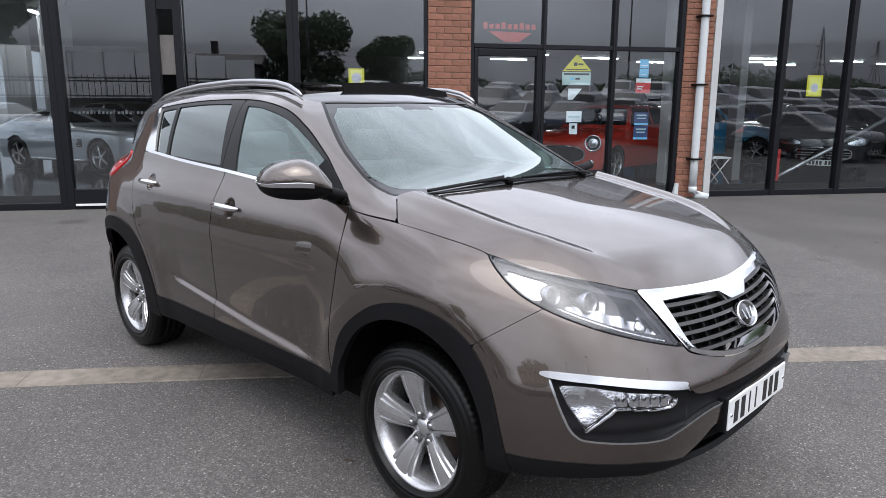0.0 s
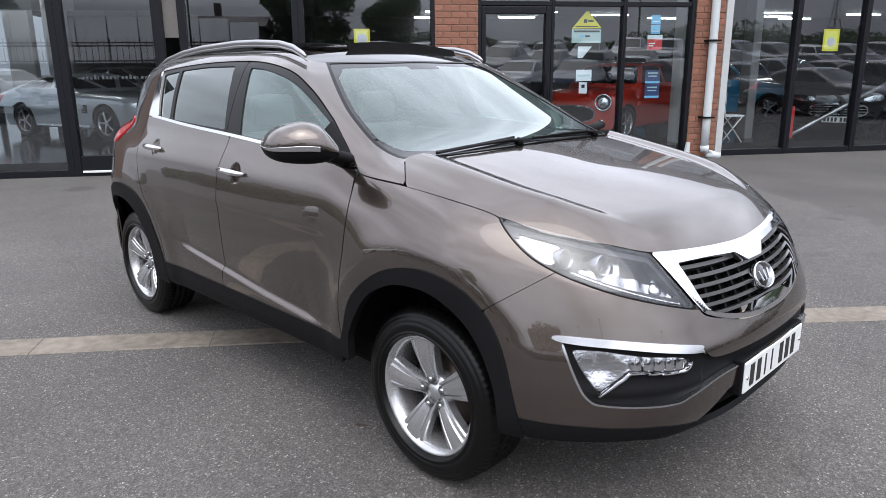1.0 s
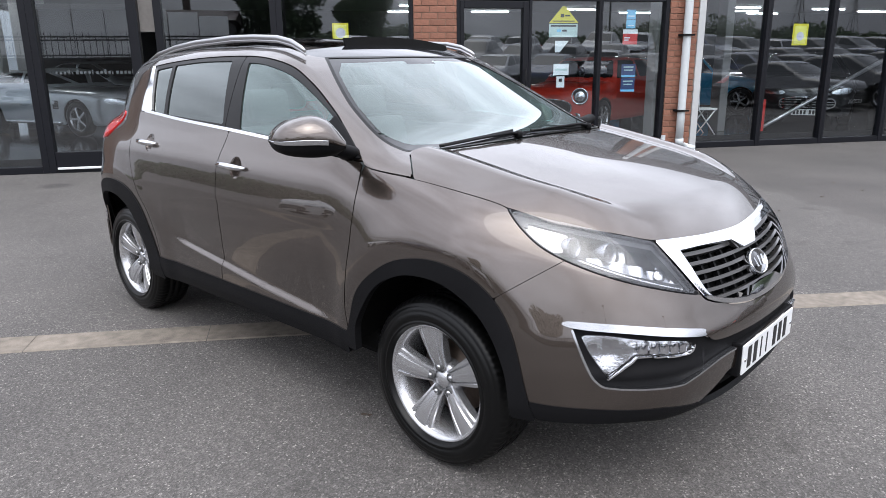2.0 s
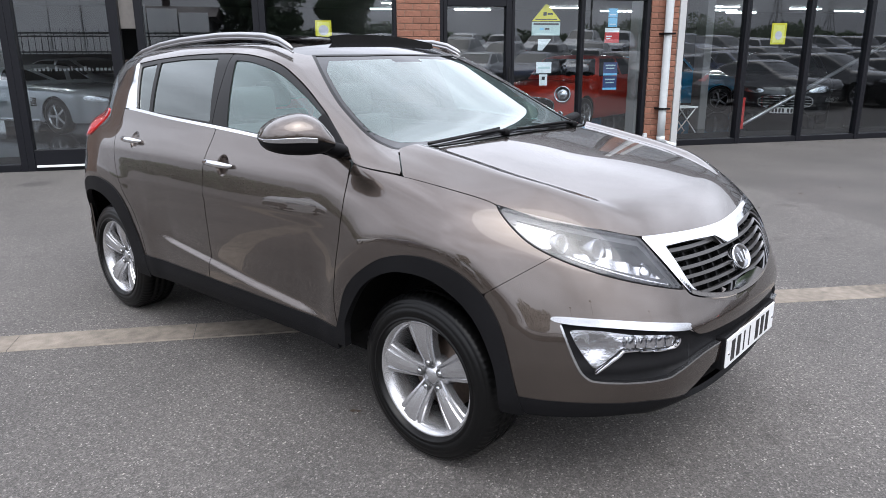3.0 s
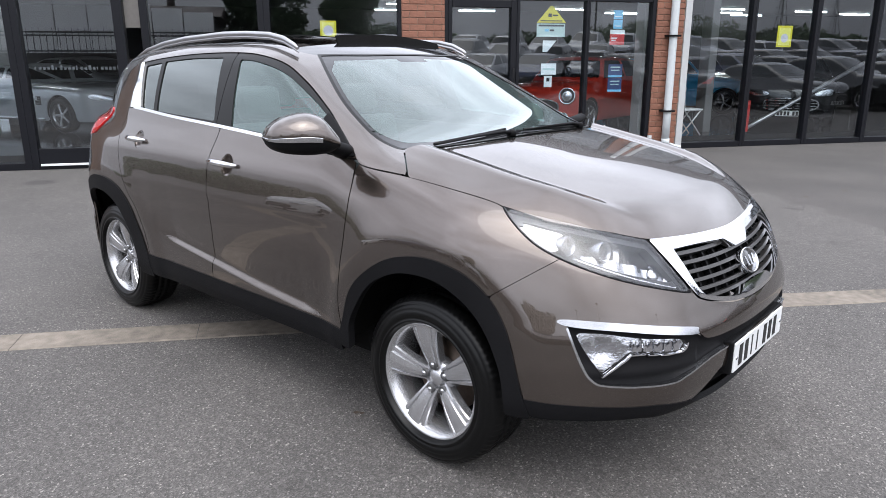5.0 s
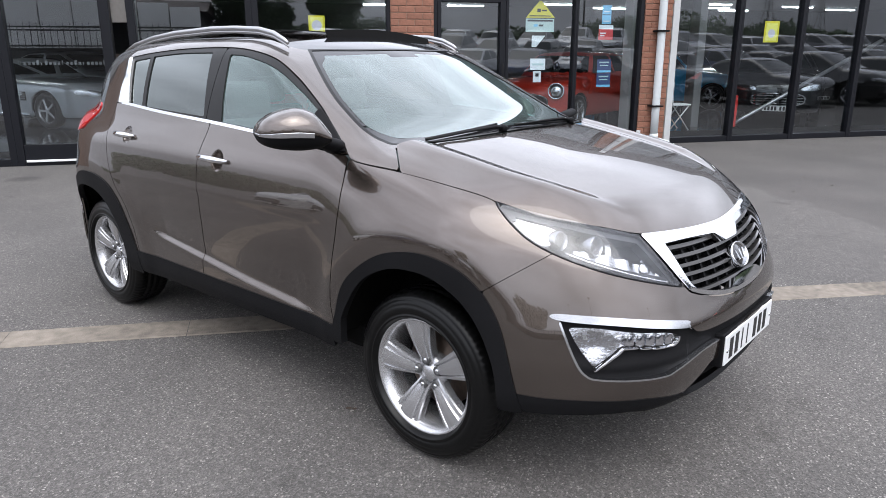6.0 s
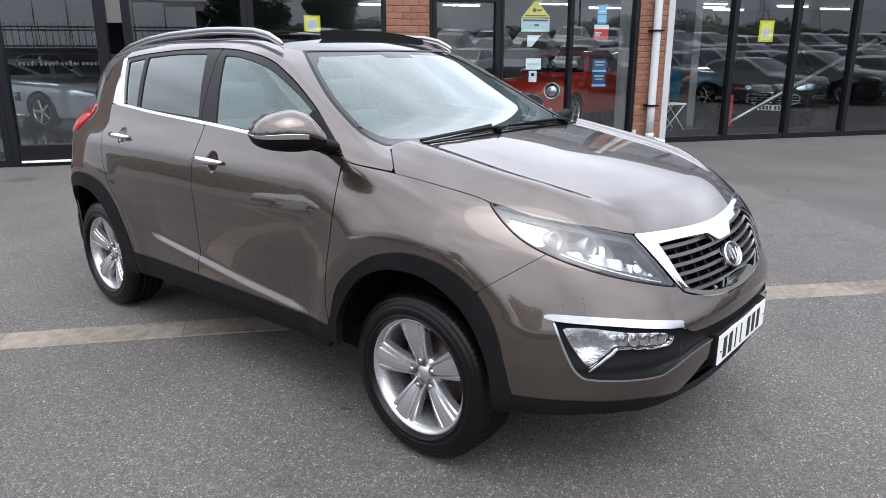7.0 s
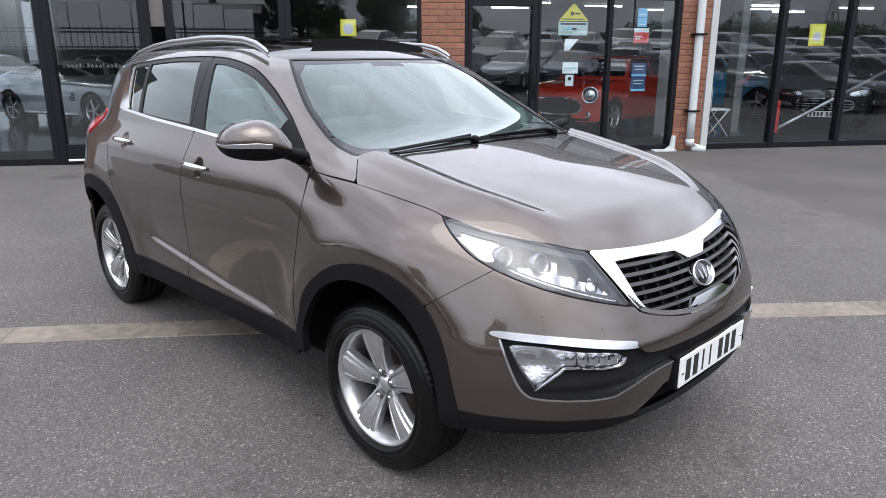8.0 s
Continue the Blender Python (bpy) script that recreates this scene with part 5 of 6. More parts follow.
for k in range(10):
    bay("window_%d" % (13 + k), 13.0 + 1.3 * k, 14.3 + 1.3 * k, [LOW, HIGH], left=0.05, right=0.05)
part("threshold", box_bm(-3.77, -2.62, FY - 0.06, FY - 0.025, 0.055, 0.085, 0.004), M_WHITE, bpy.data.objects["window_3"], "white strip along the sill")

# open slot between two posts, with the dark back of a display board behind it
tagged(part("display_board", box_bm(-2.60, -2.08, FY + 0.45, FY + 0.50, 0.20, 1.55, 0.01), mat("dark_brown_board", (0.035, 0.022, 0.018), 0.6, vary=0.2), None), "dark brown display board standing behind the glass", "board")
tagged(part("notice", box_bm(-2.50, -2.20, FY + 0.125, FY + 0.15, 1.98, 2.55, 0.004), mat("grey_notice", (0.16, 0.15, 0.14), 0.6, vary=0.15), None), "grey notice panel hung behind the glass", "notice")
slab("slot_head", -2.45, -2.23, FY + 0.0, FY + 0.12, 2.9, 4.0, M_FRAME, "dark metal panel between two posts", "panel")

# entrance door
door = empty("door_1", Matrix(), "dark-framed glazed entrance door, closed", "door", kind="structure")
for x0, x1, z0, z1 in ((2.22, 2.28, 0.0, 4.0), (2.282, 3.418, 2.45, 2.52), (2.285, 2.35, 0.02, 2.44), (3.325, 3.415, 0.02, 2.44), (2.352, 3.323, 2.33, 2.44), (2.352, 3.323, 0.02, 0.24), (2.282, 3.418, 3.95, 4.0)):
    part("door_frame", box_bm(x0, x1, FY - 0.03, FY + 0.11, z0, z1, 0.006), M_FRAME, door)
for x0, x1, z0, z1 in ((2.34, 3.33, 0.23, 2.34), (2.27, 3.43, 2.51, 3.96)):
    p = part("pane", box_bm(x0, x1, FY + 0.04, FY + 0.052, z0, z1), M_PANE, door)
    one_sided(p, lambda q: q.normal.y < -0.5)
part("door_handle", tube_bm([(3.36, FY - 0.09, 0.9), (3.36, FY - 0.09, 1.4)], 0.012), M_BLACK, door)

# brick piers, brick by brick
brick_me = []
for w in (0.245, 0.1175):
    b = box_bm(-w / 2, w / 2, -0.05, 0.05, -0.0435, 0.0435, 0.005, 1)
    me = bpy.data.meshes.new("brick")
    b.to_mesh(me)
    b.free()
    brick_me.append(me)
nb = M_BRICKS.node_tree
info, hue = nb.nodes.new("ShaderNodeObjectInfo"), nb.nodes.new("ShaderNodeMapRange")
hue.inputs["To Min"].default_value, hue.inputs["To Max"].default_value = 0.84, 1.16
nb.links.new(info.outputs["Random"], hue.inputs["Value"])
tint = nb.nodes.new("ShaderNodeMix")
tint.data_type, tint.blend_type = "RGBA", "MULTIPLY"
tint.inputs["Factor"].default_value = 1.0
src = nb.nodes["Principled BSDF"].inputs["Base Color"].links[0].from_socket
nb.links.new(src, tint.inputs["A"])
nb.links.new(hue.outputs["Result"], tint.inputs["B"])
nb.links.new(tint.outputs["Result"], nb.nodes["Principled BSDF"].inputs["Base Color"])
for me in brick_me:
    me.materials.append(M_BRICKS)


def pier(name, x0, x1):
    w = slab(name, x0, x1, FY - 0.045, FY + 0.22, 0.0, 4.0, M_MORTAR, "red brick pier with pale mortar joints", "pier")
    z, row = 0.052, 0
    while z < 3.95:
        x = x0 + (0.0 if row % 2 else -0.1275)
        while x < x1 - 0.01:
            a, b = max(x, x0), min(x + 0.245, x1)
            if b - a > 0.03:
                half = b - a < 0.17
                ob = new("brick", brick_me[1 if half else 0])
                ob.parent = w
                ob.location = ((a + b) / 2, FY - 0.006 + random.uniform(-0.002, 0.002), z)
                ob.scale.x = (b - a) / (0.1175 if half else 0.245)
            x += 0.255
        z += 0.098
        row += 1


# downpipe and white post beside the second pier
M_PIPE = mat("white_pipe", (0.48, 0.51, 0.52), 0.35, vary=0.06, scale=6)
pipe = empty("downpipe", Matrix(), "white plastic downpipe with black brackets and a shoe", "pipe")
part("pipe", tube_bm([(6.15, FY - 0.16, 4.3 - 0.46 * k) for k in range(10)], 0.066, sides=20), M_PIPE, pipe)
part("shoe", tube_bm([(6.15, FY - 0.16, 0.20), (6.155, FY - 0.165, 0.12), (6.20, FY - 0.19, 0.07), (6.29, FY - 0.23, 0.045), (6.39, FY - 0.27, 0.03)], [0.074, 0.074, 0.070, 0.064, 0.058], sides=16), M_PIPE, pipe)
for z in (0.66, 1.9, 3.0, 4.05):
    part("bracket", box_bm(6.045, 6.245, FY - 0.25, FY - 0.04, z, z + 0.03, 0.004), M_BLACK, pipe)
slab("white_post", 6.402, 6.525, FY - 0.075, FY + 0.1, 0.0, 4.0, mat("weathered_white", (0.40, 0.41, 0.41), 0.5, vary=0.08), "white painted metal corner post", "post", 0.006)
foot = tagged(part("base_bracket", box_bm(5.50, 5.90, FY - 0.20, FY - 0.06, 0.0, 0.028, 0.004), M_PIPE, None), "pale grey angle bracket on the ground", "bracket")
mesh_part("upright", [(x, FY - y, z) for y in (0.15, 0.10) for x, z in ((5.72, 0.026), (5.89, 0.026), (5.89, 0.26), (5.84, 0.26), (5.81, 0.09))], [[0, 1, 2, 3, 4], [9, 8, 7, 6, 5]] + [[k, k + 5, (k + 1) % 5 + 5, (k + 1) % 5] for k in range(5)], M_PIPE, foot)

# glazed west side
for k in range(6):
    y0, y1 = FY + 0.2 + 2.75 * k, FY + 0.2 + 2.75 * (k + 1)
    side_bay = empty("side_window", Matrix(), "tall dark-framed window in the side of the showroom", "window", kind="structure")
    for a, c, lo, hi in ((y0, y0 + 0.08, 0.0, 3.45), (y1 - 0.082, y1 - 0.002, 0.0, 3.45), (y0 + 0.082, y1 - 0.084, 0.0, 0.15), (y0 + 0.082, y1 - 0.084, 3.3, 3.45)):
        part("window_frame", box_bm(XL - 0.14, XL - 0.02, a, c, lo, hi, 0.005), M_FRAME, side_bay)
    p = part("pane", box_bm(XL - 0.09, XL - 0.078, y0 + 0.07, y1 - 0.07, 0.14, 3.31), M_PANE, side_bay)
    one_sided(p, lambda q: q.normal.x < -0.5)

# darker copy of the pale column colour, for the column that looks dimly lit
M_DIM = mat("grey_column", (0.13, 0.13, 0.13), 0.7, vary=0.05)
M_COLUMN = mat("pale_column", (0.45, 0.45, 0.44), 0.7, vary=0.05)
# things behind the glass
for x0, x1, y0 in ((-6.75, -6.25, 12.9), (-5.98, -5.56, 12.9), (5.88, 6.0, 7.55), (7.44, 7.60, 7.9)):
    slab("column", x0, x1, y0, y0 + 0.3, 0.20, 3.45, M_COLUMN if x0 < 6 else M_DIM, "plain pale showroom column", "column", 0.01)
M_TUBE = mat("lamp_tube", (0.95, 0.98, 1.0), 0.4, emit=22.0)
light0 = empty("ceiling_light", pose(4.2, 23.4, 3.40), "slim white fluorescent ceiling light, lit", "ceiling light", group="showroom lights")
part("housing", box_bm(-0.75, 0.75, -0.05, 0.05, 0.0, 0.05, 0.006), M_WHITE, light0)
part("tube", tube_bm([(-0.72, 0, -0.02), (0.72, 0, -0.02)], 0.022, sides=10), M_TUBE, light0)
for x, y in ((4.2, 20.6), (7.4, 23.2), (7.4, 20.6), (10.6, 21.8), (13.6, 23.4), (16.4, 20.4), (17.6, 22.2), (20.6, 21.0), (19.4, 23.4), (23.6, 22.0)):
    copy_thing(light0, pose(x, y, 3.40))

for x, y in ((-6.75, 12.6), (-5.75, 12.6)):
    copy_thing(light0, pose(x, y, 3.40, 0, 0, 90))
M_BANNER = mat("white_banner", (0.62, 0.62, 0.61), 0.8, vary=0.06)
for x0, x1 in ((-6.1, -5.42), (-5.22, -4.68)):
    ob = empty("banner", Matrix(), "plain white banner hung from the showroom ceiling", "banner", group="hanging banners")
    part("cloth", box_bm(x0, x1, 10.8, 10.806, 2.62, 3.36, 0.002), M_BANNER, ob)
    for x in (x0 + 0.06, x1 - 0.06):
        part("cord", tube_bm([(x, 10.803, 3.36), (x, 10.803, 3.455)], 0.004, sides=6), M_BLACK, ob)

# notices stuck on the glass
M_YELLOW = mat("yellow_notice", (0.66, 0.60, 0.03), 0.5)
M_MINT = mat("mint_notice", (0.42, 0.56, 0.54), 0.5, vary=0.05)
M_SKYB = mat("sky_blue_notice", (0.18, 0.50, 0.74), 0.5)
M_REDN = mat("red_notice", (0.52, 0.05, 0.05), 0.5)
M_NAVY = mat("navy_notice", (0.035, 0.06, 0.16), 0.5)
M_PAPER = mat("white_notice", (0.70, 0.76, 0.78), 0.5)
M_ORANGE = mat("orange_sign", (0.34, 0.028, 0.010), 0.5)
SY = FY + 0.060


def notice(name, label, x0, x1, z0, z1, material, bars=(), frame_m=None):
    ob = tagged(part(name, box_bm(x0, x1, SY - 0.002, SY + 0.002, z0, z1), material, None), label, "notice")
    for a, b, c, d, m in bars:
        part("bar", box_bm(x0 + (x1 - x0) * a, x0 + (x1 - x0) * b, SY - 0.004, SY - 0.0021, z0 + (z1 - z0) * c, z0 + (z1 - z0) * d), m, ob)
    return ob


M_LILAC = mat("lilac_spot", (0.55, 0.54, 0.62), 0.5)
for x0, x1, z0, z1 in ((0.302, 0.545, 1.86, 2.106), (8.335, 8.64, 1.743, 2.108)):
    ob = notice("yellow_notice", "yellow bordered notice stuck on the window", x0, x1, z0, z1, M_YELLOW, [(0.12, 0.88, 0.08, 0.90, mat("pale_yellow", (0.76, 0.74, 0.18), 0.5))])
    place(part("spot", lathe_bm([(0.0, 0.001), (0.0, 0.075)], steps=28), M_LILAC, ob), pose((x0 + x1) / 2, SY - 0.0052, z0 + (z1 - z0) * 0.42))
tri = mesh_part("triangle_notice", [(3.79, SY, 2.112), (4.295, SY, 2.118), (4.06, SY, 2.375), (4.02, SY, 2.375), (3.79, SY + 0.004, 2.112), (4.295, SY + 0.004, 2.118), (4.06, SY + 0.004, 2.375), (4.02, SY + 0.004, 2.375)],
                [[0, 1, 2, 3], [7, 6, 5, 4], [0, 4, 5, 1], [1, 5, 6, 2], [2, 6, 7, 3], [3, 7, 4, 0]], M_YELLOW, None)
tagged(tri, "yellow gable-shaped notice stuck on the window", "notice")
part("emblem", box_bm(3.985, 4.045, SY - 0.003, SY - 0.001, 2.20, 2.255), M_INK, tri)
part("bar", box_bm(4.06, 4.15, SY - 0.003, SY - 0.001, 2.215, 2.24), M_INK, tri)
part("bar", box_bm(3.85, 4.23, SY - 0.003, SY - 0.001, 2.135, 2.15), M_INK, tri)
notice("mint_notice", "pale mint notice with dark text bars", 3.79, 4.285, 1.892, 2.10, M_MINT, [(0.06, 0.95, 0.78, 0.92, M_INK), (0.28, 0.42, 0.40, 0.58, M_SKYB), (0.46, 0.62, 0.42, 0.56, M_INK)])
tagged(mesh_part("wedge_notice", [(3.905, SY, 1.835), (4.14, SY, 1.835), (3.985, SY, 1.655), (3.905, SY, 1.655), (3.905, SY + 0.004, 1.835), (4.14, SY + 0.004, 1.835), (3.985, SY + 0.004, 1.655), (3.905, SY + 0.004, 1.655)],
                 [[3, 2, 1, 0], [4, 5, 6, 7], [0, 1, 5, 4], [1, 2, 6, 5], [2, 3, 7, 6], [3, 0, 4, 7]], M_PAPER, None), "pale wedge-shaped notice stuck on the window", "notice")
notice("white_notice", "white notice with a dark bar", 3.888, 4.154, 1.29, 1.47, M_PAPER, [(0.1, 0.9, 0.40, 0.58, M_MINT)])
notice("small_notice", "small pale notice with a dark mark", 3.945, 4.085, 1.09, 1.27, M_PAPER, [(0.3, 0.7, 0.5, 0.8, M_INK)])
notice("blue_notice", "sky blue square notice", 5.148, 5.312, 2.18, 2.325, M_SKYB, [(0.15, 0.85, 0.25, 0.36, M_PAPER)])
notice("blue_notice", "sky blue square notice", 5.148, 5.312, 2.03, 2.17, M_SKYB, [(0.15, 0.85, 0.25, 0.36, M_PAPER)])
notice("red_notice", "red notice with a white heading", 5.097, 5.36, 1.774, 2.012, M_REDN, [(0.0, 1.0, 0.72, 1.0, M_PAPER), (0.1, 0.5, 0.4, 0.48, M_PAPER), (0.1, 0.4, 0.25, 0.33, M_PAPER)])
for z0, z1 in ((1.24, 1.455), (1.0, 1.225)):
    notice("navy_notice", "navy blue notice with a pale band", 5.103, 5.36, z0, z1, M_NAVY, [(0.0, 1.0, 0.0, 0.16, M_SKYB), (0.15, 0.85, 0.72, 0.82, M_MINT), (0.2, 0.8, 0.5, 0.58, M_MINT)])
orange = tagged(mesh_part("orange_sign", [(2.52, SY, 2.72), (3.25, SY, 2.70), (3.03, SY, 2.55), (2.78, SY, 2.56), (2.52, SY + 0.004, 2.72), (3.25, SY + 0.004, 2.70), (3.03, SY + 0.004, 2.55), (2.78, SY + 0.004, 2.56)],
                         [[3, 2, 1, 0], [4, 5, 6, 7], [0, 1, 5, 4], [1, 2, 6, 5], [2, 3, 7, 6], [3, 0, 4, 7]], M_ORANGE, None), "orange-red sign shape over the door", "sign")
for k in range(9):
    part("bar", box_bm(2.44 + 0.1 * k, 2.51 + 0.1 * k, SY - 0.003, SY + 0.003, 2.75, 2.83 + 0.02 * (k % 3 == 0)), M_ORANGE, orange)
M_FAINT = mat("faint_lettering", (0.13, 0.135, 0.14), 0.6)
url = empty("window_lettering", pose(-3.70, SY, 1.40), "row of white letter-sized bars on the glass", "lettering")
for k in range(21):
    part("bar", box_bm(0.054 * k, 0.054 * k + (0.036 if k % 5 else 0.016), 0.0, 0.002, 0.0, 0.042 + 0.022 * (k in (4, 6, 10, 13, 20))), M_FAINT, url)

# loose things inside, by the right-hand windows
tagged(part("handrail", tube_bm([(8.12, FY + 0.5, 0.215), (8.6, FY + 0.5, 0.445), (11.4, FY + 0.5, 1.80)], 0.035, sides=12), M_RAIL, None), "sloping bright metal handrail tube", "handrail")
bol = empty("red_post", pose(8.09, FY + 0.35, 0.20), "red and grey safety post standing on the floor", "post")
part("post", box_bm(-0.05, 0.05, -0.045, 0.045, 0.0, 0.60, 0.012), mat("red_plastic", (0.42, 0.02, 0.016), 0.4), bol)
part("base", box_bm(-0.10, 0.10, -0.09, 0.09, 0.0, 0.03, 0.006), M_BLACK, bol)
chair = empty("folding_chair", pose(6.89, FY + 0.40, 0.20), "white folding chair by the window", "chair")
part("seat", box_bm(-0.20, 0.20, -0.19, 0.19, 0.44, 0.47, 0.008), M_WHITE, chair)
part("backrest", box_bm(-0.20, -0.17, -0.19, 0.19, 0.62, 0.86, 0.008), M_WHITE, chair)
for y in (-0.18, 0.18):
    part("leg", tube_bm([(-0.20, y, 0.86), (-0.17, y, 0.45), (0.19, y, 0.0)], 0.012, sides=8), M_WHITE, chair)
    part("leg", tube_bm([(0.18, y * 0.9, 0.45), (-0.19, y * 0.9, 0.0)], 0.012, sides=8), M_WHITE, chair)

# ---- other cars, inside the showroom and across the yard ----
M_CARGLASS = mat("dark_car_glass", (0.008, 0.010, 0.011), 0.04)
M_PLATE = mat("plate_white", (0.72, 0.73, 0.72), 0.4)


def capsule(half, z0):
    def rays(uv):
        a, b = np.radians(uv[:, 0] * 90), uv[:, 1]
        o = np.stack([half * 0.72 * np.sin(a), 0 * a, np.full(len(uv), z0)], 1)
        return o, np.stack([np.sin(a) ** 3, np.cos(a) * np.cos(b), np.cos(a) * np.sin(b) + 0.0 * a], 1)
    return rays


def make_car(name, label, L, W, H, base, radius, cowl, zc, zn, top_f, top_r, deck, belt, colour, round_lamps=False, group="", low_face=False):
    """A car of a few dozen parts: body, glass, lamps, grille, plate and wheels."""
    half = L / 2
    root = empty(name, Matrix(), label, "car", group)
    top = curve([-half, top_r - 0.35, cowl, half - 0.45, half - 0.08, half + 0.1], [deck - 0.06, deck, zc, (zc + zn) / 2 + 0.03, zn, zn - 0.25])
    plan = curve([-half, -half + 0.45, 0.0, half - 0.6, half], [W * 0.42, W * 0.48, W * 0.5, W * 0.485, W * 0.40])
    tuck = curve([0.15, 0.35, 0.6, 0.8, 1.0], [0.07, 0.02, 0.0, 0.02, 0.08])
    wheels = [(base / 2, 1), (base / 2, -1), (-base / 2, 1), (-base / 2, -1)]

    def f_side(x, a, z):
        return (a - W * 0.455 + (z - belt) * 0.42 + 0.06 * (x / half) ** 2) * 0.9

    def f_screen(x, a, z):
        k = (cowl - top_f) / (H - zc)
        return (x - cowl + (z - zc) * k + 0.2 * a * a) / math.hypot(1, k)

    def f_tail(x, a, z):
        k = (top_r + half - 0.22) / (H - deck)
        return (-x - half + 0.22 + (z - deck) * k + 0.1 * a * a) / math.hypot(1, k)

    def solid(x, y, z):
        a = np.abs(y)
        f = smax(a - plan(x) + tuck(z), x - half + 0.25 * a ** 2.2 + 0.5 * np.maximum(z - 0.62, 0) ** 2, 0.3)
        f = smax(f, -x - half + 0.2 * a ** 2.2, 0.25)
        f = smax(f, z - top(x) + 0.06 * (a / W * 2) ** 4, 0.12)
        low = smax(f, 0.2 - z, 0.05)
        r = z - H + 0.12 * a * a + 0.045 * (x + 0.3) ** 2
        c = smax(smax(smax(r, f_screen(x, a, z), 0.08), f_tail(x, a, z), 0.1), f_side(x, a, z), 0.1)
        c = np.maximum(c, 0.6 - z)
        return np.minimum(low, c)

    def arch(p):
        return np.minimum(np.hypot(p[:, 0] - base / 2, p[:, 2] - radius), np.hypot(p[:, 0] + base / 2, p[:, 2] - radius)) - radius - 0.045

    def glazed(p):
        x, a, z = p[:, 0], np.abs(p[:, 1]), p[:, 2]
        s, w, t = f_side(x, a, z), f_screen(x, a, z), f_tail(x, a, z)
        edge = np.where(np.maximum(w, t) > s, z - np.where(w > t, zc, deck) - 0.05, z - belt - 0.05 - 0.02 * (x < 0))
        return least(edge, H - 0.085 - z, np.abs(s - w) - 0.045, np.abs(s - t) - 0.05, np.where((w > s) | (t > s), 1, np.abs(x - (top_f + top_r) / 2 - 0.1) - 0.04), np.where((w > s) & (z < zc + 0.04), -1, 1))

    rays = capsule(half, 0.62)
    bx = (-0.999, 0.999, -0.75, math.pi + 0.75)
    skin = paint(colour[0], colour[1], 0.3, colour[2] if len(colour) > 2 else 0.5, 0.04)
    panel("body", root, skin, rays, bx, lambda p: least(-glazed(p), np.where(np.abs(p[:, 1]) > W * 0.3, arch(p), 1), p[:, 2] - 0.22), cell=0.016, aspect=3.0, solid=solid, thick=0.02)
    for nm, pick in (("windscreen", lambda p: f_screen(p[:, 0], np.abs(p[:, 1]), p[:, 2]) - f_side(p[:, 0], np.abs(p[:, 1]), p[:, 2])), ("rear_window", lambda p: f_tail(p[:, 0], np.abs(p[:, 1]), p[:, 2]) - f_side(p[:, 0], np.abs(p[:, 1]), p[:, 2])),
                     ("side_window", lambda p: least(p[:, 1], np.minimum(f_side(p[:, 0], np.abs(p[:, 1]), p[:, 2]) - f_screen(p[:, 0], np.abs(p[:, 1]), p[:, 2]), f_side(p[:, 0], np.abs(p[:, 1]), p[:, 2]) - f_tail(p[:, 0], np.abs(p[:, 1]), p[:, 2])))),
                     ("side_window", lambda p: least(-p[:, 1], np.minimum(f_side(p[:, 0], np.abs(p[:, 1]), p[:, 2]) - f_screen(p[:, 0], np.abs(p[:, 1]), p[:, 2]), f_side(p[:, 0], np.abs(p[:, 1]), p[:, 2]) - f_tail(p[:, 0], np.abs(p[:, 1]), p[:, 2]))))):
        panel(nm, root, M_CARGLASS, rays, bx, lambda p: least(glazed(p) + 0.004, pick(p)), cell=0.02, aspect=3.0, solid=solid, offset=-0.006, thick=0.006)
    nose = lambda uv: (np.stack([np.full(len(uv), half - 1.0), 0 * uv[:, 0], uv[:, 1]], 1), np.stack([np.cos(uv[:, 0]), np.sin(uv[:, 0]), 0 * uv[:, 0]], 1))
    zl = zn - 0.07
    for s in (-1, 1):
        if round_lamps:
            p = shoot(solid, *nose(np.array([[s * 0.62, zl - 0.01]])), 3.0)
            n = slope(solid, p)
            ring = place(part("headlight", lathe_bm([(-0.06, 0.150), (0.012, 0.150), (0.024, 0.141), (0.018, 0.126), (-0.02, 0.122)], steps=32), M_CHROME, root), facing(Vector(p[0]), (Vector(n[0]) + Vector((0.5, 0, 0))).normalized()))
            part("lens", lathe_bm([(0.0, 0.122), (0.012, 0.10), (0.022, 0.05), (0.026, 0.001)], steps=24), M_LAMPIN, ring)
            part("lamp_core", lathe_bm([(0.004, 0.095), (0.018, 0.088), (0.022, 0.072), (0.024, 0.055), (0.032, 0.046), (0.034, 0.001)], steps=24), M_REFLECT, ring)
            p = shoot(solid, *nose(np.array([[s * 0.58, 0.345]])), 3.0)
            place(part("fog_lamp", lathe_bm([(-0.03, 0.066), (0.014, 0.066), (0.018, 0.052), (0.006, 0.045), (0.010, 0.001)], steps=24), M_BRIGHT, root), facing(Vector(p[0]), Vector((1, 0, 0))))
        else:
            panel("headlight", root, M_REFLECT, nose, (s * 0.66 - 0.32, s * 0.66 + 0.32, zl - 0.12, zl + 0.08), lambda p: 1 - np.hypot((np.abs(np.arctan2(p[:, 1], p[:, 0] - half + 1.0)) - 0.64) / 0.24, (p[:, 2] - zl + 0.02 - 0.12 * (np.abs(p[:, 1]) - 0.55)) / 0.058), cell=0.02, aspect=0.7, solid=solid, offset=0.004, thick=0.01)
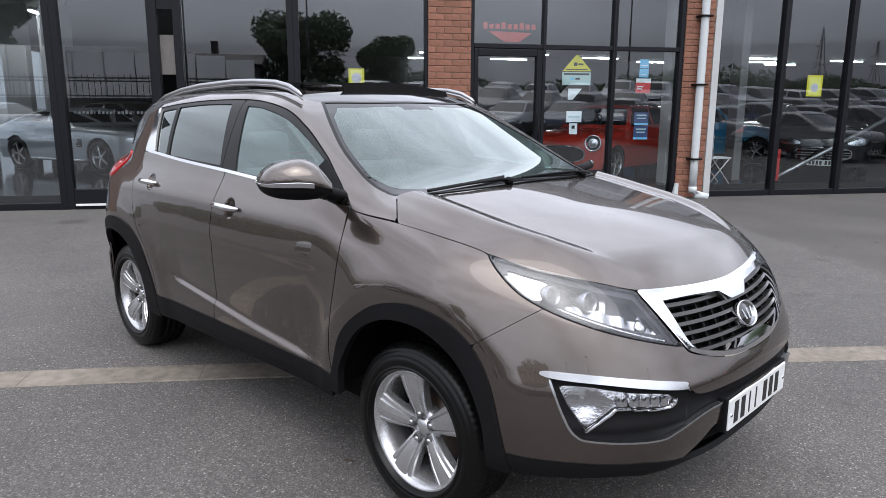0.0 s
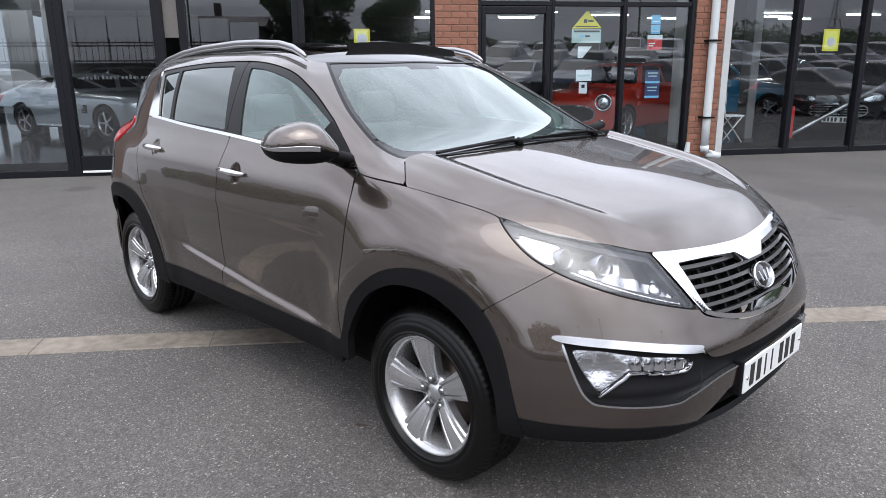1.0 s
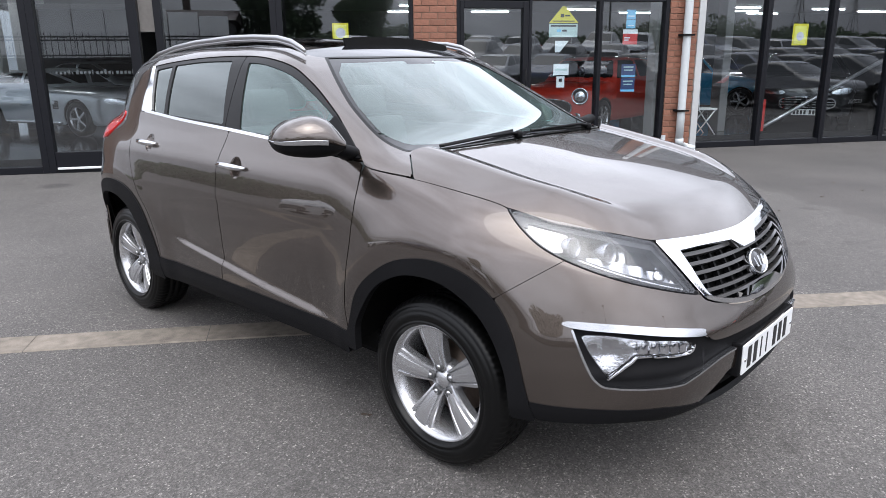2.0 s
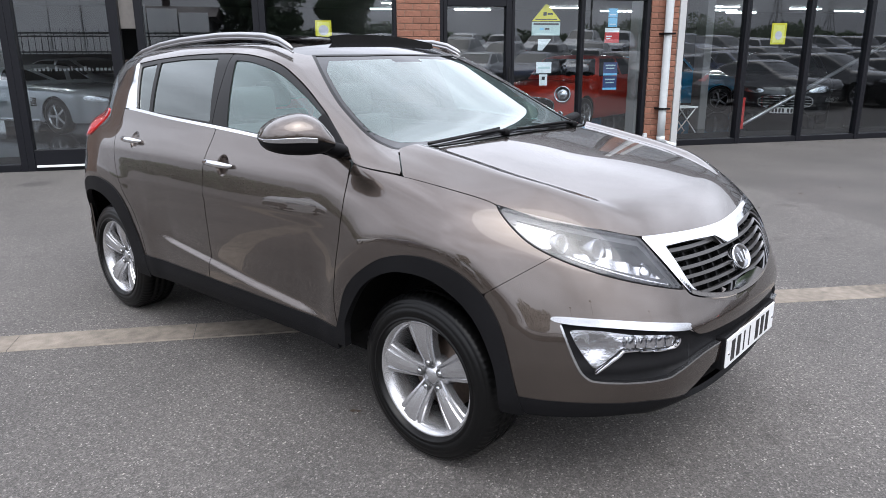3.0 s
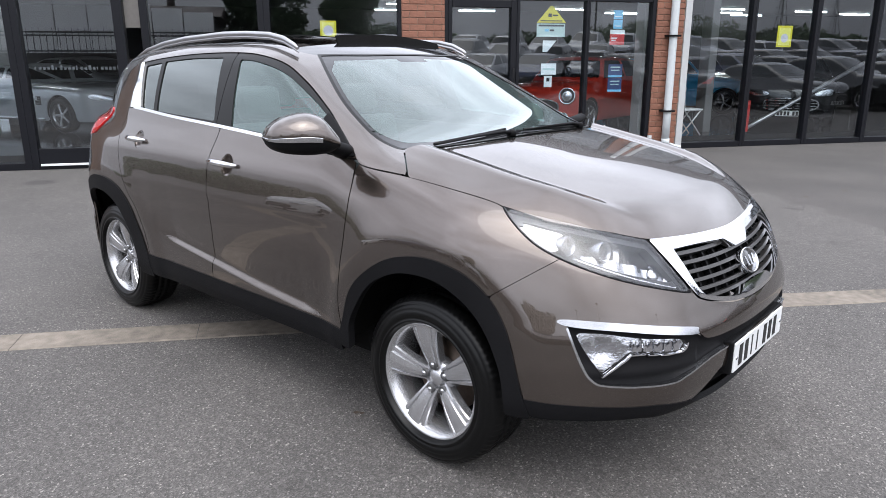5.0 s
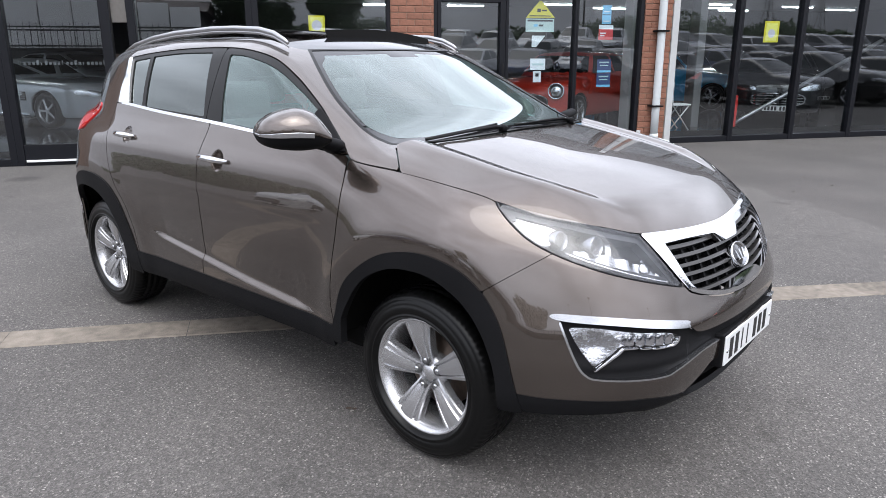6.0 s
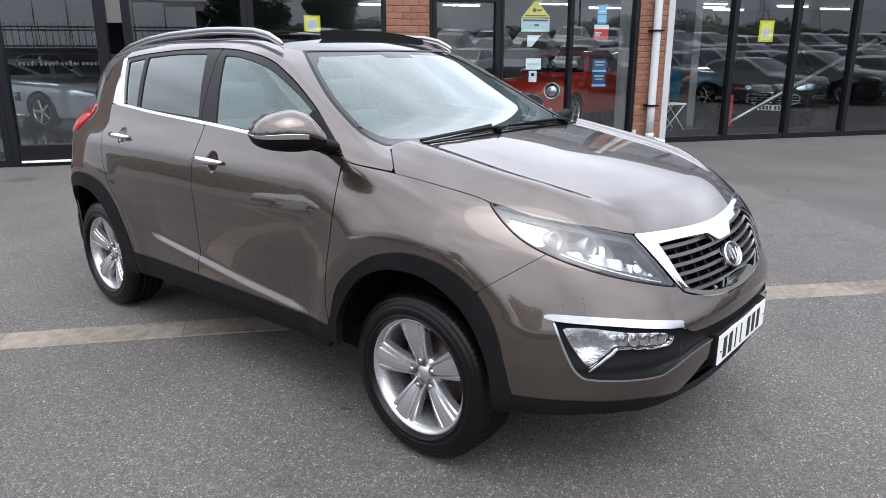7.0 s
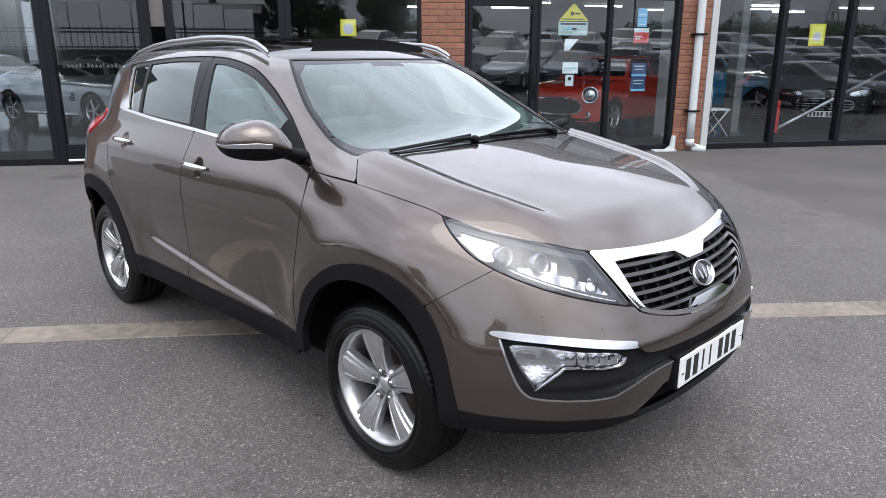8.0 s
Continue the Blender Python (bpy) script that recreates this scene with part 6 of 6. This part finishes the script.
        panel("tail_light", root, M_RED, lambda uv: (np.stack([np.full(len(uv), -half + 1.0), 0 * uv[:, 0], uv[:, 1]], 1), np.stack([-np.cos(uv[:, 0]), np.sin(uv[:, 0]), 0 * uv[:, 0]], 1)), (s * 0.68 - 0.2, s * 0.68 + 0.2, deck - 0.28, deck - 0.06), lambda p: p[:, 2], cell=0.03, solid=solid, offset=0.004, thick=0.01)
    gz, gh = (zn - 0.285, 0.135) if round_lamps else (0.47, 0.11) if low_face else (zn - 0.16, 0.06)
    oval = lambda p, k: 1 - (np.abs(p[:, 1] / (0.48 + k)) ** 3 + np.abs((p[:, 2] - gz) / (gh + k)) ** 3)
    g = panel("grille", root, M_CHROME, nose, (-0.6, 0.6, gz - 0.17, gz + 0.17), lambda p: least(oval(p, 0.022), -oval(p, 0.0)), cell=0.014, aspect=0.8, solid=solid, offset=0.006, thick=0.015)
    panel("grille_mesh", g, M_BLACK, nose, (-0.6, 0.6, gz - 0.17, gz + 0.17), lambda p: oval(p, 0.0), cell=0.02, aspect=0.8, solid=solid, offset=0.003, thick=0.008)
    for q in range(4 if low_face else 0):
        zq = gz - 0.075 + 0.05 * q
        panel("slat", g, M_CHROME, nose, (-0.5, 0.5, zq - 0.01, zq + 0.01), lambda p: least(oval(p, -0.004), 0.008 - np.abs(p[:, 2] - zq)), cell=0.012, aspect=0.5, solid=solid, offset=0.008, thick=0.01)
    panel("lower_intake", root, M_BLACK, nose, (-0.75, 0.75, 0.25, 0.42), lambda p: 1 - (np.abs(p[:, 1] / 0.62) ** 4 + np.abs((p[:, 2] - (0.262 if round_lamps else 0.33)) / (0.03 if round_lamps else 0.06)) ** 4), cell=0.025, aspect=0.8, solid=solid, offset=0.003, thick=0.008)
    pz = 0.30 if low_face else gz if round_lamps else 0.465
    px = float(shoot(solid, np.array([[0.0, 0.0, pz]]), np.array([[1.0, 0.0, 0.0]]), 4.0)[0, 0])
    pl = part("number_plate", box_bm(px - 0.03, px + 0.012, -0.26, 0.26, pz - 0.055, pz + 0.055, 0.004), M_BLACK if round_lamps else M_PLATE, root)
    for k in range(0 if round_lamps else 7):
        y0 = -0.21 + 0.062 * k + (0.03 if k > 3 else 0)
        part("bar", box_bm(px + 0.011, px + 0.014, y0 - 0.02, y0 + 0.02, pz - 0.04, pz + 0.04), M_INK, pl)
    tyre = lathe_bm([(-0.09, radius * 0.68), (-0.10, radius * 0.85), (-0.085, radius * 0.97), (-0.05, radius), (0.05, radius), (0.085, radius * 0.97), (0.10, radius * 0.85), (0.09, radius * 0.68)], steps=40)
    rim = lathe_bm([(-0.06, radius * 0.66), (0.05, radius * 0.62), (0.08, radius * 0.64), (0.092, radius * 0.70)], steps=40)
    disc = lathe_bm([(0.0, radius * 0.64), (0.0, 0.001)], steps=30)
    spoke = bmesh.new()
    for k in range(5):
        a = radians(72 * k + 18)
        b = box_bm(-0.022, 0.022, 0.05, 0.082, 0.0, radius * 0.66, 0.006, 1)
        bmesh.ops.rotate(b, verts=b.verts[:], cent=(0, 0, 0), matrix=Matrix.Rotation(a, 3, "Y"))
        tmp = bpy.data.meshes.new("spoke")
        b.to_mesh(tmp)
        b.free()
        spoke.from_mesh(tmp)
        bpy.data.meshes.remove(tmp)
    meshes = []
    for nm, b, m in (("tyre", tyre, M_RUBBER), ("rim", rim, M_ALLOY), ("spokes", spoke, M_ALLOY), ("brake_disc", disc, M_DARK)):
        me = bpy.data.meshes.new(nm)
        b.to_mesh(me)
        b.free()
        me.materials.append(m)
        meshes.append(me)
    for x, s in wheels:
        hub = new("wheel")
        hub.parent = root
        hub.matrix_local = pose(x, s * (W / 2 - 0.12), radius) @ (Matrix() if s > 0 else pose(0, 0, 0, 0, 0, 180))
        for me in meshes:
            o = new(me.name, me)
            o.parent = hub
        part("wheel_housing", box_bm(x - radius - 0.05, x + radius + 0.05, s * (W / 2 - 0.30) - 0.06, s * (W / 2 - 0.30) + 0.06, 0.24, radius * 2 + 0.02), M_DARK, root)
    part("underside", box_bm(-half + 0.25, half - 0.25, -W * 0.36, W * 0.36, 0.2, 0.5, 0.03), M_DARK, root)
    return root


def repaint(ob, m):
    for c in ob.children_recursive:
        if c.name.startswith("body"):
            c.material_slots[0].link = "OBJECT"
            c.material_slots[0].material = m


IN = 0.20
M_TAN = mat("tan_leather", (0.33, 0.25, 0.15), 0.6, vary=0.1)
roadster = make_car("roadster", "silver two-seat roadster with alloy wheels on the showroom floor", 4.60, 1.87, 1.29, 2.585, 0.335, 0.50, 0.93, 0.74, -0.08, -0.75, 0.93, 0.93, ("silver_paint", (0.42, 0.44, 0.46), 0.35))
roadster.matrix_world = pose(-4.82, 12.2, 0.20, 0, 0, -38)
for s in (-1, 1):
    vent = part("side_vent", box_bm(0.66, 0.82, s * 0.925 - 0.012, s * 0.925 + 0.012, 0.52, 0.68, 0.008), M_BLACK, roadster, "black side vent with bright fins")
    for k in range(3):
        part("fin", box_bm(0.67, 0.81, s * 0.938 - 0.006, s * 0.938 + 0.006, 0.548 + 0.046 * k, 0.558 + 0.046 * k), M_BRIGHT, vent)
    part("sill_strip", box_bm(-0.85, 0.85, s * 0.915 - 0.02, s * 0.915 + 0.02, 0.24, 0.275, 0.008), M_BRIGHT, roadster, "bright strip along the sill")
    place(part("seat_back", box_bm(-0.08, 0.08, -0.23, 0.23, 0.0, 0.40, 0.07, 3), M_TAN, roadster, "tan leather seat back"), pose(-0.42, s * 0.38, 0.86, 0, -14, 0))
mini = make_car("hatchback", "red three-door hatchback with round chrome headlights in the showroom", 3.84, 1.73, 1.41, 2.495, 0.31, 0.82, 0.95, 0.78, 0.36, -1.40, 0.98, 0.94, ("red_paint", (0.36, 0.028, 0.016), 0.0), round_lamps=True)
mini.matrix_world = pose(5.68, 9.58, IN, 0, 0, 219)
blue = copy_thing(mini, pose(9.7, 12.9, IN, 0, 0, -26))
tagged(blue, "bright blue three-door hatchback in the showroom")
repaint(blue, paint("blue_paint", (0.025, 0.34, 0.62), 0.3, 0.0, 0.04))
saloon = make_car("saloon", "black five-door saloon with a bright grille behind the window", 4.45, 1.80, 1.46, 2.64, 0.325, 1.08, 0.99, 0.78, -0.02, -1.22, 1.02, 0.97, ("black_paint", (0.008, 0.008, 0.009), 0.2), group="cars on sale", low_face=True)
saloon.matrix_world = pose(10.7, 9.9, IN, 0, 0, -124)
more = {"white": paint("white_paint", (0.62, 0.63, 0.63), 0.3, 0.0, 0.02), "silver": paint("grey_silver_paint", (0.30, 0.31, 0.32), 0.3, 0.8, 0.05), "grey": paint("grey_paint", (0.045, 0.048, 0.052), 0.3, 0.5, 0.05),
        "black": paint("deep_black_paint", (0.005, 0.005, 0.006), 0.25, 0.3, 0.03), "navy": paint("navy_paint", (0.012, 0.022, 0.06), 0.3, 0.5, 0.04), "maroon": paint("maroon_paint", (0.10, 0.012, 0.014), 0.3, 0.5, 0.04)}
for x, y, a, col in ((-4.9, 16.6, -36, "silver"), (13.6, 13.0, -126, "grey"), (12.9, 16.8, -115, "grey"), (2.5, 17.5, -60, "grey")):
    c = copy_thing(saloon, pose(x, y, IN, 0, 0, a))
    tagged(c, col + " five-door car on the showroom floor")
    repaint(c, more[col])

# rows of cars across the yard, seen mirrored in the glass and in the paint
random.seed(5)
LIGHT, DIM = ("silver", "grey", "silver", "grey", "white", "navy", "grey", "silver", "maroon", "black"), ("black", "black", "grey", "navy", "black", "grey", "silver")
rows_of_cars = [(-10.5, 3.2, 14.5, 34, LIGHT), (-15.6, 1.5, 17.5, 34, LIGHT), (-21.0, 3.0, 21.0, 34, LIGHT),
                (-1.4, 15.3, 26.0, -14, ("black",)), (-1.4, 26.5, 29.0, -14, DIM), (-7.2, 13.5, 33.0, -12, DIM), (-12.6, 19.0, 36.0, -12, DIM), (-18.4, 23.0, 40.0, -12, DIM)]
k = 0
for row, (y, x0, x1, lean, palette) in enumerate(rows_of_cars):
    x = x0
    while x < x1:
        tall = random.choice((1.0, 1.0, 1.06, 1.14)) * (1.08 if row == 5 else 1.0)
        c = copy_thing(mini if k % 3 == 1 else saloon, pose(x, y, rise(y) + bank(x, y) + (0.02 if y < -5 else 0.0), -5.5 if y < -15 else -2.6 if y < -6 else 0) @ pose(0, 0, 0, 0, 0, 90 + random.uniform(-3, 3) + lean) @ Matrix.Diagonal((1, 1, tall, 1)))
        col = palette[(k * 5 + row) % len(palette)]
        tagged(c, col + (" used hatchback" if k % 3 == 1 else " used car") + " parked in a row in the yard", group="yard cars")
        repaint(c, more[col])
        x += random.uniform(2.3, 2.5)
        k += 1
for x, y, a, col in ((-10.9, -9.0, 35, "white"), (-11.5, -6.4, 35, "grey"), (-13.2, -3.6, 35, "silver"), (-14.6, -0.8, 35, "navy"), (-15.8, 2.2, 35, "white")):
    c = copy_thing(saloon, pose(x, y, rise(y), 0, 0, a))
    tagged(c, col + " used car parked along the edge of the yard", group="yard cars")
    repaint(c, more[col])

# ---- beyond the yard ----
M_SHED = mat("white_cladding", (0.84, 0.84, 0.82), 0.7, vary=0.12, scale=2)
M_RAILING = mat("black_railing", (0.012, 0.012, 0.013), 0.5)
SH = rise(-34.0) - 0.05
# dark brown brick colour of the chimney
M_CHIMNEY = mat("sooty_brick", (0.05, 0.035, 0.03), 0.9, vary=0.3, scale=10)
shed = empty("warehouse", Matrix(), "low white-clad industrial building with a brown roof", "building")
for k in range(10):
    x0 = -24.0 + 2.0 * k
    top = 5.5 - 0.25 * max(0, k - 6)
    for z0, z1 in ((SH, SH + 1.1), (SH + 1.2, SH + 2.3), (SH + 2.4, top)):
        part("wall_panel", box_bm(x0, x0 + 1.92, -34.2, -34.0, z0, z1, 0.01), M_SHED, shed)
part("wall_core", box_bm(-24.0, -4.1, -46.0, -34.3, SH, 4.5), mat("grey_core", (0.12, 0.12, 0.12), 0.8, vary=0.1), shed)
mesh_part("roof", [(-24.4, -34.3, 5.0), (-3.6, -34.3, 4.5), (-3.6, -46.4, 4.5), (-24.4, -46.4, 5.0), (-24.4, -40, 5.8), (-3.6, -40, 5.5)], [[0, 1, 5, 4], [3, 4, 5, 2], [0, 4, 3], [1, 2, 5], [0, 3, 2, 1]], mat("brown_roof", (0.07, 0.055, 0.05), 0.7, vary=0.15), shed)
part("chimney", box_bm(-7.7, -7.2, -40.5, -39.9, 5.3, 6.5, 0.02), M_CHIMNEY, shed)
fence = empty("fence", pose(0, -15.0, rise(-15.0)), "black metal railing fence at the yard edge", "fence")
pale_me = bpy.data.meshes.new("pale")
b = box_bm(-0.02, 0.02, -0.02, 0.02, 0.0, 2.45, 0.0)
for v in b.verts:
    if v.co.z > 1:
        v.co.x *= 0.3
b.to_mesh(pale_me)
b.free()
pale_me.materials.append(M_RAILING)
for k in range(56):
    o = new("pale", pale_me)
    o.parent = fence
    o.location = (-16.0 + 0.25 * k, 0.0, 0.0)
for z in (0.4, 2.1):
    part("fence_rail", box_bm(-16.1, -2.1, 0.022, 0.05, z, z + 0.06), M_RAILING, fence)

low_wall = empty("wall_yard", Matrix(), "low dark stone wall under the railing fence", "wall", kind="structure")
M_STONE = mat("dark_stone", (0.055, 0.05, 0.044), 0.9, vary=0.35, scale=5, bump=0.5, bump_scale=30)
part("wall_body", box_bm(-16.2, -2.0, -14.94, -14.66, 0.30, 1.80, 0.02), M_STONE, low_wall)
part("coping", box_bm(-16.25, -1.95, -14.97, -14.62, 1.802, 1.87, 0.015), M_STONE, low_wall)

M_BARK = mat("bark", (0.06, 0.045, 0.035), 0.9, vary=0.3, scale=8, bump=0.5, bump_scale=40)
M_LEAF = mat("foliage", (0.075, 0.11, 0.055), 0.7, vary=0.35, scale=2.0)


def crown_arrays(rng, n, size, lobes):
    v, f = [], []
    for k in range(n):
        cx, cy, cz, r = lobes[rng.randrange(len(lobes))]
        d = Vector((rng.gauss(0, 1), rng.gauss(0, 1), rng.gauss(0, 0.8))).normalized() * r * rng.random() ** 0.4
        c = Vector((cx, cy, cz)) + d
        a, b_ = Vector((rng.gauss(0, 1), rng.gauss(0, 1), rng.gauss(0, 1))).normalized(), Vector((rng.gauss(0, 1), rng.gauss(0, 1), rng.gauss(0, 1))).normalized()
        s = size * rng.uniform(0.6, 1.4)
        i = len(v)
        v += [c - a * s, c + b_ * s * 0.6, c + a * s, c - b_ * s * 0.6]
        f.append([i, i + 1, i + 2, i + 3])
    return v, f


rng = random.Random(11)
tree = empty("tree", Matrix(), "broad leafy green tree beyond the yard", "tree", group="yard trees")
lobes = [(rng.uniform(-2.4, 2.4), rng.uniform(-2.4, 2.4), rng.uniform(3.4, 7.0), rng.uniform(1.1, 1.9)) for _ in range(16)]
part("trunk", tube_bm([(0, 0, 0), (0.1, 0.05, 1.6), (0.0, 0.1, 3.2), (0.1, 0, 5.6)], [0.32, 0.25, 0.19, 0.06], sides=10), M_BARK, tree)
for cx, cy, cz, r in lobes[:7]:
    part("limb", tube_bm([(0.05, 0.05, 2.2), (cx * 0.5, cy * 0.5, cz * 0.75), (cx, cy, cz)], [0.11, 0.07, 0.03], sides=6), M_BARK, tree)
mesh_part("crown", *crown_arrays(rng, 15000, 0.19, lobes), M_LEAF, tree)
tree.matrix_world = pose(-1.0, -42, rise(-42)) @ Matrix.Diagonal((1.05, 1.05, 0.95, 1))
for x, y, s, a in ((6.3, -41, 0.76, 60), (-26, -46, 1.3, 20), (-34, -24, 1.1, 150), (19, -75, 0.8, 240)):
    copy_thing(tree, pose(x, y, rise(y), 0, 0, a) @ Matrix.Diagonal((s, s, s, 1)))
wv, wf = [], []
for k in range(240):
    a = radians(150 + 240 * k / 239)
    d = rng.uniform(78, 95)
    h = rng.uniform(2.0, 3.2) + 0.8 * math.sin(k * 0.21)
    vv, ff = crown_arrays(rng, 1000, 0.27, [(d * math.cos(a), d * math.sin(a), h * 0.55 + 0.3 + rise(d * math.sin(a)), h * 0.8)])
    wf += [[i + len(wv) for i in q] for q in ff]
    wv += vv
woods = mesh_part("far_woods", wv, wf, M_LEAF, None)
tagged(woods, "distant band of dark green trees on the horizon", "woods", kind="stuff")
post = empty("street_lamp", pose(-0.3, -24.7, rise(-24.7)), "slim grey lamp post with a floodlight head", "street lamp", group="yard lamps")
part("pole", tube_bm([(0, 0, 0), (0, 0, 7.6)], [0.07, 0.045], sides=10), M_RAILING, post)
part("head", box_bm(-0.3, 0.3, -0.12, 0.12, 7.55, 7.7, 0.02), M_RAILING, post)
copy_thing(post, pose(19.7, -24.2, rise(-24.2)))
copy_thing(post, pose(-8.1, -30.5, rise(-30.5)))


# lattice pylons far across the fields
pylon = empty("pylon", pose(190, -222, rise(-222)), "grey steel lattice power pylon far away", "pylon", group="pylons")
for sx, sy in ((1, 1), (1, -1), (-1, 1), (-1, -1)):
    part("mast_leg", tube_bm([(3.2 * sx, 3.2 * sy, 0), (0.9 * sx, 0.9 * sy, 17), (0.15 * sx, 0.15 * sy, 29)], [0.14, 0.11, 0.08], sides=5), M_RAILING, pylon)
for z in (4, 9, 14, 19, 23):
    w = float(np.interp(z, [0, 17, 29], [3.2, 0.9, 0.15]))
    part("brace", tube_bm([(-w, -w, z), (w, -w, z + 3), (w, w, z), (-w, w, z + 3), (-w, -w, z)], 0.06, sides=4), M_RAILING, pylon)
for z, w in ((18, 5.5), (22, 4.5), (26, 3.5)):
    part("cross_arm", tube_bm([(-w, w * 0.6, z), (0, 0, z + 1.1), (w, -w * 0.6, z), (0, 0, z + 0.1), (-w, w * 0.6, z)], 0.08, sides=4), M_RAILING, pylon)
copy_thing(pylon, pose(250, -262, rise(-262), 0, 0, 10))

# small litter
M_LITTER = mat("dry_leaf", (0.05, 0.032, 0.02), 0.8, vary=0.3, scale=60)


def leaf(name, label, where, size, turn, material, rest=0.0):
    """A small curled leaf."""
    v, f = [], []
    for i in range(5):
        t = i / 4
        w = size * 0.32 * math.sin(math.pi * min(1.0, 0.12 + t * 0.9)) + 0.001
        for q, up in ((-w, 0.10), (0.0, 0.0), (w, 0.12)):
            v.append((size * (t - 0.5), q, 0.002 + size * up * abs(q) / size + 0.06 * size * (2 * t - 1) ** 2))
    f = [[i * 3 + j, (i + 1) * 3 + j, (i + 1) * 3 + j + 1, i * 3 + j + 1] for i in range(4) for j in range(2)]
    n = len(v)
    v += [(x, y, z - 0.0015) for x, y, z in v]
    f += [[i + n for i in q[::-1]] for q in f]
    ob = mesh_part(name, v, f, material, None, smooth=True)
    ob.matrix_world = where @ pose(0, 0, rest, 0, 0, turn)
    tagged(ob, label, "leaf", group="fallen leaves")


rng = random.Random(3)
spots = [(-0.195, -1.145), (-0.172, -1.155), (6.75, 6.87)] + [(rng.uniform(4.5, 13.0), 7.08 - abs(rng.gauss(0, 0.10))) for _ in range(26)] + [(rng.uniform(-6.0, 11.0), rng.uniform(2.0, 6.5)) for _ in range(14)]
for x, y in spots:
    leaf("leaf", "dry brown leaf fallen on the asphalt", pose(x, y, fall(x, y)), rng.uniform(0.025, 0.06) * (0.5 if y < 0 and abs(x) < 0.4 else 1.0), rng.uniform(0, 360), M_LITTER)

# ---- bricks of the two piers ----
pier("pier_1", 1.54, 2.22)
pier("pier_2", 5.88, 6.40)
